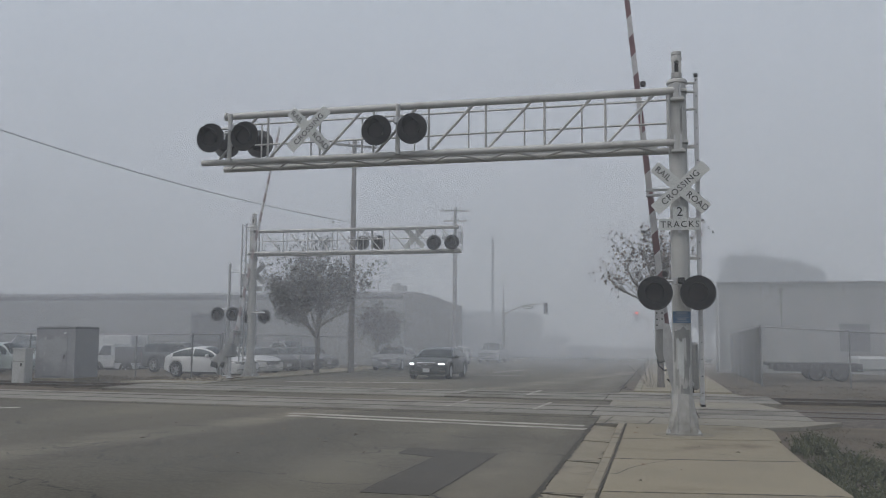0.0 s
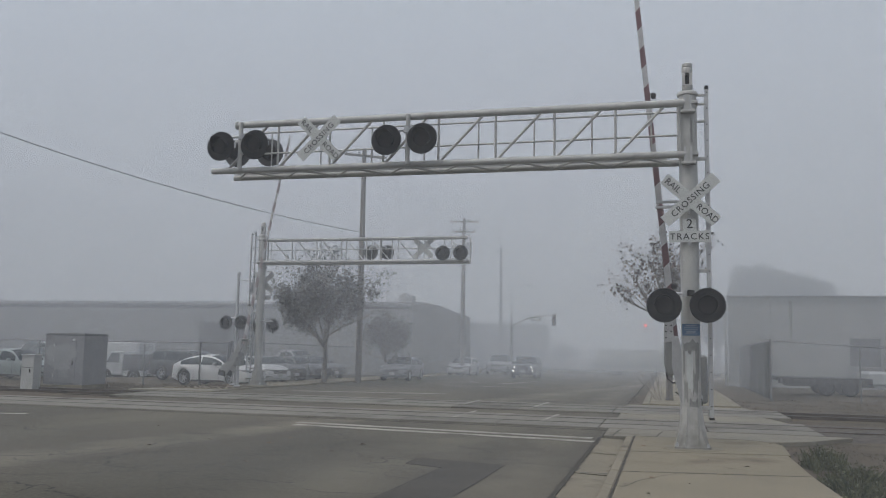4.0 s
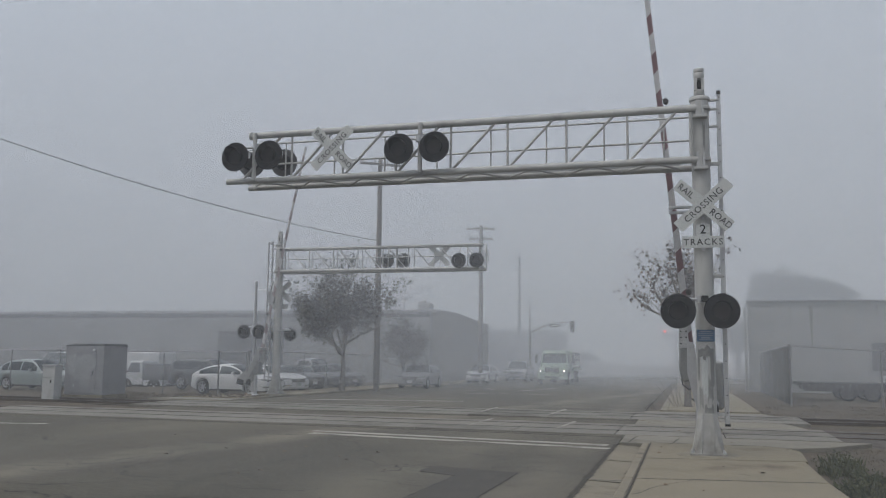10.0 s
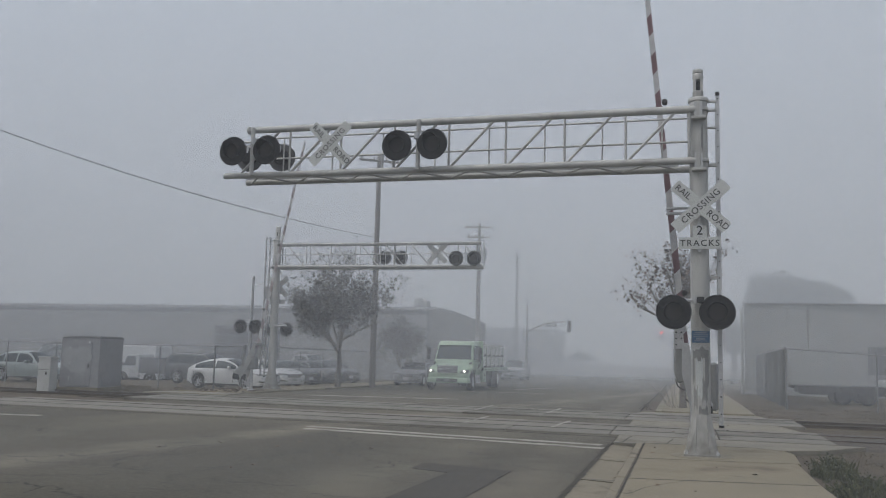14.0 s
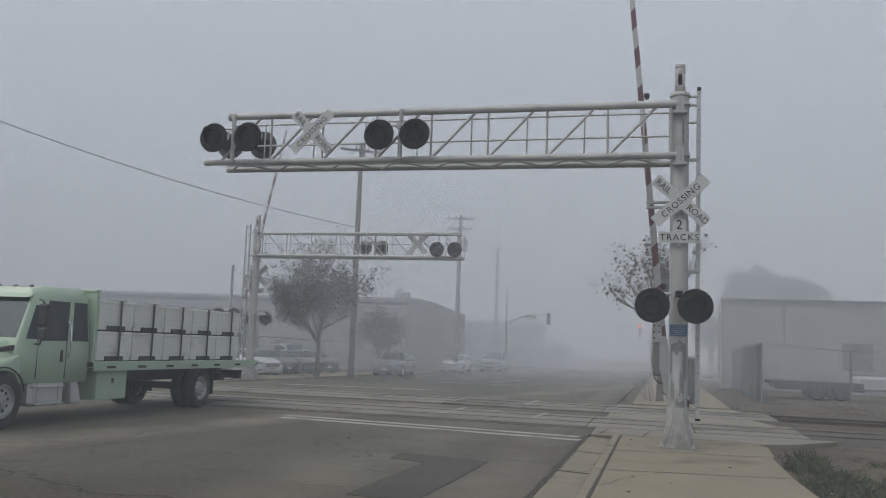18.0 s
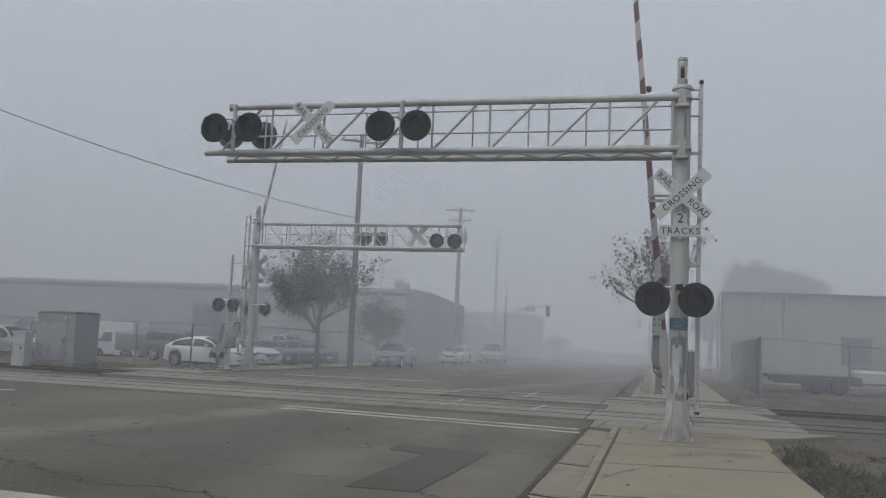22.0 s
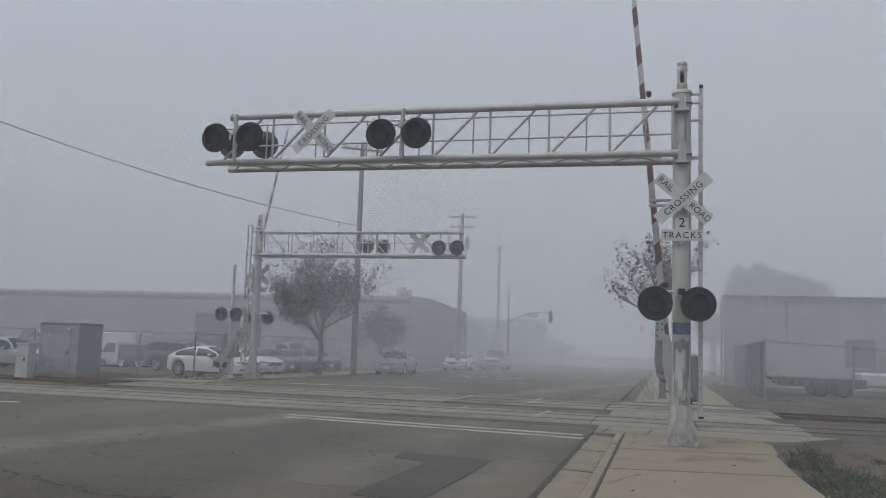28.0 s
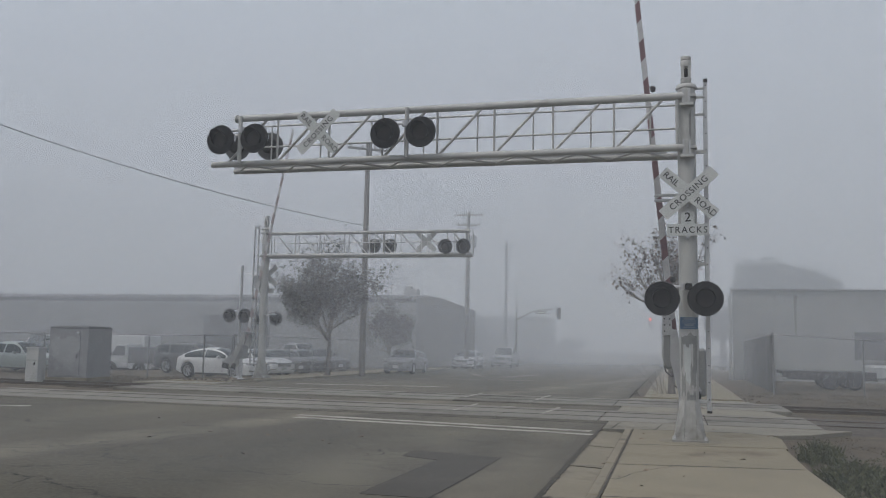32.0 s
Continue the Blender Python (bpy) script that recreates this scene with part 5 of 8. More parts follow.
        # door seams, handles, mirror, sill
        for yy in doors:
            pts = []
            for k in range(9):
                z = low + 0.10 + (belt - low - 0.14) * k / 8
                hit = face.ray_cast(Vector((sx * 3, yy + 0.03 * math.sin(k * 0.4), z)), Vector((-sx, 0, 0)))[0]
                if hit:
                    pts.append(hit)
            if len(pts) > 2:
                q = Shape()
                q.path(pts, 0.005, 5)
                part("door_seam", q, M_TRIM, root, smooth=0)
        for yy in doors[1:]:
            q = Shape()
            q.path([(sx * (w - 0.005), yy - 0.24, belt - 0.13), (sx * (w + 0.022), yy - 0.21, belt - 0.125), (sx * (w + 0.022), yy - 0.11, belt - 0.12), (sx * (w - 0.005), yy - 0.08, belt - 0.12)], 0.012, 6)
            part("door_handle", q, spec.get("handle", body), root)
        q = Shape()
        mx, my, mz = sx * (bw + 0.08), ya + 0.60, belt + 0.055
        q.loft([[(mx + sx * a * 0.11, my + dy, mz + b * 0.075) for a, b in ((-0.6, -0.7), (0.7, -0.8), (1.0, 0.0), (0.7, 0.9), (-0.6, 1.0), (-1.0, 0.1))] for dy in (-0.07, 0.05)])
        q.box(sx * (bw + 0.0), my, belt + 0.01, 0.12, 0.06, 0.035)
        part("wing_mirror", q, spec.get("mirror", body), root, bevel=0.02)
        q = Shape()
        q.box(sx * (w - 0.045), wb / 2, low + 0.035, 0.06, wb - 2 * arch - 0.06, 0.08)
        part("sill", q, spec.get("cladding", M_TRIM), root, bevel=0.02)
        # headlamp, fog lamp, tail lamp
        hz = spec["lamp_z"]
        slim = 0.6 if spec.get("leds") else 1.0
        lamp = part("headlight", laid(face, [(sx * w * 0.44, hz - 0.03 * slim), (sx * w * 0.88, hz - 0.06 * slim), (sx * w * 0.955, hz + 0.085), (sx * w * 0.55, hz + 0.065 * slim)], 10, 4), M_LAMPDIM if spec.get("leds") else M_LAMPOFF, root, "clear headlight", smooth=60)
        if lit:
            if spec.get("leds"):
                for k in range(4):
                    xx = w * (0.62 + 0.058 * k)
                    part("bulb", laid(face, [(sx * xx, hz - 0.022), (sx * (xx + 0.026), hz - 0.022), (sx * (xx + 0.026), hz + 0.03), (sx * xx, hz + 0.03)], 2, 2, 0.02), lit, lamp, "lit headlight lens")
            else:
                xx = w * 0.70
                part("bulb", laid(face, [(sx * (xx - 0.036), hz - 0.026), (sx * (xx + 0.036), hz - 0.026), (sx * (xx + 0.036), hz + 0.032), (sx * (xx - 0.036), hz + 0.032)], 3, 3, 0.02), lit, lamp, "lit headlight bulb", bevel=0.01)
            part("indicator", laid(face, [(sx * w * 0.90, hz + 0.0), (sx * w * 0.925, hz + 0.0), (sx * w * 0.93, hz + 0.05), (sx * w * 0.90, hz + 0.05)], 2, 2, 0.016), M_MARKER, lamp)
        fx, fz = w * spec.get("fog_x", 0.68), spec["fog_z"]
        part("fog_lamp", laid(face, [(sx * (fx - 0.026), fz - 0.024), (sx * (fx + 0.026), fz - 0.024), (sx * (fx + 0.026), fz + 0.024), (sx * (fx - 0.026), fz + 0.024)], 2, 2, 0.026), lit if lit and spec.get("fog_lit") else M_LAMPOFF, root)
        # seams of hood and bumper
        if lit:
            part("bumper_seam", laid(face, [(sx * 0.02, hz - 0.13), (sx * w * 0.93, hz - 0.10), (sx * w * 0.93, hz - 0.093), (sx * 0.02, hz - 0.122)], 10, 1, 0.004), M_TRIM, root)
            q = Shape()
            pts = []
            for k in range(10):
                yy = -fo + 0.16 + (ya + fo - 0.22) * k / 9
                hit = face.ray_cast(Vector((sx * w * (0.70 + 0.10 * k / 9), yy, 3)), Vector((0, 0, -1)))[0]
                if hit:
                    pts.append(hit)
            q.path(pts, 0.005, 5)
            part("hood_seam", q, M_TRIM, root)
        q = Shape()
        q.box(sx * w * 0.70, L - 0.12, belt * 0.87, 0.22, 0.16, 0.14)
        part("tail_light", q, M_TAIL, root, "red tail light", bevel=0.03)
    if spec.get("cladding"):
        part("bumper_cover", laid(face, [(-w * 0.955, low + 0.13), (w * 0.955, low + 0.13), (w * 0.955, spec["lamp_z"] - 0.14), (-w * 0.955, spec["lamp_z"] - 0.14)], 28, 5, 0.012), spec["cladding"], root, "grey plastic bumper cover", smooth=60)
    # grille, plate, bumper
    gz, gh, gw = spec["grille"]
    q = Shape()
    shield = [(-gw, gz + gh), (gw, gz + gh), (gw * 0.86, gz), (gw * 0.45, gz - gh * 0.8), (0, gz - gh * 1.1), (-gw * 0.45, gz - gh * 0.8), (-gw * 0.86, gz)] if spec.get("frame") else [(-gw, gz + gh), (gw, gz + gh), (gw * 0.86, gz - gh), (-gw * 0.86, gz - gh)]
    q.prism(shield, -fo - 0.015, -fo + 0.12)
    grille = part("grille", q, M_TRIM, root, "dark grille", bevel=0.01)
    q = Shape()
    for k in range(spec.get("bars", 3)):
        zz = gz - gh * 0.75 + gh * 1.6 * k / max(1, spec.get("bars", 3) - 1)
        if not spec.get("frame"):
            q.box(0, -fo - 0.018, zz, gw * (1.62 + 0.2 * k / 3), 0.015, 0.026)
        elif k < 2:
            q.box(0, -fo - 0.016, gz - gh * 0.15 - k * 0.05, gw * (1.3 - 0.4 * k), 0.012, 0.008)
    part("grille_bar", q, spec.get("bar_material", M_CHROME), grille)
    if spec.get("frame"):
        q = Shape()
        q.path([(x * 1.02, -fo - 0.02, z) for x, z in shield + shield[:1]], 0.016, 6)
        q.prism([(-gw * 0.9, gz + gh * 0.85), (gw * 0.9, gz + gh * 0.85), (gw * 0.25, gz + gh * 0.25), (-gw * 0.25, gz + gh * 0.25)], -fo - 0.03, -fo - 0.012)
        part("grille_frame", q, M_CHROME, grille, "chrome grille frame")
    q = Shape()
    q.lathe([(0.055, 0), (0.05, 0.012), (0.01, 0.014)], 14, pose(0, -fo - 0.03, gz + gh * 0.2, 90, 0, 0))
    part("badge", q, M_CHROME, grille)
    q = Shape()
    q.box(0, -fo - 0.02, spec["plate_z"], 0.31, 0.012, 0.155)
    plate = part("number_plate", q, M_PLATE, root, "white number plate with plain bars")
    q = Shape()
    q.box(0, -fo - 0.028, spec["plate_z"] - 0.005, 0.22, 0.004, 0.05)
    part("plate_bar", q, M_CARSILVER, plate)
    if not spec.get("strip"):
        part("air_intake", laid(face, [(-w * 0.52, low + 0.10), (w * 0.52, low + 0.10), (w * 0.56, low + 0.19), (-w * 0.56, low + 0.19)], 16, 1, 0.016), M_TRIM, root)
    if spec.get("strip"):
        for sx in (1, -1):
            c = laid(face, [(sx * w * 0.46, spec["fog_z"] - 0.045), (sx * w * 0.88, spec["fog_z"] - 0.035), (sx * w * 0.88, spec["fog_z"] + 0.025), (sx * w * 0.46, spec["fog_z"] - 0.025)], 10, 1, 0.016)
            part("bumper_strip", c, M_CHROME, root, "chrome bumper strip")
    q = Shape()
    q.loft([[(x, yy, low + 0.12), (x, yy, low + 0.34), (x, yy - 0.1, low + 0.34), (x, yy - 0.1, low + 0.12)] for x, yy in ((-w * 0.93, L - 0.25), (-w * 0.78, L + 0.0), (0, L + 0.04), (w * 0.78, L + 0.0), (w * 0.93, L - 0.25))])
    part("rear_bumper", q, spec.get("cladding", body), root, bevel=0.03)
    if spec.get("rails"):
        for sx in (1, -1):
            q = Shape()
            q.path([top_at(yb + 0.10, sx * 0.90), top_at(yb + 0.30, sx * 0.92) + Vector((0, 0, 0.045)), top_at((yb + yc) / 2, sx * 0.93) + Vector((0, 0, 0.055)), top_at(yc - 0.35, sx * 0.92) + Vector((0, 0, 0.045)), top_at(yc - 0.02, sx * 0.90)], 0.020, 8)
            part("roof_rail", q, M_TRIM, root, "black roof rail")
    # wipers
    q = Shape()
    for a, b in ((0.62, 0.08), (-0.06, -0.62)):
        q.path([top_at(ya + 0.09, a) + Vector((0, -0.015, 0.012)), top_at(ya + 0.17, (a + b) / 2) + Vector((0, -0.015, 0.012)), top_at(ya + 0.15, b) + Vector((0, -0.015, 0.012))], 0.009, 6)
    part("wiper", q, M_TRIM, root)
    # wheels under open arches with lips
    for yy in (0.0, wb):
        for sx in (1, -1):
            pts = []
            for k in range(13):
                a = math.pi * (0.04 + 0.92 * k / 12)
                hit = face.ray_cast(Vector((sx * 3, yy + (arch + 0.012) * math.cos(a), r * 0.98 + (arch + 0.012) * math.sin(a))), Vector((-sx, 0, 0)))[0]
                if hit:
                    pts.append(hit)
            if len(pts) > 3:
                q = Shape()
                q.path(pts, 0.022 if spec.get("cladding") else 0.010, 6)
                part("wheel_arch", q, spec.get("cladding", M_TRIM), root)
            add_wheel(root, sx * (w - 0.130), yy, r, 0.235, spokes)
    return root


SEDAN = dict(name="sedan", wheelbase=2.85, front=0.90, rear=1.17, half=0.945, belt=0.93, roof=1.41, hood=0.97, deck=1.04, low=0.19, cabin=(0.42, 1.38, 2.48, 3.55), windows=((0.0, 0.44), (0.475, 0.80), (0.83, 1.0)), tyre=0.345,
             lamp_z=0.69, lamp_x=0.60, fog_z=0.40, fog_x=0.70, fog_y=0.05, grille=(0.62, 0.12, 0.40), plate_z=0.41, chrome_line=True, frame=True, bars=3, tumble=0.70, leds=True, strip=True)
SUV = dict(name="suv", wheelbase=2.715, front=0.87, rear=1.04, half=0.915, belt=1.04, roof=1.61, hood=1.04, deck=1.06, low=0.25, cabin=(0.28, 1.10, 3.30, 3.66), windows=((0.0, 0.36), (0.39, 0.70), (0.735, 1.0)), tyre=0.36, van=True,
           lamp_z=0.81, lamp_x=0.66, fog_z=0.53, fog_x=0.78, fog_y=0.05, grille=(0.80, 0.10, 0.42), plate_z=0.53, rails=True, fog_lit=True, bars=4, tumble=0.76, nose=0.86)
COMPACT = dict(SEDAN, name="sedan", wheelbase=2.7, front=0.88, rear=1.0, half=0.90, belt=0.92, roof=1.41, chrome_line=False, frame=False, cabin=(0.5, 1.3, 2.65, 3.5), grille=(0.62, 0.09, 0.45), plate_z=0.44, tyre=0.33)
CROSSOVER = dict(SEDAN, name="hatchback", wheelbase=2.66, front=0.85, rear=0.8, half=0.90, belt=0.93, roof=1.40, hood=0.95, deck=1.00, windows=((0.0, 0.50), (0.535, 1.0)), chrome_line=False, frame=False, cabin=(0.30, 1.30, 2.20, 3.30), tyre=0.34)

M_DKGREEN = paint("dark_green_black_paint", (0.008, 0.015, 0.014), 0.36, 0.4)
M_BLUEGREY = paint("blue_grey_paint", (0.040, 0.053, 0.068), 0.38, 0.35)
M_CLAD = surface("grey_cladding", (0.036, 0.037, 0.040), (0.052, 0.053, 0.057), 0.55, scale=3, fine=30, bump=0.05)
M_CARWHITE = paint("white_car_paint", (0.52, 0.53, 0.53), 0.3, 0.4)
M_CARGREY = paint("grey_car_paint", (0.16, 0.165, 0.17), 0.35, 0.5)
M_CARDARK = paint("dark_car_paint", (0.035, 0.037, 0.04), 0.35, 0.5)
M_CARSILVER = paint("silver_car_paint", (0.33, 0.345, 0.35), 0.35, 0.5)
M_CARSAGE = paint("sage_car_paint", (0.22, 0.26, 0.255), 0.4, 0.4)
M_MINT = paint("mint_truck_paint", (0.37, 0.485, 0.36), 0.4, 0.4)
M_BIN = surface("white_bin_plastic", (0.58, 0.59, 0.54), (0.72, 0.73, 0.68), 0.6, scale=1.5, fine=20, bump=0.06, rand=0.05, stain=(0.42, 0.43, 0.38), stain_scale=1.5)
M_STRAP = surface("dark_strap", (0.03, 0.035, 0.033), (0.05, 0.057, 0.054), 0.8, scale=6, fine=40, bump=0.1)
M_ALU = surface("polished_tank", (0.50, 0.51, 0.52), (0.60, 0.61, 0.62), 0.3, metal=0.6, scale=2, fine=30, bump=0.03)

black_sedan = car(pose(-10.4, 22, ROAD_Z), "dark green-black saloon car driving with lit headlights", M_DKGREEN, SEDAN, group="moving vehicles", lit=M_LAMPWHITE, spokes=14)
grey_suv = car(pose(-11.4, 78, ROAD_Z), "blue-grey SUV driving with lit headlights and roof rails", M_BLUEGREY, dict(SUV, cladding=M_CLAD, bar_material=M_CLAD), group="moving vehicles", lit=M_LAMPON, spokes=5)


def flatbed_truck(m):
    """A conventional cab flatbed truck loaded with two layers of white bins."""
    root = thing("flatbed_truck", "mint-green flatbed truck loaded with strapped white plastic bins", "truck", m, group="moving vehicles")
    W = 1.16
    # bumper
    q = Shape()
    q.loft([[(x, yy, 0.40), (x, yy, 0.67), (x, yy + 0.16, 0.69), (x, yy + 0.16, 0.42)] for x, yy in ((-W, -0.56), (-W * 0.93, -0.84), (-0.4, -0.94), (0.4, -0.94), (W * 0.93, -0.84), (W, -0.56))])
    bumper = part("bumper", q, M_MINT, root, bevel=0.03)
    q = Shape()
    q.box(0, -0.95, 0.535, 1.12, 0.04, 0.15)
    part("bumper_opening", q, M_TRIM, bumper)
    for sx in (-1, 1):
        q = Shape()
        q.box(sx * 0.42, -0.975, 0.53, 0.20, 0.03, 0.075)
        part("fog_lamp", q, M_LAMPOFF, bumper, bevel=0.01)
    q = Shape()
    q.box(0, -0.975, 0.58, 0.31, 0.012, 0.145)
    part("number_plate", q, M_DULLPLATE, root, "dull green number plate")
    # hood between two fenders, which open over the front wheels
    rows = {"zt": [(-0.86, 1.36), (-0.78, 1.44), (-0.42, 1.52), (0.0, 1.60), (0.50, 1.70)], "wt": [(-0.86, 0.56), (-0.78, 0.60), (-0.42, 0.66), (0.0, 0.74), (0.50, 0.88)],
            "zs": [(-0.86, 1.10), (-0.76, 1.18), (-0.42, 1.27), (0.0, 1.31), (0.30, 1.37), (0.50, 1.42)], "ws": [(-0.86, 0.80), (-0.80, 0.95), (-0.62, 1.08), (-0.3, 1.15), (0.0, 1.17), (0.35, 1.14), (0.50, 1.10)]}
    rings = []
    for i in range(41):
        y = -0.86 + 1.36 * i / 40
        zt, wt, zs, ws = [curve_at(rows[k], y) for k in ("zt", "wt", "zs", "ws")]
        zl = max(0.74, 0.50 + math.sqrt(max(0.0, 0.60 ** 2 - y ** 2))) if abs(y) < 0.60 else 0.74
        zl = min(zl, zs - 0.12)
        half = [(ws * 0.94, zl), (ws, zl + 0.03), (ws, zl + (zs - zl) * 0.6), (ws * 0.975, zs - 0.03), (ws * 0.93, zs + 0.005), (max(wt + 0.10, ws * 0.84), zs + 0.02), (wt + 0.05, zs + (zt - zs) * 0.45), (wt, zt - 0.05), (wt * 0.9, zt - 0.012), (wt * 0.45, zt + 0.01)]
        rings.append([(x, y, z) for x, z in half] + [(-x, y, z) for x, z in half[::-1]])
    s = Shape()
    s.loft(rings)
    face = skin(part("hood", s, M_MINT, root, "sloping mint-green hood", smooth=40))
    q = Shape()
    q.box(0, -0.05, 0.95, 1.66, 1.2, 0.6)
    part("engine_bay", q, M_TRIM, root)
    q = Shape()
    q.prism([(-0.57, 1.38), (0.57, 1.38), (0.53, 0.99), (-0.53, 0.99)], -0.875, -0.74)
    grille = part("grille", q, M_TRIM, root, "dark grille with chrome bars", bevel=0.02)
    for k in range(6):
        q = Shape()
        q.box(0, -0.885, 1.03 + k * 0.062, 1.07, 0.03, 0.030)
        part("grille_bar", q, M_CHROME, grille, bevel=0.006)
    for x in (-0.36, 0, 0.36):
        q = Shape()
        q.box(x, -0.845, 0.84, 0.30, 0.03, 0.055)
        part("lower_vent", q, M_TRIM, root, bevel=0.01)
    q = Shape()
    q.box(0, -0.86, 1.44, 0.22, 0.02, 0.03)
    part("badge", q, M_CHROME, root)
    for sx in (-1, 1):
        lamp = part("headlight", laid(face, [(sx * 0.66, 1.03), (sx * 1.04, 1.00), (sx * 1.10, 1.15), (sx * 0.80, 1.17)], 12, 4, 0.014), M_LAMPOFF, root, "clear headlight", smooth=60)
        part("bulb", laid(face, [(sx * 0.865, 1.062), (sx * 0.945, 1.062), (sx * 0.945, 1.128), (sx * 0.865, 1.128)], 3, 3, 0.024), M_LAMPON, lamp, "lit headlight bulb")
        part("indicator", laid(face, [(sx * 1.00, 1.06), (sx * 1.05, 1.06), (sx * 1.06, 1.15), (sx * 1.00, 1.15)], 2, 2, 0.022), M_MARKER, lamp)
        q = Shape()
        q.loft([[(sx * 0.92, 0.10, 1.44), (sx * 0.98, 0.10, 1.44), (sx * 0.98, 0.10, 1.53), (sx * 0.92, 0.10, 1.53)], [(sx * 0.96, 0.45, 1.48), (sx * 1.02, 0.45, 1.48), (sx * 1.02, 0.45, 1.58), (sx * 0.96, 0.45, 1.58)]])
        part("hood_vent", q, M_TRIM, root, bevel=0.015)
    # cab
    lo = [(-1.06, 0.34, 1.30), (1.06, 0.34, 1.30), (1.15, 0.80, 1.30), (1.15, 2.38, 1.30), (-1.15, 2.38, 1.30), (-1.15, 0.80, 1.30)]
    mid = [(-1.04, 0.42, 1.64), (1.04, 0.42, 1.64), (1.15, 0.86, 1.64), (1.15, 2.38, 1.64), (-1.15, 2.38, 1.64), (-1.15, 0.86, 1.64)]
    hi = [(-0.94, 0.88, 2.52), (0.94, 0.88, 2.52), (1.03, 1.20, 2.52), (1.04, 2.38, 2.52), (-1.04, 2.38, 2.52), (-1.03, 1.20, 2.52)]
    top = [(-0.82, 0.92, 2.66), (0.82, 0.92, 2.66), (0.92, 1.3, 2.72), (0.94, 2.34, 2.72), (-0.94, 2.34, 2.72), (-0.92, 1.3, 2.72)]
    skirt = [(x * 0.99, y + (0.10 if y < 1 else 0), 0.86) for x, y, z in lo]
    s = Shape()
    s.loft([skirt, lo, mid, hi, top])
    part("cab", s, M_MINT, root, "mint-green extended cab", bevel=0.03, smooth=45)
    part("windscreen", quad_panel((mid[0], mid[1], hi[1], hi[0]), 0.03, 0.97, 0.08, 0.95, 0.008), M_GLASS, root, "dark tinted glass")
    q = Shape()
    q.path([(-0.55, 0.42, 1.66), (-0.05, 0.46, 1.73)], 0.014, 6)
    q.path([(0.10, 0.42, 1.66), (0.62, 0.46, 1.73)], 0.014, 6)
    part("wiper", q, M_TRIM, root)
    q = Shape()
    q.loft([[(-0.95, 0.83, 2.50), (0.95, 0.83, 2.50), (0.9, 1.0, 2.60), (-0.9, 1.0, 2.60)], [(-0.95, 0.74, 2.46), (0.95, 0.74, 2.46), (0.95, 0.76, 2.485), (-0.95, 0.76, 2.485)]])
    part("sun_visor", q, M_MINT, root, bevel=0.008)
    for k in range(5):
        q = Shape()
        q.lathe([(0.05, 0.0), (0.045, 0.04), (0.02, 0.055)], 12, pose(-0.72 + 0.36 * k, 1.06, 2.665))
        part("marker_lamp", q, M_MARKER, root, "dull cab marker lamp")
    for sx in (1, -1):
        side = [(sx * 1.15, 0.86, 1.64), (sx * 1.15, 2.38, 1.64), (sx * 1.04, 2.38, 2.52), (sx * 1.03, 1.20, 2.52)]
        fr = [(sx * 1.04, 0.42, 1.64), (sx * 1.15, 0.86, 1.64), (sx * 1.03, 1.20, 2.52), (sx * 0.94, 0.88, 2.52)]
        if sx < 0:
            side, fr = [[q4[1], q4[0], q4[3], q4[2]] for q4 in (side, fr)]
        for u0, u1 in ((0.03, 0.53), (0.63, 0.96)):
            a, b = (u0, u1) if sx > 0 else (1 - u1, 1 - u0)
            part("side_window", quad_panel(side, a, b, 0.03, 0.90, 0.006), M_GLASS, root, bevel=0.004)
        part("quarter_light", quad_panel(fr, 0.35, 0.96, 0.06, 0.78, 0.006), M_GLASS, root)
        for yy in (0.84, 1.66):
            q = Shape()
            q.box(sx * 1.148, yy, 1.45, 0.016, 0.01, 1.0)
            part("door_seam", q, M_TRIM, root, smooth=0)
        q = Shape()
        q.box(sx * 1.16, 1.52, 1.38, 0.03, 0.07, 0.22)
        part("door_handle", q, M_TRIM, root, bevel=0.01)
        q = Shape()
        q.path([(sx * 1.15, 1.72, 1.35), (sx * 1.21, 1.72, 1.5), (sx * 1.18, 1.72, 1.95), (sx * 1.1, 1.72, 2.05)], 0.016, 6)
        part("grab_rail", q, M_CHROME, root)
        # mirror on a tubular arm
        q = Shape()
        q.path([(sx * 1.12, 0.78, 1.60), (sx * 1.36, 0.62, 1.60), (sx * 1.40, 0.60, 1.68), (sx * 1.40, 0.60, 2.38), (sx * 1.03, 0.95, 2.44)], 0.018, 8)
        mir = part("mirror_arm", q, M_TRIM, root, "black mirror frame")
        for z, h in ((2.14, 0.40), (1.80, 0.22)):
            q = Shape()
            q.box(sx * 1.42, 0.60, z, 0.20, 0.10, h)
            part("mirror_head", q, M_TRIM, mir, bevel=0.03)
        # steps and tanks
        q = Shape()
        q.box(sx * 0.87, 1.27, 0.62, 0.50, 0.98, 0.52)
        tank = part("fuel_tank", q, M_ALU, root, "polished aluminium tank with steps", bevel=0.07)
        for z in (0.40, 0.72):
            q = Shape()
            q.box(sx * 1.10, 1.24, z, 0.16, 0.86, 0.035)
            part("step", q, M_ALU, tank, bevel=0.008)
        for yy in (0.95, 1.55):
            q = Shape()
            q.box(sx * 0.87, yy, 0.62, 0.516, 0.05, 0.536)
            part("tank_strap", q, M_CHROME, tank, bevel=0.06)
        q = Shape()
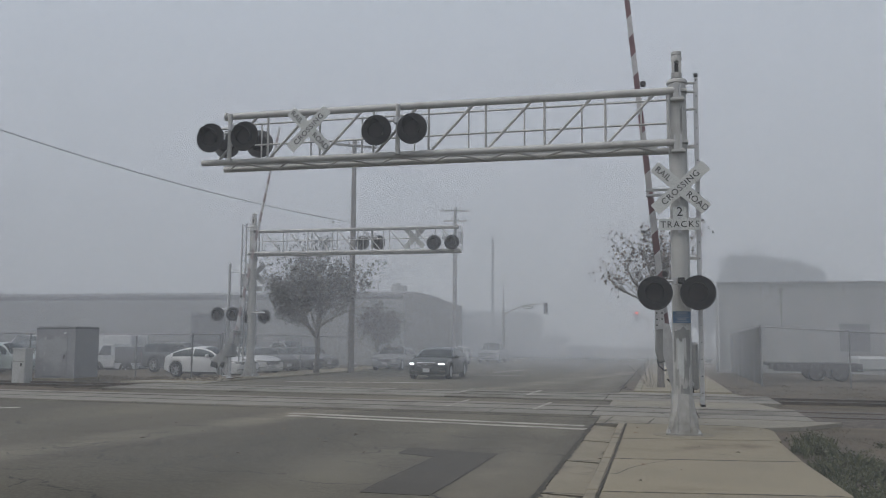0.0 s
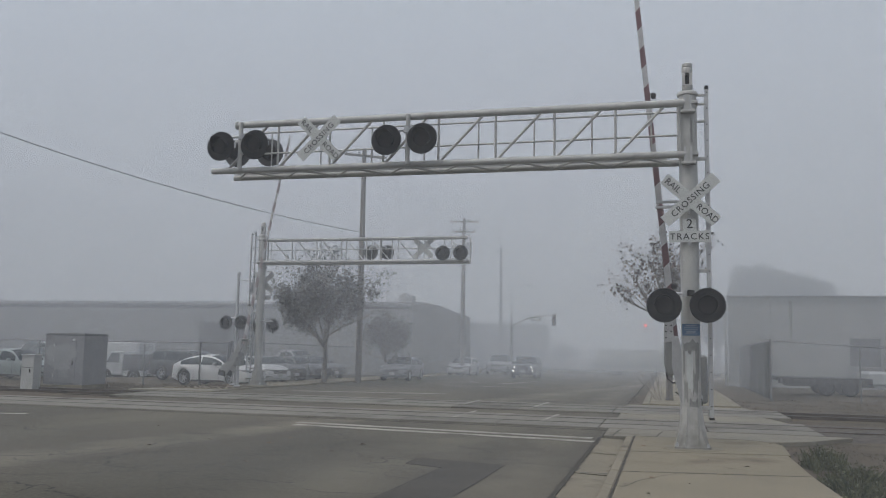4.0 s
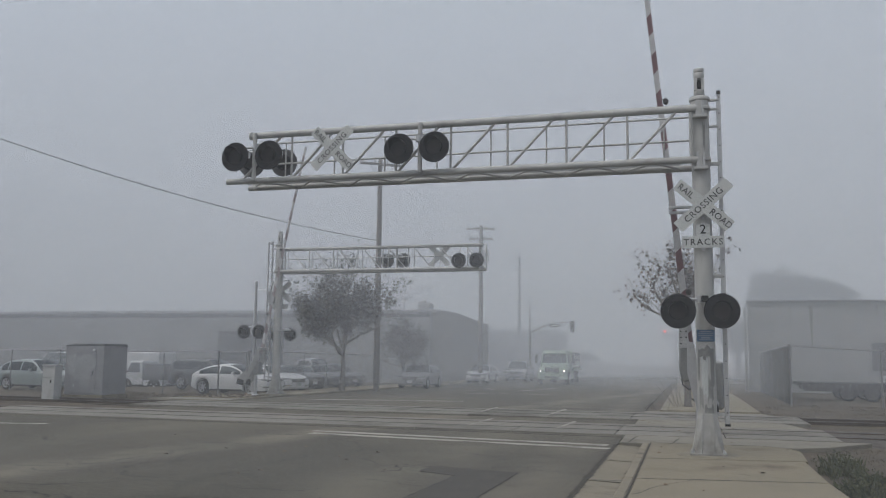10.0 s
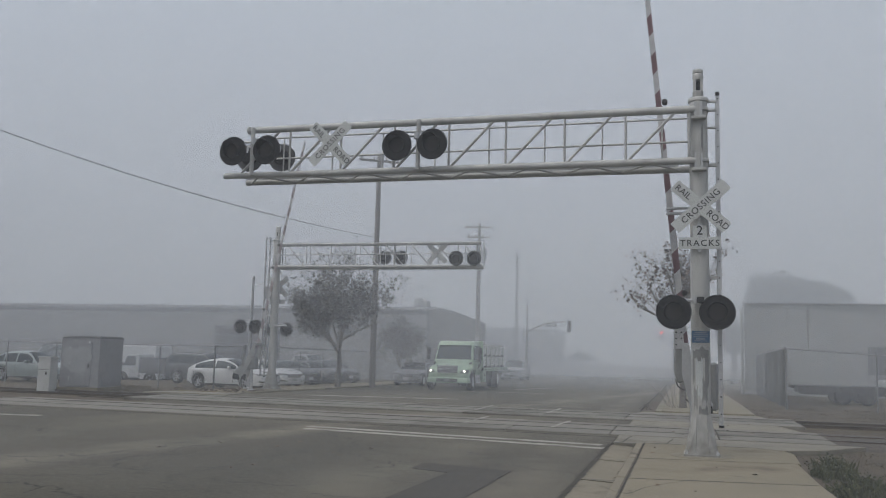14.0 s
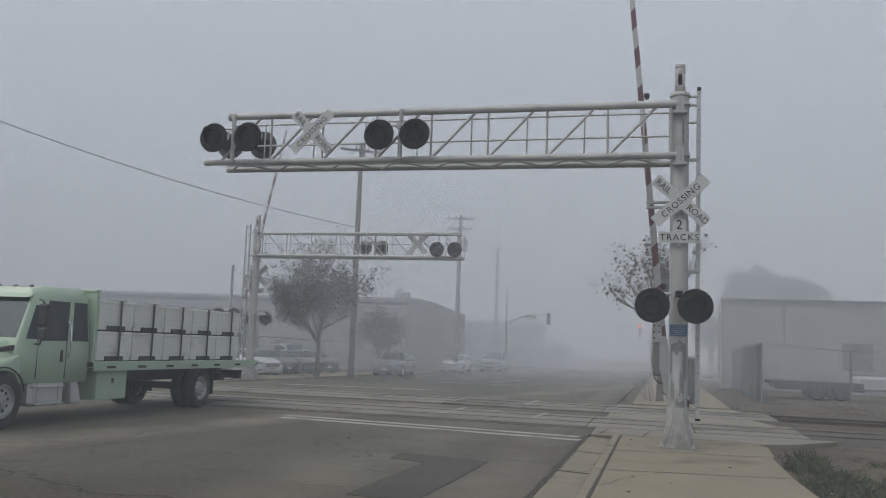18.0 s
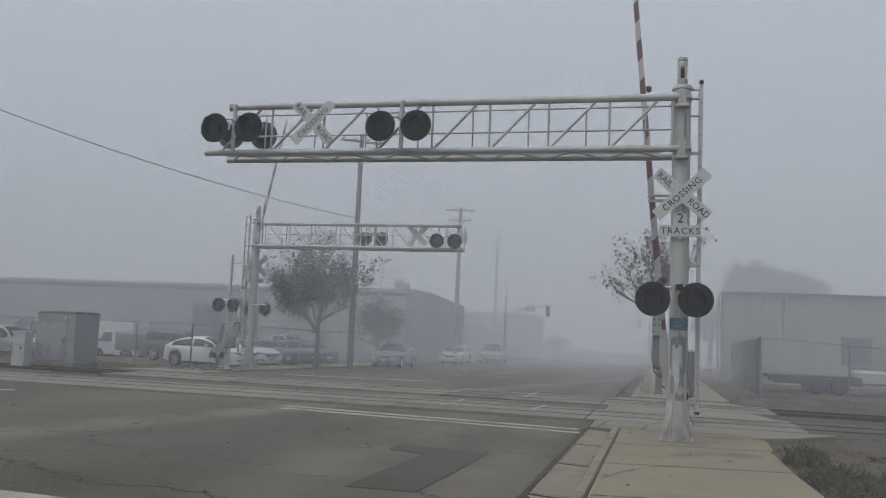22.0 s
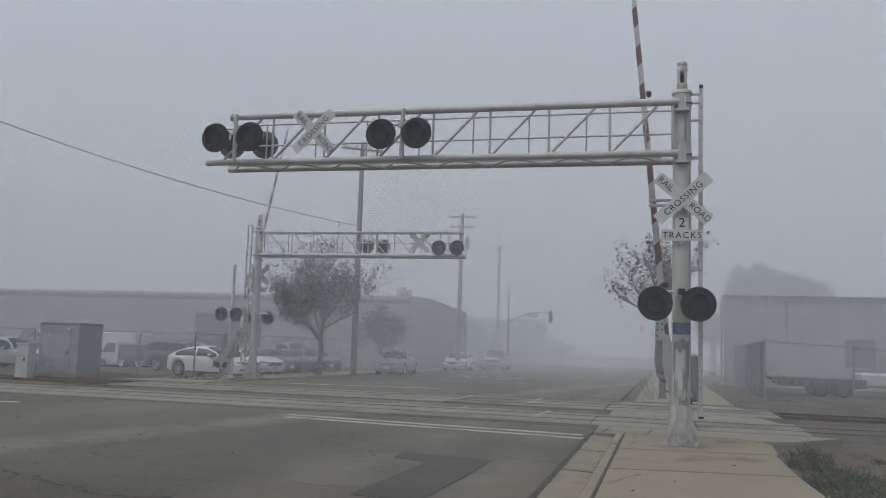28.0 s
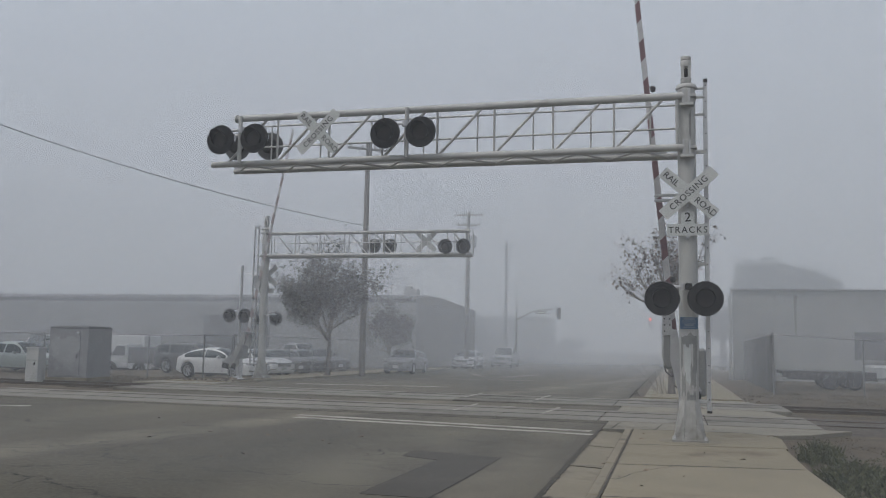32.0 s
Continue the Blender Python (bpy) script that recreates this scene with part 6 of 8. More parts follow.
        q.loft([[(sx * 0.75, 1.95, 0.35), (sx * 1.12, 1.95, 0.35), (sx * 1.12, 2.3, 0.35), (sx * 0.75, 2.3, 0.35)], [(sx * 0.8, 1.88, 1.02), (sx * 1.1, 1.88, 1.02), (sx * 1.1, 2.1, 1.02), (sx * 0.8, 2.1, 1.02)]])
        part("air_box", q, M_ALU, root, bevel=0.03)
        # tool box and mudflap
        q = Shape()
        q.box(sx * 0.92, 3.25, 0.78, 0.42, 1.05, 0.62)
        box = part("tool_box", q, M_MINT, root, bevel=0.015)
        q = Shape()
        q.box(sx * 1.14, 3.25, 0.86, 0.02, 0.06, 0.10)
        part("latch", q, M_TRIM, box)
        q = Shape()
        q.box(sx * 0.88, 7.55, 0.62, 0.56, 0.02, 0.62)
        part("mudflap", q, M_TRIM, root)
        # black lip of the front wheel arch
        q = Shape()
        q.path([(sx * 1.165, 0.60 * math.cos(u), 0.50 + 0.60 * math.sin(u)) for u in [math.pi * (0.08 + 0.84 * k / 12) for k in range(13)]], 0.016, 6)
        part("wheel_arch", q, M_TRIM, root)
    # chassis
    q = Shape()
    for sx in (-1, 1):
        q.box(sx * 0.43, 4.35, 0.82, 0.09, 9.7, 0.26)
    q.box(0, 6.9, 0.52, 1.5, 0.16, 0.16)
    q.box(0, 0.0, 0.52, 1.7, 0.14, 0.14)
    q.box(0, 8.7, 0.72, 1.6, 0.25, 0.20)
    part("chassis", q, M_TRIM, root)
    # bed
    q = Shape()
    q.box(0, 5.97, 1.20, 2.44, 7.05, 0.10)
    part("deck", q, M_TRIM, root)
    for sx in (-1, 1):
        q = Shape()
        q.box(sx * 1.23, 5.97, 1.17, 0.06, 7.05, 0.20)
        side = part("side_rail", q, M_MINT, root, bevel=0.01)
        for k in range(6):
            q = Shape()
            q.box(sx * 1.262, 3.0 + k * 1.13, 1.15, 0.012, 0.30, 0.05)
            part("stake_pocket", q, M_TRIM, side)
    q = Shape()
    q.loft([[(-1.24, 9.5, 1.26), (1.24, 9.5, 1.26), (1.24, 9.5, 1.08), (-1.24, 9.5, 1.08)], [(-1.24, 10.0, 1.24), (1.24, 10.0, 1.24), (1.24, 10.0, 1.20), (-1.24, 10.0, 1.20)]])
    part("tail_ramp", q, M_MINT, root, bevel=0.006)
    q = Shape()
    q.box(0, 9.45, 0.86, 1.9, 0.20, 0.22)
    part("tail_lift", q, M_TRIM, root, bevel=0.02)
    q = Shape()
    q.box(0, 2.50, 1.95, 2.36, 0.09, 1.45)
    q.box(0, 2.50, 2.70, 2.36, 0.12, 0.06)
    part("headboard", q, M_MINT, root, "mint-green headboard behind the cab", bevel=0.012)
    # bins: body with ribs, dark pallet feet
    b = Shape()
    b.box(0, 0, 0.32, 1.13, 1.18, 0.58, None, 1.02)
    b.box(0, 0, 0.605, 1.18, 1.22, 0.06)
    for k in range(3):
        b.box(0, 0, 0.20 + k * 0.13, 1.155, 1.205, 0.022)
    for kx in (-1, 1):
        for ky in (-1, 1):
            b.box(kx * 0.53, ky * 0.555, 0.35, 0.10, 0.10, 0.50)
    bin_me = b.mesh("bin", M_BIN, bevel=0.012)
    f = Shape()
    f.box(0, 0, 0.065, 1.20, 0.62, 0.11)
    f.box(0, 0, 0.065, 0.62, 1.23, 0.10)
    foot_me = f.mesh("bin_foot", M_STRAP, bevel=0.008)
    for tier in range(2):
        for k in range(5):
            for sx in (-0.605, 0.605):
                ob = part("bin", bin_me, M_BIN, root, "white plastic bin")
                ob.location = (sx, 3.16 + k * 1.245, 1.255 + tier * 0.635)
                ft = part("bin_foot", foot_me, M_STRAP, ob)
    for k in range(5):
        yy = 3.16 + k * 1.245 + 0.10
        q = Shape()
        q.box(0, yy, 2.545, 2.46, 0.055, 0.012)
        for sx in (-1, 1):
            q.box(sx * 1.225, yy, 1.85, 0.014, 0.055, 1.40)
        part("strap", q, M_STRAP, root, "dark webbing strap")
        q = Shape()
        for sx in (-1, 1):
            q.box(sx * 1.19, yy + 0.1, 2.545, 0.12, 0.14, 0.03)
        part("corner_guard", q, M_SIGN, root)
    for sx in (-1, 1):
        add_wheel(root, sx * 1.06, 0.0, 0.50, 0.29, 0)
        add_wheel(root, sx * 1.05, 6.9, 0.50, 0.29, 0)
        add_wheel(root, sx * 0.73, 6.9, 0.50, 0.27, 0)
    # the sprung body sits low on its axles
    for ob in root.children:
        if ob.name.split(".")[0] not in ("wheel", "bumper", "number_plate", "fuel_tank", "air_box", "chassis", "mudflap", "wheel_arch", "lower_vent"):
            ob.location.z -= 0.085
    return root


truck = flatbed_truck(pose(-12.5, 90, ROAD_Z))

# ---- utility poles and wires ----
M_POLE = surface("weathered_pole_wood", (0.085, 0.075, 0.065), (0.15, 0.135, 0.118), 0.9, scale=3, fine=26, bump=0.5, stretch=(1, 1, 0.08))
M_WIRE = plain("black_cable", (0.02, 0.02, 0.021), 0.6)
M_PORCELAIN = plain("insulator", (0.10, 0.085, 0.075), 0.3)


def utility_pole(x, y, height, arms, turn, transformer=False, r=0.17):
    root = thing("utility_pole", "tall weathered wooden utility pole with crossarms", "utility pole", pose(x, y, fall(y) - 0.1, 0, 0, 0), group="utility poles")
    s = Shape()
    s.lathe([(r, 0), (r * 0.9, height * 0.5), (r * 0.68, height), (r * 0.4, height + 0.03)], 14)
    part("pole_shaft", s, M_POLE, root)
    for z, ln in arms:
        s = Shape()
        s.box(0, -0.16, z, ln, 0.10, 0.12, Matrix.Rotation(radians(turn), 4, "Z"))
        arm = part("crossarm", s, M_POLE, root, bevel=0.01)
        for k in range(4):
            s = Shape()
            s.lathe([(0.03, 0.06), (0.05, 0.10), (0.035, 0.14), (0.05, 0.18), (0.02, 0.22)], 8, Matrix.Rotation(radians(turn), 4, "Z") @ pose((k - 1.5) * ln * 0.29, -0.16, z))
            part("insulator", s, M_PORCELAIN, arm)
        s = Shape()
        for k in (-1, 1):
            s.tube(Matrix.Rotation(radians(turn), 3, "Z") @ Vector((k * ln * 0.3, -0.16, z - 0.05)), Vector((0, -0.05, z - 0.65)), 0.015, n=6)
        part("arm_brace", s, M_GALV, root)
    if transformer:
        s = Shape()
        s.lathe([(0.02, height - 2.9), (0.26, height - 2.88), (0.28, height - 2.0), (0.2, height - 1.93), (0.03, height - 1.9)], 16, pose(0.42, -0.1, 0))
        part("transformer", s, M_GALV, root, "grey drum transformer")
    return root


utility_pole(-16.45, 28.2, 12.75, ((12.35, 2.4), (11.6, 2.4)), 35)
utility_pole(-15.9, 50.5, 12.4, ((12.1, 2.3), (11.3, 1.9), (9.9, 1.2)), 10, True, 0.19)
utility_pole(-17.4, 75.0, 13.0, ((12.6, 2.4), (11.4, 1.4)), 10)


def cable(pts, r, sag, label):
    s = Shape()
    for (a, b) in zip(pts, pts[1:]):
        a, b = Vector(a), Vector(b)
        q = []
        for i in range(15):
            u = i / 14
            p = a.lerp(b, u)
            p.z -= sag * 4 * u * (1 - u)
            q.append(p)
        s.path(q, r, 5)
    return single("overhead_wire", s, M_WIRE, label, "cable", group="overhead wires")


cable([(-31.1, 9.7, 11.85), (-16.45, 28.2, 7.95)], 0.018, 0.62, "black overhead cable running to a utility pole")
cable([(-16.45, 28.2, 7.75), (-15.9, 50.5, 7.4), (-17.4, 75.0, 7.2)], 0.008, 0.5, "thin black cable between utility poles")
for dx in (-0.9, -0.3, 0.3, 0.9):
    cable([(-16.45 + dx, 28.2 + dx * 0.7, 12.45), (-15.9 + dx, 50.5, 12.2), (-17.4 + dx, 75.0, 12.7)], 0.004, 0.4, "thin power line between utility poles")
for dx in (-0.9, 0.1, 0.9):
    cable([(-16.45 + dx, 28.2 + dx * 0.7, 12.45), (-19.0 + dx * 1.5, -8.0, 12.6)], 0.0016, 0.5, "thin power line over the tracks")
cable([(-15.9, 50.5, 9.8), (-25.0, 49.0, 5.2)], 0.008, 0.5, "thin service cable to a warehouse roof")
cable([(-15.9, 50.5, 9.6), (-25.5, 50.0, 5.2)], 0.008, 0.6, "thin service cable to a warehouse roof")

# ---- trees ----
M_BARK = surface("bark", (0.06, 0.052, 0.044), (0.12, 0.105, 0.09), 0.95, scale=4, fine=30, bump=0.7, stretch=(1, 1, 0.3))


def leaf_material(name, a, b):
    ma = bpy.data.materials.new(name)
    ma.use_nodes = True
    n, l = ma.node_tree.nodes, ma.node_tree.links
    bs = n["Principled BSDF"]
    ge, rp = n.new("ShaderNodeNewGeometry"), n.new("ShaderNodeValToRGB")
    rp.color_ramp.elements[0].color, rp.color_ramp.elements[1].color = (*a, 1), (*b, 1)
    l.new(ge.outputs["Random Per Island"], rp.inputs[0])
    l.new(rp.outputs[0], bs.inputs["Base Color"])
    bs.inputs["Roughness"].default_value = 0.6
    return ma


M_LEAF_DARK = leaf_material("dull_green_leaf", (0.012, 0.013, 0.009), (0.034, 0.033, 0.021))
M_LEAF_BROWN = leaf_material("brown_autumn_leaf", (0.022, 0.015, 0.012), (0.075, 0.042, 0.028))
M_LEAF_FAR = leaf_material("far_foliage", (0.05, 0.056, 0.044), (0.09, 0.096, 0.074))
M_GRASS = leaf_material("weed_leaf", (0.028, 0.036, 0.015), (0.082, 0.088, 0.042))


def leaf(shape, p, size, rng):
    d = Vector((rng.uniform(-1, 1), rng.uniform(-1, 1), rng.uniform(-1, 0.6))).normalized()
    a = d.orthogonal().normalized()
    a.rotate(Matrix.Rotation(rng.uniform(0, 6.28), 3, d))
    b = d.cross(a)
    w = size * rng.uniform(0.35, 0.6)
    n0 = b * size * 0.12
    shape.add([p, p + d * size * 0.35 + a * w + n0, p + d * size, p + d * size * 0.35 - a * w + n0], [(0, 1, 2), (0, 2, 3)])


def tree(name, label, m, seed, trunk_h, trunk_r, reach, levels, leaf_size, leaf_n, leaf_mat, core=None, lean=(0, 0), group="street trees", up=0.55, limbs=6, pull=(0, 0), loose=0.2):
    """A trunk, limbs that fork into twigs, and leaves that sit on the twigs, thickest about the core (x, z, width, height)."""
    rng = random.Random(seed)
    root = thing(name, label, "tree", m, group=group)
    wood, crown = Shape(), Shape()
    tips = []

    def grow(p, d, ln, r, level):
        pts, rs = [p], [r]
        n = 5
        for i in range(n):
            d = (d + Vector((rng.uniform(-0.26, 0.26), rng.uniform(-0.26, 0.26), rng.uniform(-0.10, 0.2)))).normalized()
            p = p + d * ln / n
            pts.append(p.copy())
            rs.append(max(0.004, r * (1 - 0.6 * (i + 1) / n)))
            if level < levels and i >= 1:
                for _ in range(1 if level else rng.choice((1, 1, 2))):
                    a = rng.uniform(0, 6.28)
                    side = Vector((math.cos(a) + pull[0], math.sin(a), up * rng.uniform(0.2, 1.4) + pull[1]))
                    grow(p, (d * 0.7 + side * 0.9).normalized(), ln * rng.uniform(0.42, 0.7), rs[-1] * 0.6, level + 1)
        wood.path(pts, rs, 7 if level < 1 else 4)
        if level >= levels - 1:
            tips.extend(pts[1:])

    top = Vector((lean[0], lean[1], trunk_h))
    tr = Shape()
    tr.path([Vector((0, 0, -0.15)), Vector((0, 0, 0.15)), top * 0.5 + Vector((0.05, 0, 0)), top], [trunk_r * 1.5, trunk_r * 1.1, trunk_r * 0.9, trunk_r * 0.75], 12)
    part("trunk", tr, M_BARK, root, smooth=60)
    for k in range(limbs):
        a = 6.28 * k / limbs + rng.uniform(-0.4, 0.4)
        grow(top - Vector((0, 0, 0.09 * k)), Vector((math.cos(a) * 0.85 + pull[0], math.sin(a) * 0.85, (0.9, 0.25, 0.6)[k % 3] + pull[1])).normalized(), reach * rng.uniform(0.75, 1.15), trunk_r * 0.5, 0)
    grow(top, Vector((0, 0, 1)), reach, trunk_r * 0.6, 0)
    part("limbs", wood, M_BARK, root, smooth=60)
    if core:
        cx, cz, cw, ch = core
        heavy = [math.exp(-((p.x - cx) / cw) ** 2 - ((p.z - cz) / ch) ** 2) + 0.10 for p in tips]
    else:
        heavy = [1.0] * len(tips)
    for p in rng.choices(tips, heavy, k=leaf_n):
        leaf(crown, p + Vector((rng.gauss(0, loose), rng.gauss(0, loose), rng.gauss(-0.05, loose))), leaf_size * rng.uniform(0.6, 1.3), rng)
    part("crown", crown, leaf_mat, root, smooth=0)
    return root


tree("street_tree", "half-bare street tree with dark sparse leaves across the street", pose(-17.45, 25.8, fall(25.8)), 4, 2.35, 0.13, 2.75, 3, 0.125, 13500, M_LEAF_DARK, core=(0.0, 3.0, 1.8, 1.15), pull=(-0.12, 0.18), loose=0.15, limbs=9)
tree("street_tree", "smaller street tree with dense dark leaves across the street", pose(-17.35, 35.6, fall(35.6)), 9, 1.5, 0.10, 1.55, 3, 0.15, 4200, M_LEAF_DARK, core=(0.0, 3.0, 1.2, 1.2), limbs=8)
tree("street_tree", "slender pavement tree with few reddish-brown leaves", pose(-0.36, 16.6, 0.0), 21, 3.3, 0.12, 1.75, 3, 0.11, 1250, M_LEAF_BROWN, core=(-0.4, 4.9, 2.0, 1.5), lean=(-0.08, 0), up=0.45, limbs=7, pull=(-0.22, 0.05), loose=0.12)
for x, y, h, wide, sd in ((8.3, 77, 11.9, 3.5, 31), (13.0, 78, 11.2, 3.0, 32), (10.7, 76, 11.3, 2.9, 33), (4.4, 76, 6.4, 1.5, 34), (-14.2, 104, 3.0, 2.5, 35)):
    root = thing("distant_tree", "large distant leafy tree dim in the fog" if h > 8 else "small distant tree dim in the fog", "tree", pose(x, y, fall(y)), group="distant trees")
    rng = random.Random(sd)
    s = Shape()
    s.path([(0, 0, -0.2), (0.1, 0, 2.0), (0, 0.1, h * 0.6)], [0.35, 0.28, 0.12], 10)
    part("trunk", s, M_BARK, root, smooth=60)
    s = Shape()
    for k in range(7):
        a = 6.28 * k / 7
        s.path([(0, 0, 2.2 + 0.25 * k), (math.cos(a) * wide * 0.4, math.sin(a) * wide * 0.4, h * 0.55), (math.cos(a) * wide * 0.7, math.sin(a) * wide * 0.7, h * 0.75)], [0.14, 0.09, 0.03], 6)
    part("limbs", s, M_BARK, root, smooth=60)
    s = Shape()
    for k in range(15):
        d = Vector((rng.gauss(0, 1), rng.gauss(0, 1), rng.gauss(0, 1))).normalized() * rng.uniform(0.3, 1.0)
        c = Vector((d.x * wide * 0.78, d.y * wide * 0.78, h * 0.73 + d.z * h * 0.21))
        for _ in range(900):
            v = Vector((rng.gauss(0, 1), rng.gauss(0, 1), rng.gauss(0, 1))).normalized() * rng.uniform(0.2, 0.95) ** 0.6
            leaf(s, c + v * min(1.5, 0.16 * h), 0.17 * rng.uniform(0.7, 1.3), rng)
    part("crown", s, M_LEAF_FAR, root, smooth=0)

# bare shoots beside the pavement tree, a fallen branch on the gutter
rng = random.Random(8)
s = Shape()
for k in range(14):
    p = Vector((-0.62 + rng.uniform(-0.25, 0.15), 16.4 + rng.uniform(-0.3, 0.3), 0.0))
    d = Vector((rng.uniform(-0.75, 0.05), rng.uniform(-0.2, 0.2), 1)).normalized()
    pts = [p]
    for i in range(5):
        d = (d + Vector((rng.uniform(-0.25, 0.12), rng.uniform(-0.12, 0.12), rng.uniform(-0.1, 0.1)))).normalized()
        p = p + d * rng.uniform(0.25, 0.5)
        pts.append(p.copy())
    s.path(pts, [0.007, 0.0065, 0.006, 0.005, 0.004, 0.003], 4)
single("bare_shoots", s, M_BARK, "thin bare shoots sprouting beside the pavement tree", "shrub", kind="stuff")
s = Shape()
for k in range(9):
    p = Vector((-1.75 + rng.uniform(-0.3, 0.3), 15.6 + rng.uniform(-0.4, 0.6), -0.06))
    d = Vector((rng.uniform(-1, 1), rng.uniform(-1, 1), rng.uniform(0.1, 0.7))).normalized()
    pts = [p]
    for i in range(4):
        d = (d + Vector((rng.uniform(-0.4, 0.4), rng.uniform(-0.4, 0.4), rng.uniform(-0.3, 0.15)))).normalized()
        p = p + d * rng.uniform(0.08, 0.16)
        p.z = max(p.z, -0.06)
        pts.append(p.copy())
    s.path(pts, [0.008, 0.007, 0.006, 0.004, 0.003], 4)
single("fallen_branch", s, M_BARK, "fallen dry branch lying in the gutter", "branch")

# ---- weeds beside the near pavement, leaf litter ----
def weeds(label, x0, x1, y0, y1, n, h, seed, lean=0.35, leaf_mat=None, wide=0.003, tufts=0, leafy=False):
    """Fine blades, singly or in tufts, thick in patches; the edge of the patch is uneven."""
    rng = random.Random(seed)
    s = Shape()
    spots = [(rng.uniform(x0, x1), rng.uniform(y0, y1), rng.uniform(0.5, 1.25)) for _ in range(tufts)]
    for _ in range(n):
        if spots:
            cx, cy, big = rng.choice(spots)
            x, y = rng.gauss(cx, 0.10 * big), rng.gauss(cy, 0.13 * big)
        else:
            x, y, big = rng.uniform(x0, x1), rng.uniform(y0, y1), 1.0
        if noise.noise((x * 0.9, y * 0.7, seed)) < -0.12 or x < x0 + 0.25 * noise.noise((y * 1.3, seed, 0.5)):
            continue
        hh = h * big * rng.uniform(0.35, 1.15) * (0.75 + 0.6 * noise.noise((x * 1.7, y * 1.1, 2.0 + seed)))
        a = rng.uniform(0, 6.28)
        dx, dy = math.cos(a) * lean * hh, math.sin(a) * lean * hh
        wx, wy = -math.sin(a) * wide, math.cos(a) * wide
        z = -0.13
        if leafy and rng.random() < 0.7:
            leaf(s, Vector((x + dx * 0.4, y + dy * 0.4, z + hh * rng.uniform(0.15, 1.0))), rng.uniform(0.018, 0.045), rng)
            continue
        s.add([(x - wx, y - wy, z), (x + wx, y + wy, z), (x + dx * 0.4 + wx, y + dy * 0.4 + wy, z + hh * 0.62), (x + dx, y + dy, z + hh * (1 - 0.3 * lean))], [(0, 1, 2), (0, 2, 3)])
    return single("weeds", s, leaf_mat or M_GRASS, label, "weeds", kind="stuff", smooth=0)


M_DRYGRASS = leaf_material("dry_grass", (0.042, 0.034, 0.018), (0.11, 0.09, 0.05))
weeds("dull green weeds along the pavement's edge", 1.58, 3.9, -7.6, -2.2, 46000, 0.26, 3, 0.5, tufts=300, leafy=True)
weeds("upright clump of dull green weed", 1.66, 2.15, -1.7, -0.7, 4500, 0.38, 4, 0.35, tufts=14, leafy=True)
weeds("low green weeds spreading over the dirt", 1.9, 5.5, -5.0, 1.0, 7000, 0.10, 9, 0.8, tufts=120, leafy=True)
weeds("low dry weeds beyond the pavement", 1.75, 6.5, -3.0, 3.5, 3500, 0.05, 5, 0.9, M_DRYGRASS)
weeds("low dry grass beside the far pavement", 1.95, 9.0, 13.6, 22.0, 5000, 0.08, 6, 0.8, M_DRYGRASS)
weeds("dry weeds on the verge across the street", -27.0, -17.3, 14.6, 19.5, 5000, 0.13, 7, 0.7, M_DRYGRASS)
M_LITTER = leaf_material("dead_leaf", (0.05, 0.035, 0.022), (0.16, 0.10, 0.055))
s = Shape()
rng = random.Random(12)
for x0, x1, y0, y1, z, cnt in ((-1.0, 1.5, -9.0, 2.0, 0.004, 9), (-1.7, 1.5, 2.4, 13.0, -0.03, 40), (-19.4, -17.3, 15.0, 19.5, 0.0, 260), (-19.2, -17.25, 19.5, 30.0, 0.0, 200), (-12.0, -2.0, -5.0, 12.0, ROAD_Z + 0.006, 30), (-1.3, -1.15, -6.0, 2.0, -0.07, 20), (-1.6, -1.0, 14.0, 24.0, -0.06, 60)):
    for _ in range(cnt):
        x, y, a, q = rng.uniform(x0, x1), rng.uniform(y0, y1), rng.uniform(0, 6.28), rng.uniform(0.025, 0.07)
        ca, sa = math.cos(a) * q, math.sin(a) * q
        s.add([(x - ca, y - sa, z), (x + sa * 0.6, y - ca * 0.6, z + 0.012), (x + ca, y + sa, z + 0.006), (x - sa * 0.6, y + ca * 0.6, z + 0.02)], [(0, 1, 2), (0, 2, 3)])
single("leaf_litter", s, M_LITTER, "scattered dead brown leaves on pavement and kerb", "leaves", kind="stuff", smooth=0)
# rubble near the far mast
s = Shape()
for _ in range(90):
    x, y, q = rng.uniform(-19.8, -17.4), rng.uniform(15.6, 18.3), rng.uniform(0.02, 0.08)
    s.box(x, y, q * 0.4 - 0.03, q * 2, q * 1.5, q, Matrix.Translation((x, y, 0)) @ Matrix.Rotation(rng.uniform(0, 3), 4, "Z") @ Matrix.Translation((-x, -y, 0)), 0.6)
single("rubble", s, M_DIRT, "small dark rubble and soil at the mast's foot", "rubble", kind="stuff", smooth=0)

# ---- buildings ----
M_WALL_GREY = surface("grey_painted_block", (0.17, 0.175, 0.17), (0.23, 0.235, 0.23), 0.85, scale=0.25, fine=12, bump=0.12, stain=(0.13, 0.13, 0.125), stain_scale=0.2, stretch=(1, 1, 0.5))
M_WALL_TAN = surface("tan_stucco", (0.15, 0.145, 0.13), (0.20, 0.195, 0.175), 0.9, scale=0.3, fine=14, bump=0.15)
M_WALL_WHITE = surface("stained_white_wall", (0.175, 0.18, 0.172), (0.235, 0.24, 0.228), 0.85, scale=0.3, fine=14, bump=0.1, stain=(0.23, 0.225, 0.21), stain_scale=0.5, stain_at=(0.5, 0.75), stretch=(1.6, 1, 0.14))
M_ROOF = surface("dull_roof", (0.10, 0.10, 0.10), (0.15, 0.15, 0.15), 0.8, scale=0.5, fine=10, bump=0.1)
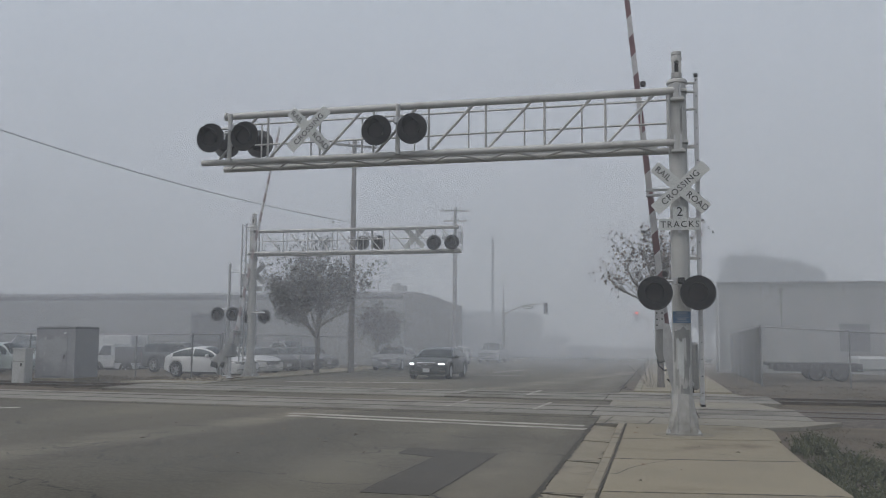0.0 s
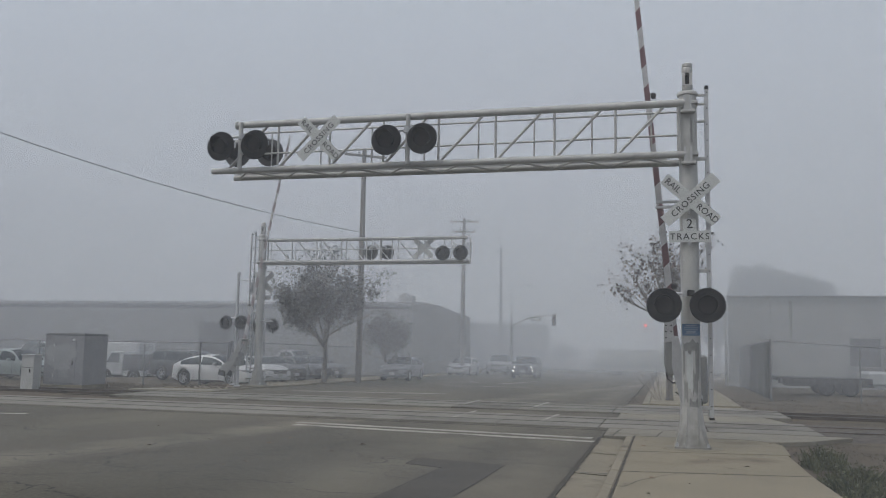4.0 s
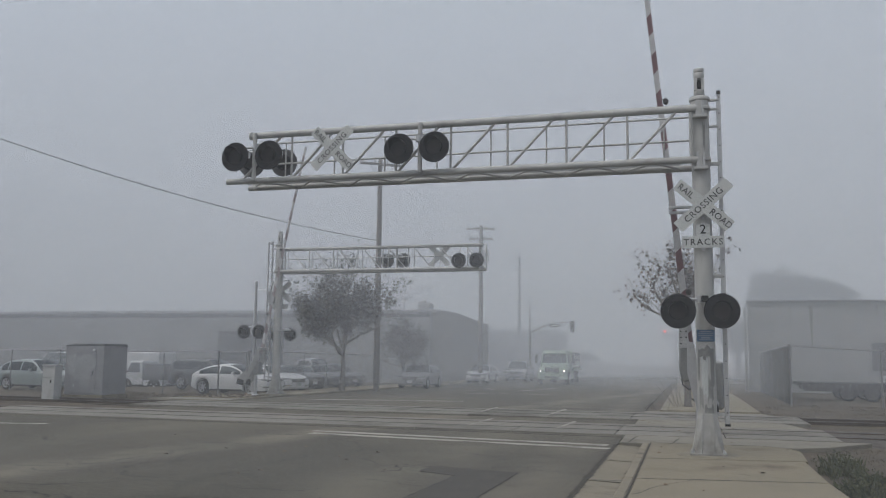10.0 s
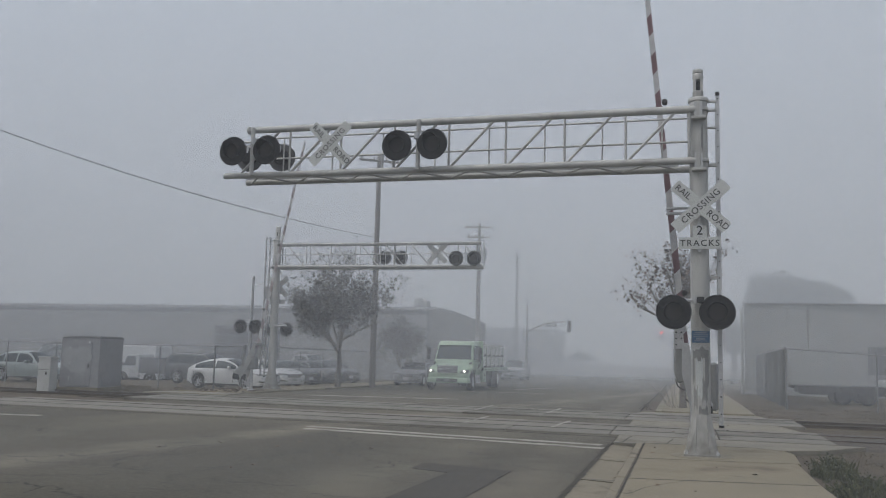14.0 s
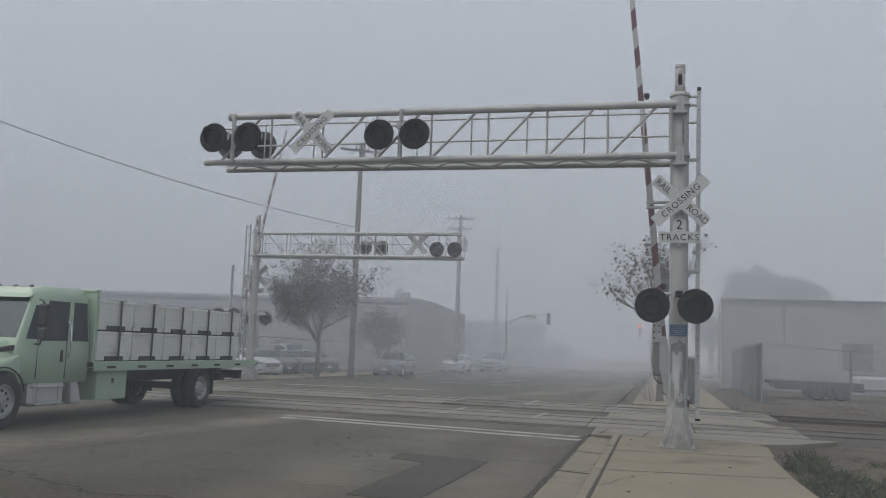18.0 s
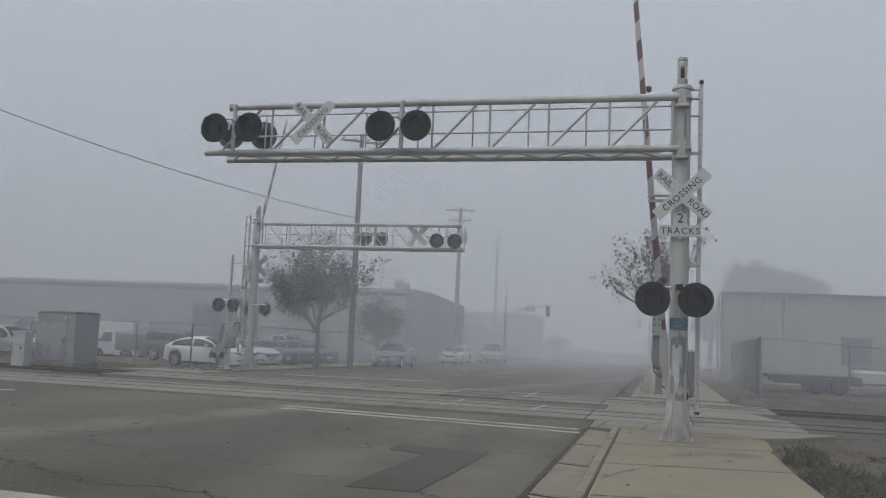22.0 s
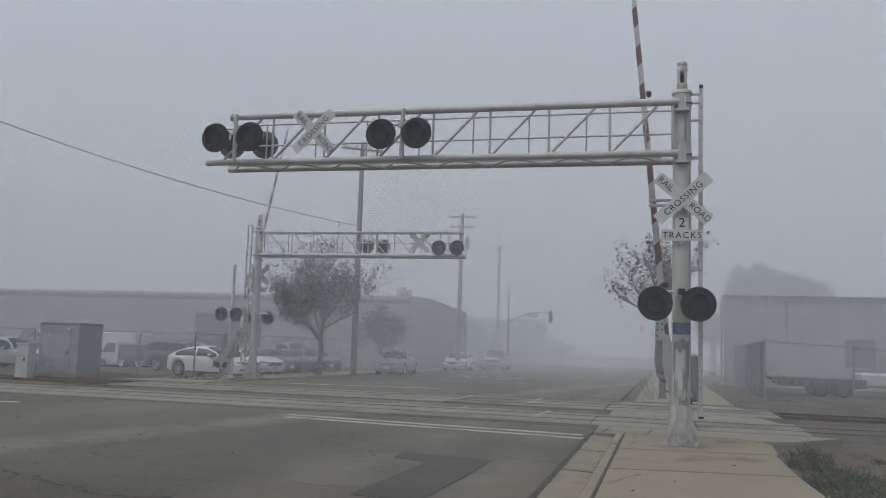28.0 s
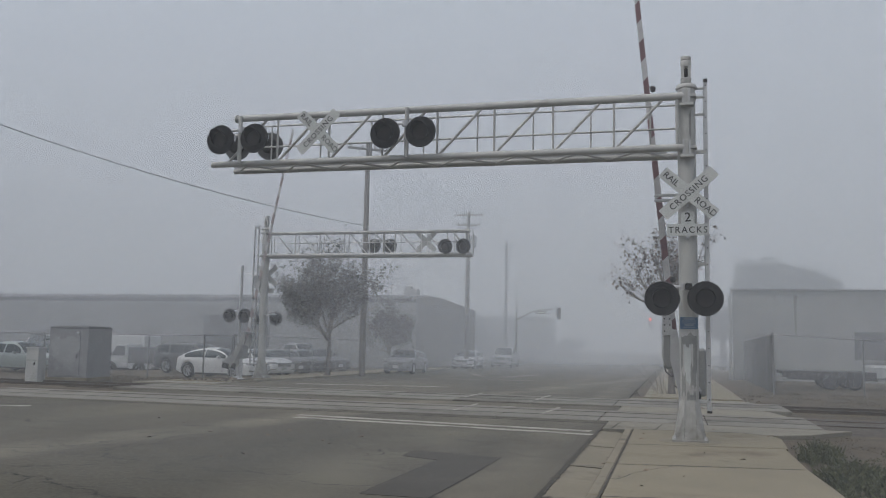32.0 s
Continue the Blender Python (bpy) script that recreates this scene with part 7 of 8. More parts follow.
M_DARKMETAL = surface("dark_sheet_metal", (0.05, 0.052, 0.055), (0.085, 0.088, 0.09), 0.6, scale=1.0, fine=20, bump=0.1)
M_STREAK = surface("rain_streak", (0.12, 0.117, 0.107), (0.17, 0.165, 0.155), 0.85, scale=2, fine=20, bump=0.05)

# long warehouse across the street, its flank along the far street
root = thing("warehouse", "long grey warehouse with a low arched roof, dim in fog", "building")
y0, y1, x0, x1, h = 47.0, 67.6, -95.0, -19.0, 5.05
zg = fall(47) - 0.1
s = Shape()
s.box((x0 + x1) / 2, y0 + 0.15, (h + zg) / 2, x1 - x0, 0.3, h - zg)
part("front_wall", s, M_WALL_GREY, root)
s = Shape()
s.box(x0 + 0.15, (y0 + y1) / 2, (h + zg) / 2, 0.3, y1 - y0 - 0.62, h - zg)
part("end_wall", s, M_WALL_GREY, root)
s = Shape()
prof = [(y0 + 0.31, zg), (y0 + 0.31, 5.0), (y0 + 3.5, 5.38), (y0 + 8.5, 5.36), (y0 + 13.5, 5.12), (y1 - 0.31, 4.86), (y1 - 0.31, zg)]
s.add([(x1 - 0.3, y, z) for y, z in prof] + [(x1, y, z) for y, z in prof], [tuple(range(7)), tuple(range(13, 6, -1))] + [(i, i + 7, (i + 1) % 7 + 7, (i + 1) % 7) for i in range(7)])
part("gable_wall", s, M_WALL_TAN, root, "tan stucco gable wall with an arched top")
s = Shape()
s.loft([[(x, y0 - 0.15, 5.06), (x, y0 + 3.5, 5.43), (x, y0 + 8.5, 5.41), (x, y0 + 13.5, 5.17), (x, y1 + 0.7, 4.86), (x, y1 + 0.7, 4.74), (x, y0 - 0.15, 4.96)] for x in (x0 - 0.2, x1 - 0.31)])
part("roof", s, M_ROOF, root)
s = Shape()
s.box((x0 + x1) / 2, y0 - 0.03, 4.80, x1 - x0, 0.05, 0.28)
part("fascia", s, M_DARKMETAL, root)
s = Shape()
s.box(-20.6, 51.0, 5.68, 1.1, 1.0, 0.5)
s.box(-20.85, 51.0, 6.02, 0.5, 0.6, 0.25)
part("roof_unit", s, M_GALV, root, "rooftop ventilation unit")
s = Shape()
s.tube((-21.9, 49.5, 5.2), (-21.9, 49.5, 6.1), 0.06, n=8)
s.box(-21.9, 49.5, 6.12, 0.28, 0.2, 0.14)
part("vent_pipe", s, M_GALV, root)
s = Shape()
s.box(x1 + 0.02, 55, 3.4, 0.05, 0.5, 0.5)
part("wall_lamp", s, M_DARKMETAL, root)

root = thing("low_building", "low flat-roofed tan building farther down the street", "building")
s = Shape()
s.box(-32.1, 107.5, 1.85, 29.5, 14, 6.9)
part("walls", s, M_WALL_TAN, root)
s = Shape()
s.box(-32.1, 107.5, 5.35, 29.8, 14.3, 0.22)
part("parapet", s, M_ROOF, root)

# pale building beside the near side of the tracks
root = thing("pale_warehouse", "pale stained warehouse wall behind a fence, dim in fog", "building")
yb, xb, hb, zb0 = 42.0, 3.35, 5.35, fall(42) - 0.12
s = Shape()
s.box(xb + 24, yb + 0.15, (hb + zb0) / 2, 48, 0.3, hb - zb0)
wall = part("front_wall", s, M_WALL_WHITE, root, "pale wall with dark rain streaks")
for x, z0, w in ((5.9, 3.6, 0.07), (7.1, 2.2, 0.12), (7.45, 4.4, 0.06), (10.8, 4.2, 0.08), (13.5, 3.2, 0.10), (6.5, 4.3, 0.05), (9.2, 4.6, 0.05)):
    s = Shape()
    s.prism([(x - w, hb - 0.3), (x + w, hb - 0.3), (x + w * 0.5, (z0 + hb) / 2), (x + w * 0.25, z0), (x - w * 0.25, z0 + 0.2), (x - w * 0.6, (z0 + hb) / 2)], yb - 0.004, yb + 0.02)
    part("rain_streak", s, M_STREAK, wall, smooth=0)
s = Shape()
s.slab([(xb + 0.005, yb + 0.31), (xb + 0.305, yb + 0.31), (xb + 1.9, yb + 14.2), (xb + 1.6, yb + 14.2)], zb0, hb)
part("side_wall", s, M_WALL_WHITE, root)
s = Shape()
s.slab([(xb - 0.12, yb - 0.2), (xb + 48.2, yb - 0.2), (xb + 48.2, yb + 14.2), (xb + 1.5, yb + 14.2)], hb, hb + 0.06)
part("roof", s, M_ROOF, root)
s = Shape()
s.box(xb + 24, yb - 0.05, hb - 0.16, 48.2, 0.08, 0.12)
part("gutter", s, M_WALL_WHITE, root)
s = Shape()
s.box(11.3, yb - 0.02, 1.95, 1.75, 0.06, 1.7)
win = part("window", s, M_DARKMETAL, root, "dull shuttered window")
s = Shape()
for k in (-1, 1):
    s.box(11.3 + k * 0.92, yb - 0.03, 1.95, 0.1, 0.1, 1.9)
s.box(11.3, yb - 0.03, 2.85, 1.94, 0.1, 0.1)
s.box(11.3, yb - 0.05, 1.05, 2.0, 0.16, 0.1)
part("window_frame", s, M_WALL_WHITE, win)
for x in (3.0,):
    s = Shape()
    s.box(x + 0.18, yb - 0.4, (hb + zb0) / 2 - 0.18, 0.17, 0.17, hb - zb0 - 0.36)
    single("corner_post", s, M_WALL_WHITE, "pale square post at the warehouse corner", "post")

# ---- fences ----
# Galvanised grey, lightened so haze is part of the wire's colour.
M_FENCE = surface("haze_toned_galvanised_wire", (0.13, 0.134, 0.134), (0.19, 0.195, 0.195), 0.6, metal=0.3, scale=4, fine=30, bump=0.05)
M_SLAT = surface("dark_privacy_slat", (0.024, 0.027, 0.026), (0.048, 0.052, 0.050), 0.7, scale=2, fine=20, bump=0.1, rand=0.15)


def chain_fence(label, pts, h, step=2.9, mesh=0.16, slats=False, barbs=True, rail=True, drop=0.0):
    root = thing("chain_link_fence", label, "fence", group="chain-link fences")
    wires = Shape()
    for (xa, ya), (xb2, yb2) in zip(pts, pts[1:]):
        L = math.hypot(xb2 - xa, yb2 - ya)
        n = max(1, round(L / step))
        ux, uy = (xb2 - xa) / L, (yb2 - ya) / L

        def g(t):
            return fall(ya + uy * t) - 0.12 - drop * t

        for i in range(n + 1):
            t = L * i / n
            x, y = xa + ux * t, ya + uy * t
            s = Shape()
            s.tube((x, y, g(t)), (x, y, g(t) + h + 0.05), 0.036 if i in (0, n) else 0.028, n=8)
            if barbs:
                s.tube((x, y, g(t) + h), (x - uy * 0.22, y + ux * 0.22, g(t) + h + 0.28), 0.015, n=6)
            part("fence_post", s, M_FENCE, root)
            if i < n and rail:
                x2, y2 = xa + ux * L * (i + 1) / n, ya + uy * L * (i + 1) / n
                s = Shape()
                s.tube((x, y, g(t) + h), (x2, y2, g(L * (i + 1) / n) + h), 0.021, n=6)
                part("top_rail", s, M_FENCE, root)
        k = -h
        while k < L:
            for sgn in (1, -1):
                t0, t1 = (k, k + h)
                z0, z1 = (0.05, h) if sgn > 0 else (h, 0.05)
                a, b = max(t0, 0), min(t1, L)
                if b - a < 0.02:
                    continue
                za, zb2 = z0 + (z1 - z0) * (a - t0) / h, z0 + (z1 - z0) * (b - t0) / h
                wires.tube((xa + ux * a, ya + uy * a, g(a) + za), (xa + ux * b, ya + uy * b, g(b) + zb2), 0.0024, n=3, caps=False)
            k += mesh
        if slats:
            t = 0.06
            while t < L:
                s = Shape()
                x, y = xa + ux * t, ya + uy * t
                s.box(x, y, g(t) + h / 2, 0.02 + abs(ux) * 0.05, 0.02 + abs(uy) * 0.09, h - 0.12)
                part("slat", s, M_SLAT, root)
                t += 0.155
        if barbs:
            for q in (0.1, 0.2, 0.28):
                wires.tube((xa - uy * q * 0.8, ya + ux * q * 0.8, g(0) + h + q), (xb2 - uy * q * 0.8, yb2 + ux * q * 0.8, g(L) + h + q), 0.004, n=3, caps=False)
    tagged(part("wire_mesh", wires, M_FENCE, root, "diamond wire mesh", smooth=0), kind="stuff")
    return root


chain_fence("tall chain-link fence on the dirt beside the tracks", [(3.62, 21.3), (17.0, 21.3)], 2.42, step=3.35, mesh=0.40, barbs=False, drop=0.055)
chain_fence("slatted chain-link fence running beside the far pavement", [(3.66, 21.6), (3.95, 41.0)], 2.45, slats=True, step=3.2)
chain_fence("chain-link fence along the car park's edge", [(-46.0, 19.2), (-20.6, 18.9), (-19.6, 19.6)], 1.95, barbs=False)
chain_fence("chain-link fence beside the pavement across the street", [(-19.6, 19.8), (-19.45, 46.5)], 2.0, barbs=False)

# ---- signal bungalow and small case by the tracks ----
M_BUNGALOW = surface("aluminium_bungalow", (0.17, 0.175, 0.18), (0.24, 0.245, 0.25), 0.5, metal=0.2, scale=0.8, fine=14, bump=0.06, stain=(0.13, 0.133, 0.137), stain_scale=0.9, stain_at=(0.5, 0.8))
M_CASEPALE = surface("cabinet_overpaint", (0.20, 0.207, 0.21), (0.255, 0.262, 0.266), 0.6, scale=2, fine=20, bump=0.05)
root = thing("signal_cabinet", "grey metal railway signal cabinet with pale overpainted patches", "signal cabinet", pose(-23.75, 14.6, -0.1, 0, 0, 7))
s = Shape()
s.box(0, 0, 0.05, 1.75, 1.95, 0.2)
part("plinth", s, M_FOOT, root, bevel=0.01)
s = Shape()
s.box(0, 0, 1.12, 1.66, 1.85, 1.94)
part("housing", s, M_BUNGALOW, root, bevel=0.015)
s = Shape()
s.box(0, 0, 2.115, 1.71, 1.90, 0.05)
s.box(0, 0, 2.16, 1.6, 1.8, 0.05)
part("lid", s, M_DARKMETAL, root, bevel=0.012)
s = Shape()
s.box(0.05, -0.94, 1.08, 0.9, 0.03, 1.72)
door = part("door", s, M_BUNGALOW, root, bevel=0.006)
s = Shape()
s.box(0.40, -0.97, 1.0, 0.05, 0.05, 0.16)
part("handle", s, M_DARKMETAL, door)
for z in (0.5, 1.1, 1.7):
    s = Shape()
    s.tube((-0.41, -0.96, z - 0.06), (-0.41, -0.96, z + 0.06), 0.015, n=6)
    part("hinge", s, M_GALV, door)
s = Shape()
for cx, cz, rx, rz, ph in ((-0.30, 1.30, 0.42, 0.42, 0.3), (0.20, 1.42, 0.30, 0.34, 1.7), (-0.05, 0.95, 0.34, 0.22, 2.9)):
    blob = []
    for k in range(22):
        a = 6.283 * k / 22
        q = (1 + 0.10 * math.sin(3 * a + ph) + 0.08 * math.sin(7 * a + 2 * ph)) / max(abs(math.cos(a)), abs(math.sin(a))) ** 0.6
        blob.append((cx + rx * q * math.cos(a), cz + rz * q * math.sin(a)))
    film = Shape()
    film.prism(blob, -0.962 - 0.002 * ph / 3, -0.93)
    part("overpaint_film", film, M_CASEPALE, root, "pale patch of overpaint", smooth=0)
for k in range(5):
    film = Shape()
    film.prism([(-0.14 + k * 0.075, 0.82), (-0.10 + k * 0.075, 0.82), (-0.105 + k * 0.075, 0.40 + 0.05 * (k % 3)), (-0.135 + k * 0.075, 0.42 + 0.05 * (k % 3))], -0.961, -0.93)
    part("paint_run", film, M_CASEPALE, root, "pale run of paint", smooth=0)
s = Shape()
s.lathe([(0.045, 0), (0.04, 0.05), (0.01, 0.06)], 10, pose(0.42, -0.96, 1.93, 90, 0, 0))
part("lamp", s, M_SIGN, root, "small white lamp")
root = thing("junction_case", "narrow white metal equipment case beside the signal cabinet", "equipment case", pose(-24.35, 12.75, -0.12))
s = Shape()
s.box(0, 0, 0.66, 0.56, 0.45, 1.30)
part("housing", s, M_WHITE, root, bevel=0.012)
s = Shape()
s.box(0, 0, 1.33, 0.62, 0.51, 0.05)
part("lid", s, M_WHITE, root, bevel=0.008)
s = Shape()
s.box(0.12, -0.235, 0.72, 0.05, 0.03, 0.12)
part("handle", s, M_BLACK, root)
s = Shape()
s.box(0, -0.228, 0.85, 0.48, 0.01, 0.012)
part("seam", s, M_BLACK, root)
# dark container in the yard
root = thing("shipping_container", "dark shipping container in the yard across the tracks", "container", pose(-28.3, 36.5, fall(36) - 0.12))
s = Shape()
s.box(0, 0, 1.75, 3.6, 2.4, 3.5)
part("shell", s, M_DARKMETAL, root, bevel=0.02)
s = Shape()
s.box(0, -1.24, 0.9, 3.2, 0.06, 1.7)
part("loading_door", s, M_TRIM, root)

# ---- traffic signal, street lamp ----
M_SIGNALPOLE = surface("signal_pole_steel", (0.16, 0.165, 0.165), (0.22, 0.225, 0.225), 0.5, metal=0.3, scale=3, fine=20, bump=0.05)
M_REDLIGHT = plain("red_light", (1.0, 0.05, 0.04), 0.3, glow=8.0)


def signal_head(root, x, y, z, red=False):
    s = Shape()
    s.box(x, y, z, 0.36, 0.22, 1.08)
    head = part("signal_head", s, M_BLACK, root, "black three-light traffic signal head", bevel=0.03)
    for k in range(3):
        zz = z + 0.34 - 0.34 * k
        s = Shape()
        s.lathe([(0.13, 0), (0.12, 0.02), (0.02, 0.05)], 14, pose(x, y - 0.11, zz, 90, 0, 0))
        part("lens", s, M_REDLIGHT if red and k == 0 else M_LENS, head)
        s = Shape()
        s.lathe([(0.15, 0), (0.15, 0.2), (0.14, 0.2), (0.14, 0)], 14, pose(x, y - 0.11, zz, 90, 0, 0), close=False)
        part("visor", s, M_BLACK, head)


root = thing("traffic_signal", "grey traffic signal mast with a curved arm over the street", "traffic signal", group="traffic signals")
zb = fall(66) - 0.1
s = Shape()
s.lathe([(0.22, zb), (0.22, zb + 0.1), (0.13, zb + 0.12), (0.10, 4.2)], 12, pose(-14.7, 66, 0))
part("mast_tube", s, M_SIGNALPOLE, root)
s = Shape()
s.path([(-14.7, 66, 4.0), (-14.1, 66, 4.35), (-13.2, 66, 4.75), (-12.2, 66, 5.0), (-10.5, 66, 5.05)], [0.09, 0.085, 0.075, 0.065, 0.05], 8)
part("mast_arm", s, M_SIGNALPOLE, root)
s = Shape()
s.box(-12.35, 65.9, 4.72, 0.95, 0.04, 0.30)
sign = part("street_sign", s, M_DARKMETAL, root, "dim street name sign")
s = Shape()
s.box(-12.35, 65.87, 4.72, 0.7, 0.01, 0.10)
part("print_bar", s, M_SIGN, sign)
signal_head(root, -10.66, 65.8, 4.62)
s = Shape()
s.path([(-14.7, 66, 4.2), (-14.7, 66, 7.6), (-14.4, 66, 7.85), (-13.3, 66, 7.9)], [0.07, 0.05, 0.04, 0.035], 8)
s.box(-13.1, 66, 7.87, 0.6, 0.2, 0.1)
part("street_lamp_arm", s, M_SIGNALPOLE, root)
root = thing("traffic_signal", "distant traffic signal with a glowing red light", "traffic signal", group="traffic signals")
s = Shape()
s.lathe([(0.12, fall(70) - 0.1), (0.08, 4.0)], 10, pose(-1.4, 70.2, 0))
s.tube((-1.4, 70.2, 3.9), (-2.4, 70.1, 3.95), 0.04, n=6)
part("mast_tube", s, M_SIGNALPOLE, root)
signal_head(root, -2.4, 70.0, 3.98, red=True)

# ---- parked vehicles ----
car(pose(-16.15, 34.0, ROAD_Z + fall(34.0), 0, 0, 1), "grey saloon car parked at the kerb", M_CARGREY, COMPACT, group="parked cars", spokes=7)
car(pose(-16.2, 51.0, ROAD_Z + fall(51.0), 0, 0, 0), "white compact saloon car parked at the kerb", M_CARWHITE, COMPACT, group="parked cars", spokes=7)


def pickup(m, label, body):
    """A pickup: car front and cab, open bed."""
    spec = dict(SUV, name="pickup_truck", wheelbase=3.3, front=0.95, rear=1.2, half=0.95, belt=1.08, roof=1.75, cabin=(0.5, 1.1, 2.05, 2.3), windows=((0.02, 0.98),), deck=1.10, rails=False, fog_lit=False, bars=3)
    root = car(m, label, body, spec, "pickup truck", group="parked cars", spokes=6)
    s = Shape()
    s.box(0, 3.35, 1.105, 1.6, 1.9, 0.03)
    part("bed_floor", s, M_TRIM, root)
    for sx in (-1, 1):
        s = Shape()
        s.box(sx * 0.86, 3.38, 1.15, 0.10, 2.05, 0.12)
        part("bed_side", s, body, root, bevel=0.02)
    return root


pickup(pose(-14.9, 60.0, ROAD_Z + fall(60.0)), "silver pickup truck parked down the street", M_CARSILVER)
car(pose(-19.35, 20.6, fall(20) - 0.12, 0, 0, 82), "white hatchback parked behind the chain-link fence", M_CARWHITE, CROSSOVER, group="parked cars", spokes=7)
car(pose(-17.6 - 2.2, 24.3, fall(24) - 0.12, 0, 0, 65), "white saloon car parked in the yard", M_CARWHITE, dict(COMPACT, roof=1.35), group="parked cars", spokes=7)
car(pose(-20.3, 27.6, fall(27) - 0.12, 0, 0, 60), "dark grey saloon car parked in the yard", M_CARDARK, dict(COMPACT, roof=1.35), group="parked cars", spokes=7)
car(pose(-20.2, 31.0, fall(31) - 0.12, 0, 0, 60), "dark saloon car parked in the yard", M_CARDARK, dict(COMPACT, roof=1.35), group="parked cars", spokes=7)
car(pose(-20.6, 34.4, fall(34) - 0.12, 0, 0, 55), "dark saloon car parked deep in the yard", M_CARDARK, COMPACT, group="parked cars", spokes=7)
car(pose(-23.6, 25.6, fall(25) - 0.12, 0, 0, 80), "dark SUV parked behind the white hatchback", M_CARDARK, dict(SUV, fog_lit=False), group="parked cars", spokes=6)
pickup(pose(-22.9, 37.0, fall(37) - 0.12, 0, 0, 70), "silver pickup truck parked in the yard", M_CARSILVER)
car(pose(-30.4, 20.8, fall(20) - 0.12, 0, 0, 84), "sage-grey saloon car parked by the fence", M_CARSAGE, dict(COMPACT, roof=1.5), group="parked cars", spokes=6)
car(pose(-33.0, 24.0, fall(24) - 0.12, 0, 0, 20), "sage-grey SUV parked in the yard", M_CARSAGE, dict(SUV, fog_lit=False), group="parked cars", spokes=6)
car(pose(-35.2, 25.6, fall(25) - 0.12, 0, 0, 10), "white van-like car parked in the yard", M_CARWHITE, dict(SUV, fog_lit=False, roof=1.9), group="parked cars", spokes=6)


def work_truck(m):
    """A small white cab-over work truck with a dark open box and a pale tank."""
    root = thing("work_truck", "white work truck with a dark box body parked in the yard", "truck", m, group="parked cars")
    s = Shape()
    prof = [(-0.95, 0.45), (-0.98, 0.95), (-0.70, 1.15), (-0.15, 1.22), (0.30, 1.95), (1.15, 1.98), (1.2, 0.45)]
    s.add([(x, y, z) for x in (-0.95, 0.95) for y, z in prof], [tuple(range(7)), tuple(range(13, 6, -1))] + [(i, i + 7, (i + 1) % 7 + 7, (i + 1) % 7) for i in range(7)])
    part("cab", s, M_CARWHITE, root, bevel=0.05)
    part("windscreen", quad_panel(((-0.9, -0.13, 1.24), (0.9, -0.13, 1.24), (0.86, 0.29, 1.92), (-0.86, 0.29, 1.92)), 0.03, 0.97, 0.05, 0.95), M_GLASS, root)
    for sx in (-1, 1):
        s = Shape()
        s.prism([(0.05, 1.25), (0.95, 1.25), (0.95, 1.85), (0.38, 1.85)], 0, 0.012, pose(sx * 0.956 - (0.012 if sx < 0 else 0) + (0.012 if sx > 0 else 0), 0, 0, 0, 0, 90))
        part("side_window", s, M_GLASS, root)
        s = Shape()
        s.box(sx * 1.08, 0.05, 1.35, 0.16, 0.08, 0.24)
        part("wing_mirror", s, M_TRIM, root)
        s = Shape()
        s.lathe([(0.10, 0), (0.09, 0.02), (0.02, 0.03)], 12, pose(sx * 0.7, -0.97, 0.85, 90, 0, 0))
        part("headlight", s, M_LAMPOFF, root)
        for yy in (0.0, 2.0):
            add_wheel(root, sx * 0.86, yy, 0.38, 0.25, 6)
            # flat dark disc in place of the shade inside an open arch
            s = Shape()
            s.lathe([(0.01, -0.05), (0.45, -0.05), (0.45, 0.012), (0.01, 0.008)], 22, pose(sx * 0.95, yy, 0.42, 0, 90 * sx, 0))
            part("wheel_arch", s, M_TRIM, root)
    s = Shape()
    s.box(0, -0.99, 0.72, 1.3, 0.05, 0.22)
    part("grille", s, M_TRIM, root)
    s = Shape()
    s.box(0, -1.02, 0.48, 1.9, 0.12, 0.16)
    part("bumper", s, M_GALV, root, bevel=0.02)
    s = Shape()
    s.box(0, 1.92, 1.27, 2.0, 1.36, 1.0)
    part("box_body", s, M_TRIM, root, "dark box body", bevel=0.02)
    s = Shape()
    s.box(0, 1.92, 0.58, 1.9, 1.36, 0.36)
    part("skirt", s, M_CARWHITE, root, bevel=0.02)
    s = Shape()
    s.box(0, 1.2, 0.42, 0.9, 2.8, 0.18)
    part("chassis", s, M_TRIM, root)
    return root


work_truck(pose(-35.4, 34.0, fall(34) - 0.12 - dip(-35.4, 34.0), 0, 0, -86))
work_truck_far = thing("box_truck", "pale box truck parked behind the work truck", "truck", pose(-39.0, 38.2, fall(38) - 0.12 - dip(-39, 38.2), 0, 0, -88), group="parked cars")
s = Shape()
s.box(0, 1.7, 1.65, 2.2, 3.2, 1.85)
part("box_body", s, M_CARWHITE, work_truck_far, bevel=0.06)
for k in range(4):
    s = Shape()
    s.box(0, 0.4 + k * 0.85, 1.65, 2.24, 0.04, 1.85)
    part("rib", s, M_GALV, work_truck_far)
s = Shape()
s.box(0, -0.75, 1.1, 1.9, 1.5, 1.5, None, 0.85)
part("cab", s, M_CARWHITE, work_truck_far, bevel=0.08)
for sx in (-1, 1):
    for yy in (-0.6, 2.6):
        add_wheel(work_truck_far, sx * 0.92, yy, 0.42, 0.26, 6)

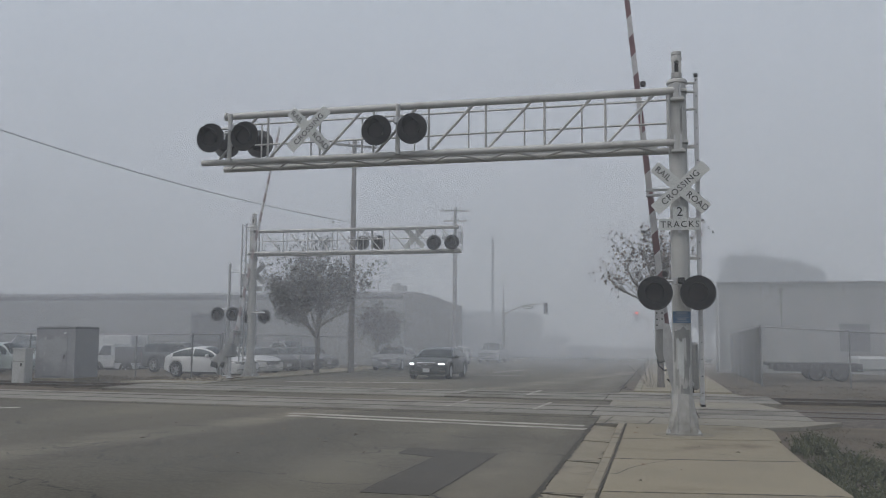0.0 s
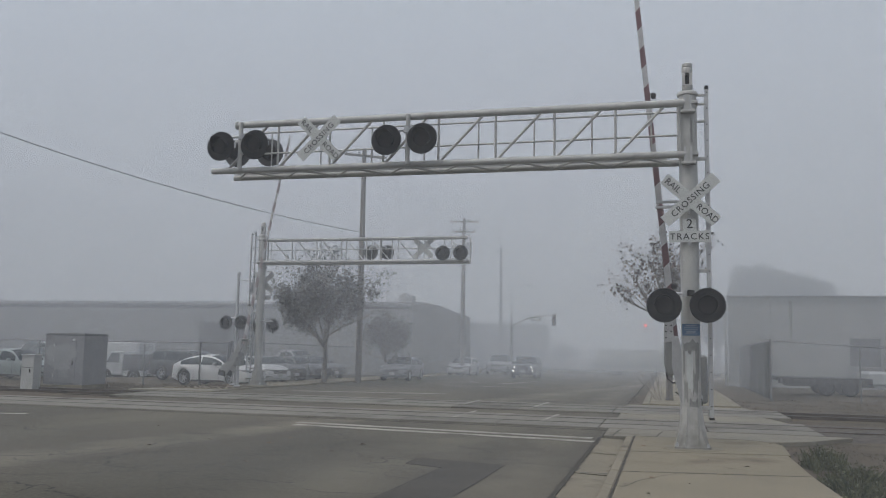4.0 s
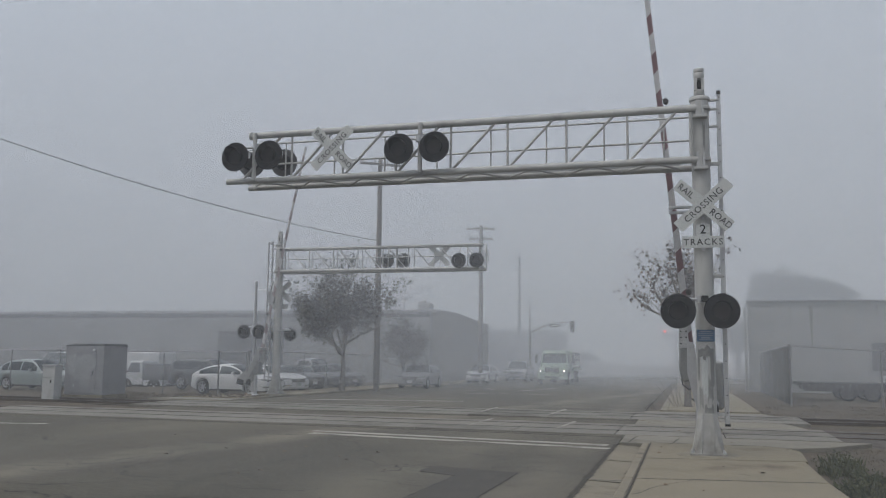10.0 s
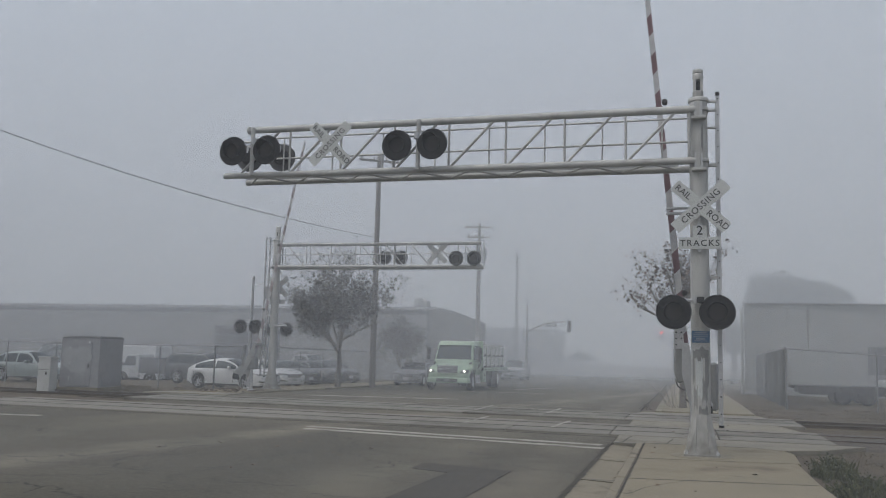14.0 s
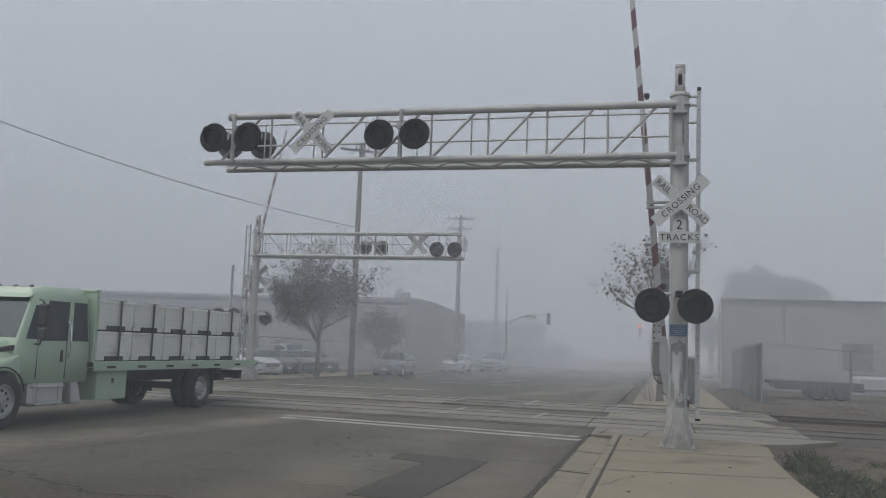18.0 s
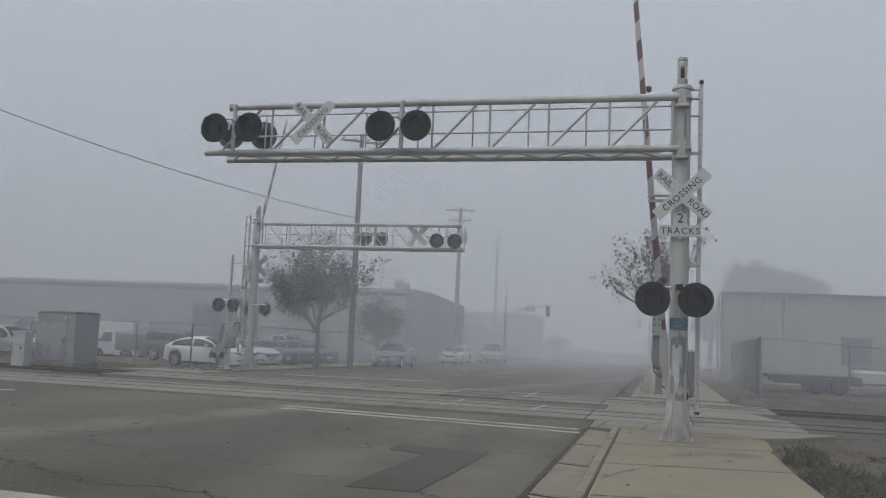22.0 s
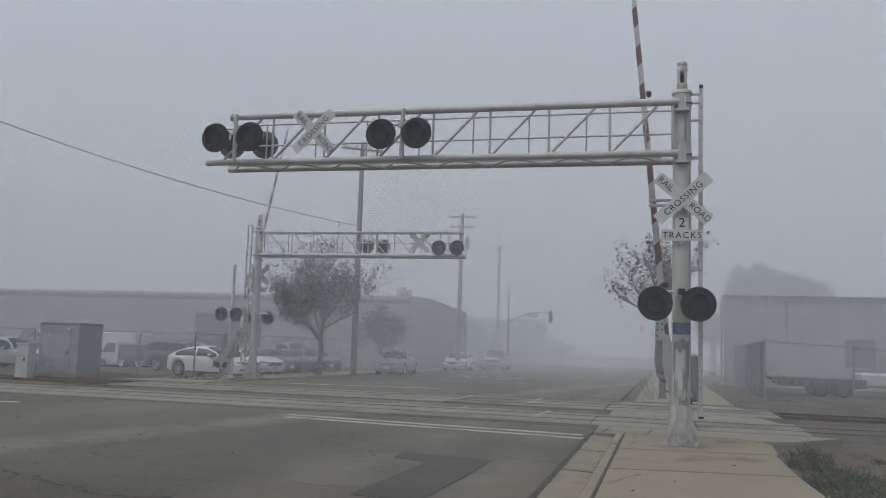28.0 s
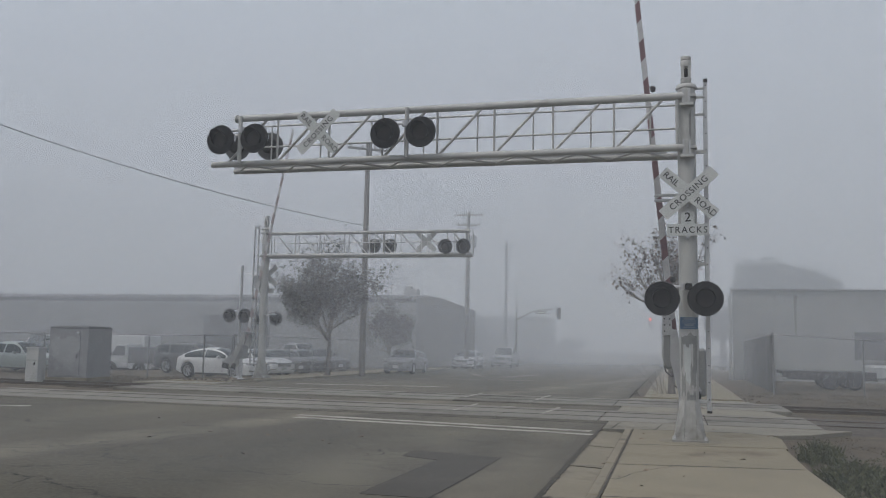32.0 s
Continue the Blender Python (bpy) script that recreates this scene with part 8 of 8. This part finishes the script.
# low flatbed trailer and silver tractor behind the fence
root = thing("flatbed_trailer", "dark low flatbed trailer parked behind the fence", "trailer", pose(4.75, 30.0, fall(30) - 0.12))
s = Shape()
s.box(2.1, 0, 0.78, 4.2, 2.4, 0.16)
part("deck", s, M_TRIM, root, bevel=0.01)
s = Shape()
s.box(2.1, -1.22, 0.68, 4.2, 0.06, 0.22)
part("side_rail", s, M_TRIM, root)
for k in range(9):
    s = Shape()
    s.box(0.15 + k * 0.3, -1.26, 0.70, 0.05, 0.05, 0.16)
    part("stake_pocket", s, M_DARKMETAL, root)
s = Shape()
for y in (-0.4, 0.4):
    s.box(2.4, y, 0.56, 4.0, 0.10, 0.26)
part("chassis", s, M_TRIM, root)
for x in (2.2, 3.25):
    for sy in (-1, 1):
        wv = add_wheel(root, x, sy * 1.0, 0.40, 0.26, 8)
        wv.rotation_euler = (0, 0, radians(-90))
        for q in wv.children:
            if q.name.startswith("rim"):
                q.data = bpy.data.meshes["brake_disc"]
root = thing("tractor_unit", "silver truck cab with a rounded hood behind the fence", "truck", pose(10.9, 30.2, fall(30) - 0.12, 0, 0, 90))
s = Shape()
rings = []
for y, zt, hw in ((-1.9, 0.85, 0.75), (-1.7, 0.98, 0.95), (-0.9, 1.08, 1.05), (0.0, 1.14, 1.1), (0.5, 1.17, 1.12)):
    half = [(hw, 0.5), (hw * 1.02, 0.8), (hw * 0.9, zt - 0.12), (hw * 0.4, zt)]
    rings.append([(x, y, z) for x, z in half] + [(-x, y, z) for x, z in half[::-1]])
s.loft(rings)
part("hood", s, M_CARSILVER, root, smooth=50)
s = Shape()
s.box(0, -2.0, 0.55, 2.2, 0.2, 0.35)
part("bumper", s, M_GALV, root, bevel=0.03)
for sx in (-1, 1):
    add_wheel(root, sx * 1.0, -1.0, 0.45, 0.28, 8)
    # arch is only a dark disc, standing in for its shaded hollow
    s = Shape()
    s.lathe([(0.01, -0.05), (0.55, -0.05), (0.55, 0.012), (0.01, 0.008)], 22, pose(sx * 1.07, -1.0, 0.5, 0, 90 * sx, 0))
    part("wheel_arch", s, M_TRIM, root)
s = Shape()
s.box(0, 1.3, 0.85, 2.2, 1.6, 0.68)
part("cab", s, M_CARSILVER, root, bevel=0.1)

# ---- fog: thin banks, one behind the other, and a self-glowing backdrop all round that closes the view ----
FOG = ((-8.5, 0.095), (8.9, 0.13), (23.2, 0.15), (32.5, 0.19), (46.0, 0.20), (68.5, 0.42), (97.0, 0.42))
for y, opacity in FOG:
    sh = Shape()
    sh.add([(-200, 0, 0), (200, 0, 0), (200, 0, 0.7 * (y + 16.7) + 14), (-200, 0, 0.7 * (y + 16.7) + 14)], [(0, 1, 2, 3)])
    single("fog_bank", sh, fog_material("fog", opacity, y + 16.7, 0.0), "thin veil of grey morning fog across the street", "fog", pose(0, y, -0.12 + fall(y)), group="fog banks", kind="stuff", smooth=0)
# Backdrop gives off its own light; the ramp paints sky brightness rising with height.
M_BACKDROP = bpy.data.materials.new("glowing_fog_backdrop")
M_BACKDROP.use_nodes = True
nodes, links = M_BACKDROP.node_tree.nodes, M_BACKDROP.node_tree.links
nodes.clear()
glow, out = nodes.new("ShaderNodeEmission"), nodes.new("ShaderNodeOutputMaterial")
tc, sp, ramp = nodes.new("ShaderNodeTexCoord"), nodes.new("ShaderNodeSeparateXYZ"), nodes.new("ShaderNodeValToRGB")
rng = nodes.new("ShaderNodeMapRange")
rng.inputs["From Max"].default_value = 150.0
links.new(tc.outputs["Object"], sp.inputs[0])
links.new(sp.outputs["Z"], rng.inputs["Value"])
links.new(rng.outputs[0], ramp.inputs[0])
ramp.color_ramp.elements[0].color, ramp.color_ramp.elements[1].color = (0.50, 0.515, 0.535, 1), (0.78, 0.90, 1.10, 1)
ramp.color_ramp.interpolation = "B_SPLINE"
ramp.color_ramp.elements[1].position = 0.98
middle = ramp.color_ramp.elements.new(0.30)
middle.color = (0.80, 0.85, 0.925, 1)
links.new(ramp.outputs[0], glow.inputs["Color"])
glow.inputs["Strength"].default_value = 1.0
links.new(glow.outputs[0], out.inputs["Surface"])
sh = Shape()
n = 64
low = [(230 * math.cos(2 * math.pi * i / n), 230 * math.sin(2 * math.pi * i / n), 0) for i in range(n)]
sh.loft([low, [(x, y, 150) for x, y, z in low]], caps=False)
single("backdrop", sh, M_BACKDROP, "glowing fog-grey backdrop closing the view all round, brighter upwards", "fog", pose(0, 0, -0.2), kind="structure")


# ---- what moves ----
def slope(y):
    """Height of the road surface: level over the tracks, falling gently beyond."""
    return ROAD_Z - 0.007 * max(0.0, y - 18.0)


def glide(keys, t):
    """Smooth (Catmull-Rom) interpolation of rows of t, x, y, heading."""
    if t <= keys[0][0]:
        return keys[0][1:]
    if t >= keys[-1][0]:
        return keys[-1][1:]
    i = max(k for k in range(len(keys)) if keys[k][0] <= t)
    i = min(i, len(keys) - 2)
    a, b = keys[i], keys[i + 1]
    u = (t - a[0]) / (b[0] - a[0])
    out = []
    for c in (1, 2, 3):
        def tangent(k):
            lo, hi = keys[max(k - 1, 0)], keys[min(k + 1, len(keys) - 1)]
            return (hi[c] - lo[c]) / (hi[0] - lo[0])
        m0, m1 = tangent(i) * (b[0] - a[0]), tangent(i + 1) * (b[0] - a[0])
        out.append((2 * u ** 3 - 3 * u ** 2 + 1) * a[c] + (u ** 3 - 2 * u ** 2 + u) * m0 + (-2 * u ** 3 + 3 * u ** 2) * b[c] + (u ** 3 - u ** 2) * m1)
    return out


def drive(vehicle, keys, radius):
    """Moves a vehicle along its rows, and rolls its wheels to match."""
    rows, spins = [], []
    dist, last = 0.0, None
    for i in range(32 * FPS + 1):
        t = i / FPS
        x, y, h = glide(keys, t)
        if last:
            dist += math.hypot(x - last[0], y - last[1])
        last = (x, y)
        if i % 3 == 0 or i == 32 * FPS:
            rows.append((t, pose(x, y, slope(y), 0, 0, h)))
        spins.append((t, dist / radius))
    keep = [spins[0]]
    for k in range(1, len(spins)):
        if k == len(spins) - 1 or spins[k + 1][1] - keep[-1][1] > 1.3 or spins[k][0] - keep[-1][0] > 3:
            keep.append(spins[k])
    walk(vehicle, rows)
    for wheel in [o for o in vehicle.children if o.name.startswith("wheel") and not o.name.startswith("wheel_arch")]:
        p = wheel.location.copy()
        walk(wheel, [(t, Matrix.Translation(p) @ Matrix.Rotation(a, 4, "X")) for t, a in keep])


def motions():
    drive(black_sedan, [(0, -10.45, 22.2, 0.0), (1, -10.3, 7.6, 0.5), (1.4, -10.38, 2.15, 1.5), (1.9, -10.92, -3.9, 3.5), (2.4, -11.55, -10.9, 4.0), (3.0, -12.2, -20.0, 4.0), (5.0, -13.5, -48.0, 3.0), (32.0, -13.5, -52.0, 3.0)], 0.345)
    drive(grey_suv, [(0, -6.9, 79.5, 48.0), (1, -9.2, 71.5, 14.0), (2.2, -9.9, 62.0, 3.0), (3.5, -10.35, 51.5, 1.0), (5.5, -11.25, 36.0, 0.5), (7, -11.6, 17.3, 0.3), (8.4, -11.45, 0.4, 0.0), (8.9, -11.4, -5.15, 0.0), (9.5, -11.4, -12.1, 0.0), (10.5, -11.5, -25.0, 0.0), (12.5, -11.6, -48.0, 0.0), (32.0, -11.6, -52.0, 0.0)], 0.36)
    drive(truck, [(0, 26, 74, 90), (2.5, 11, 73.5, 88), (4, 1.5, 72.5, 78), (5.5, -8.9, 66.5, 40), (7, -10.2, 62.5, 14), (9, -10.25, 56.35, 3), (11, -10.6, 46.35, 0.5), (13, -11.65, 35.55, 1), (14.5, -12.45, 25.05, 0.8), (16.5, -12.5, 7.75, 0.5), (17.3, -12.54, 1.55, 0.3), (18, -12.7, -3.35, 0), (18.6, -12.75, -7.55, 0), (19, -12.75, -10.65, 0), (19.6, -12.75, -15.65, 0), (21, -12.8, -28.45, 0), (24, -12.8, -50.45, 0), (32, -12.8, -54.45, 0)], 0.50)


motions()
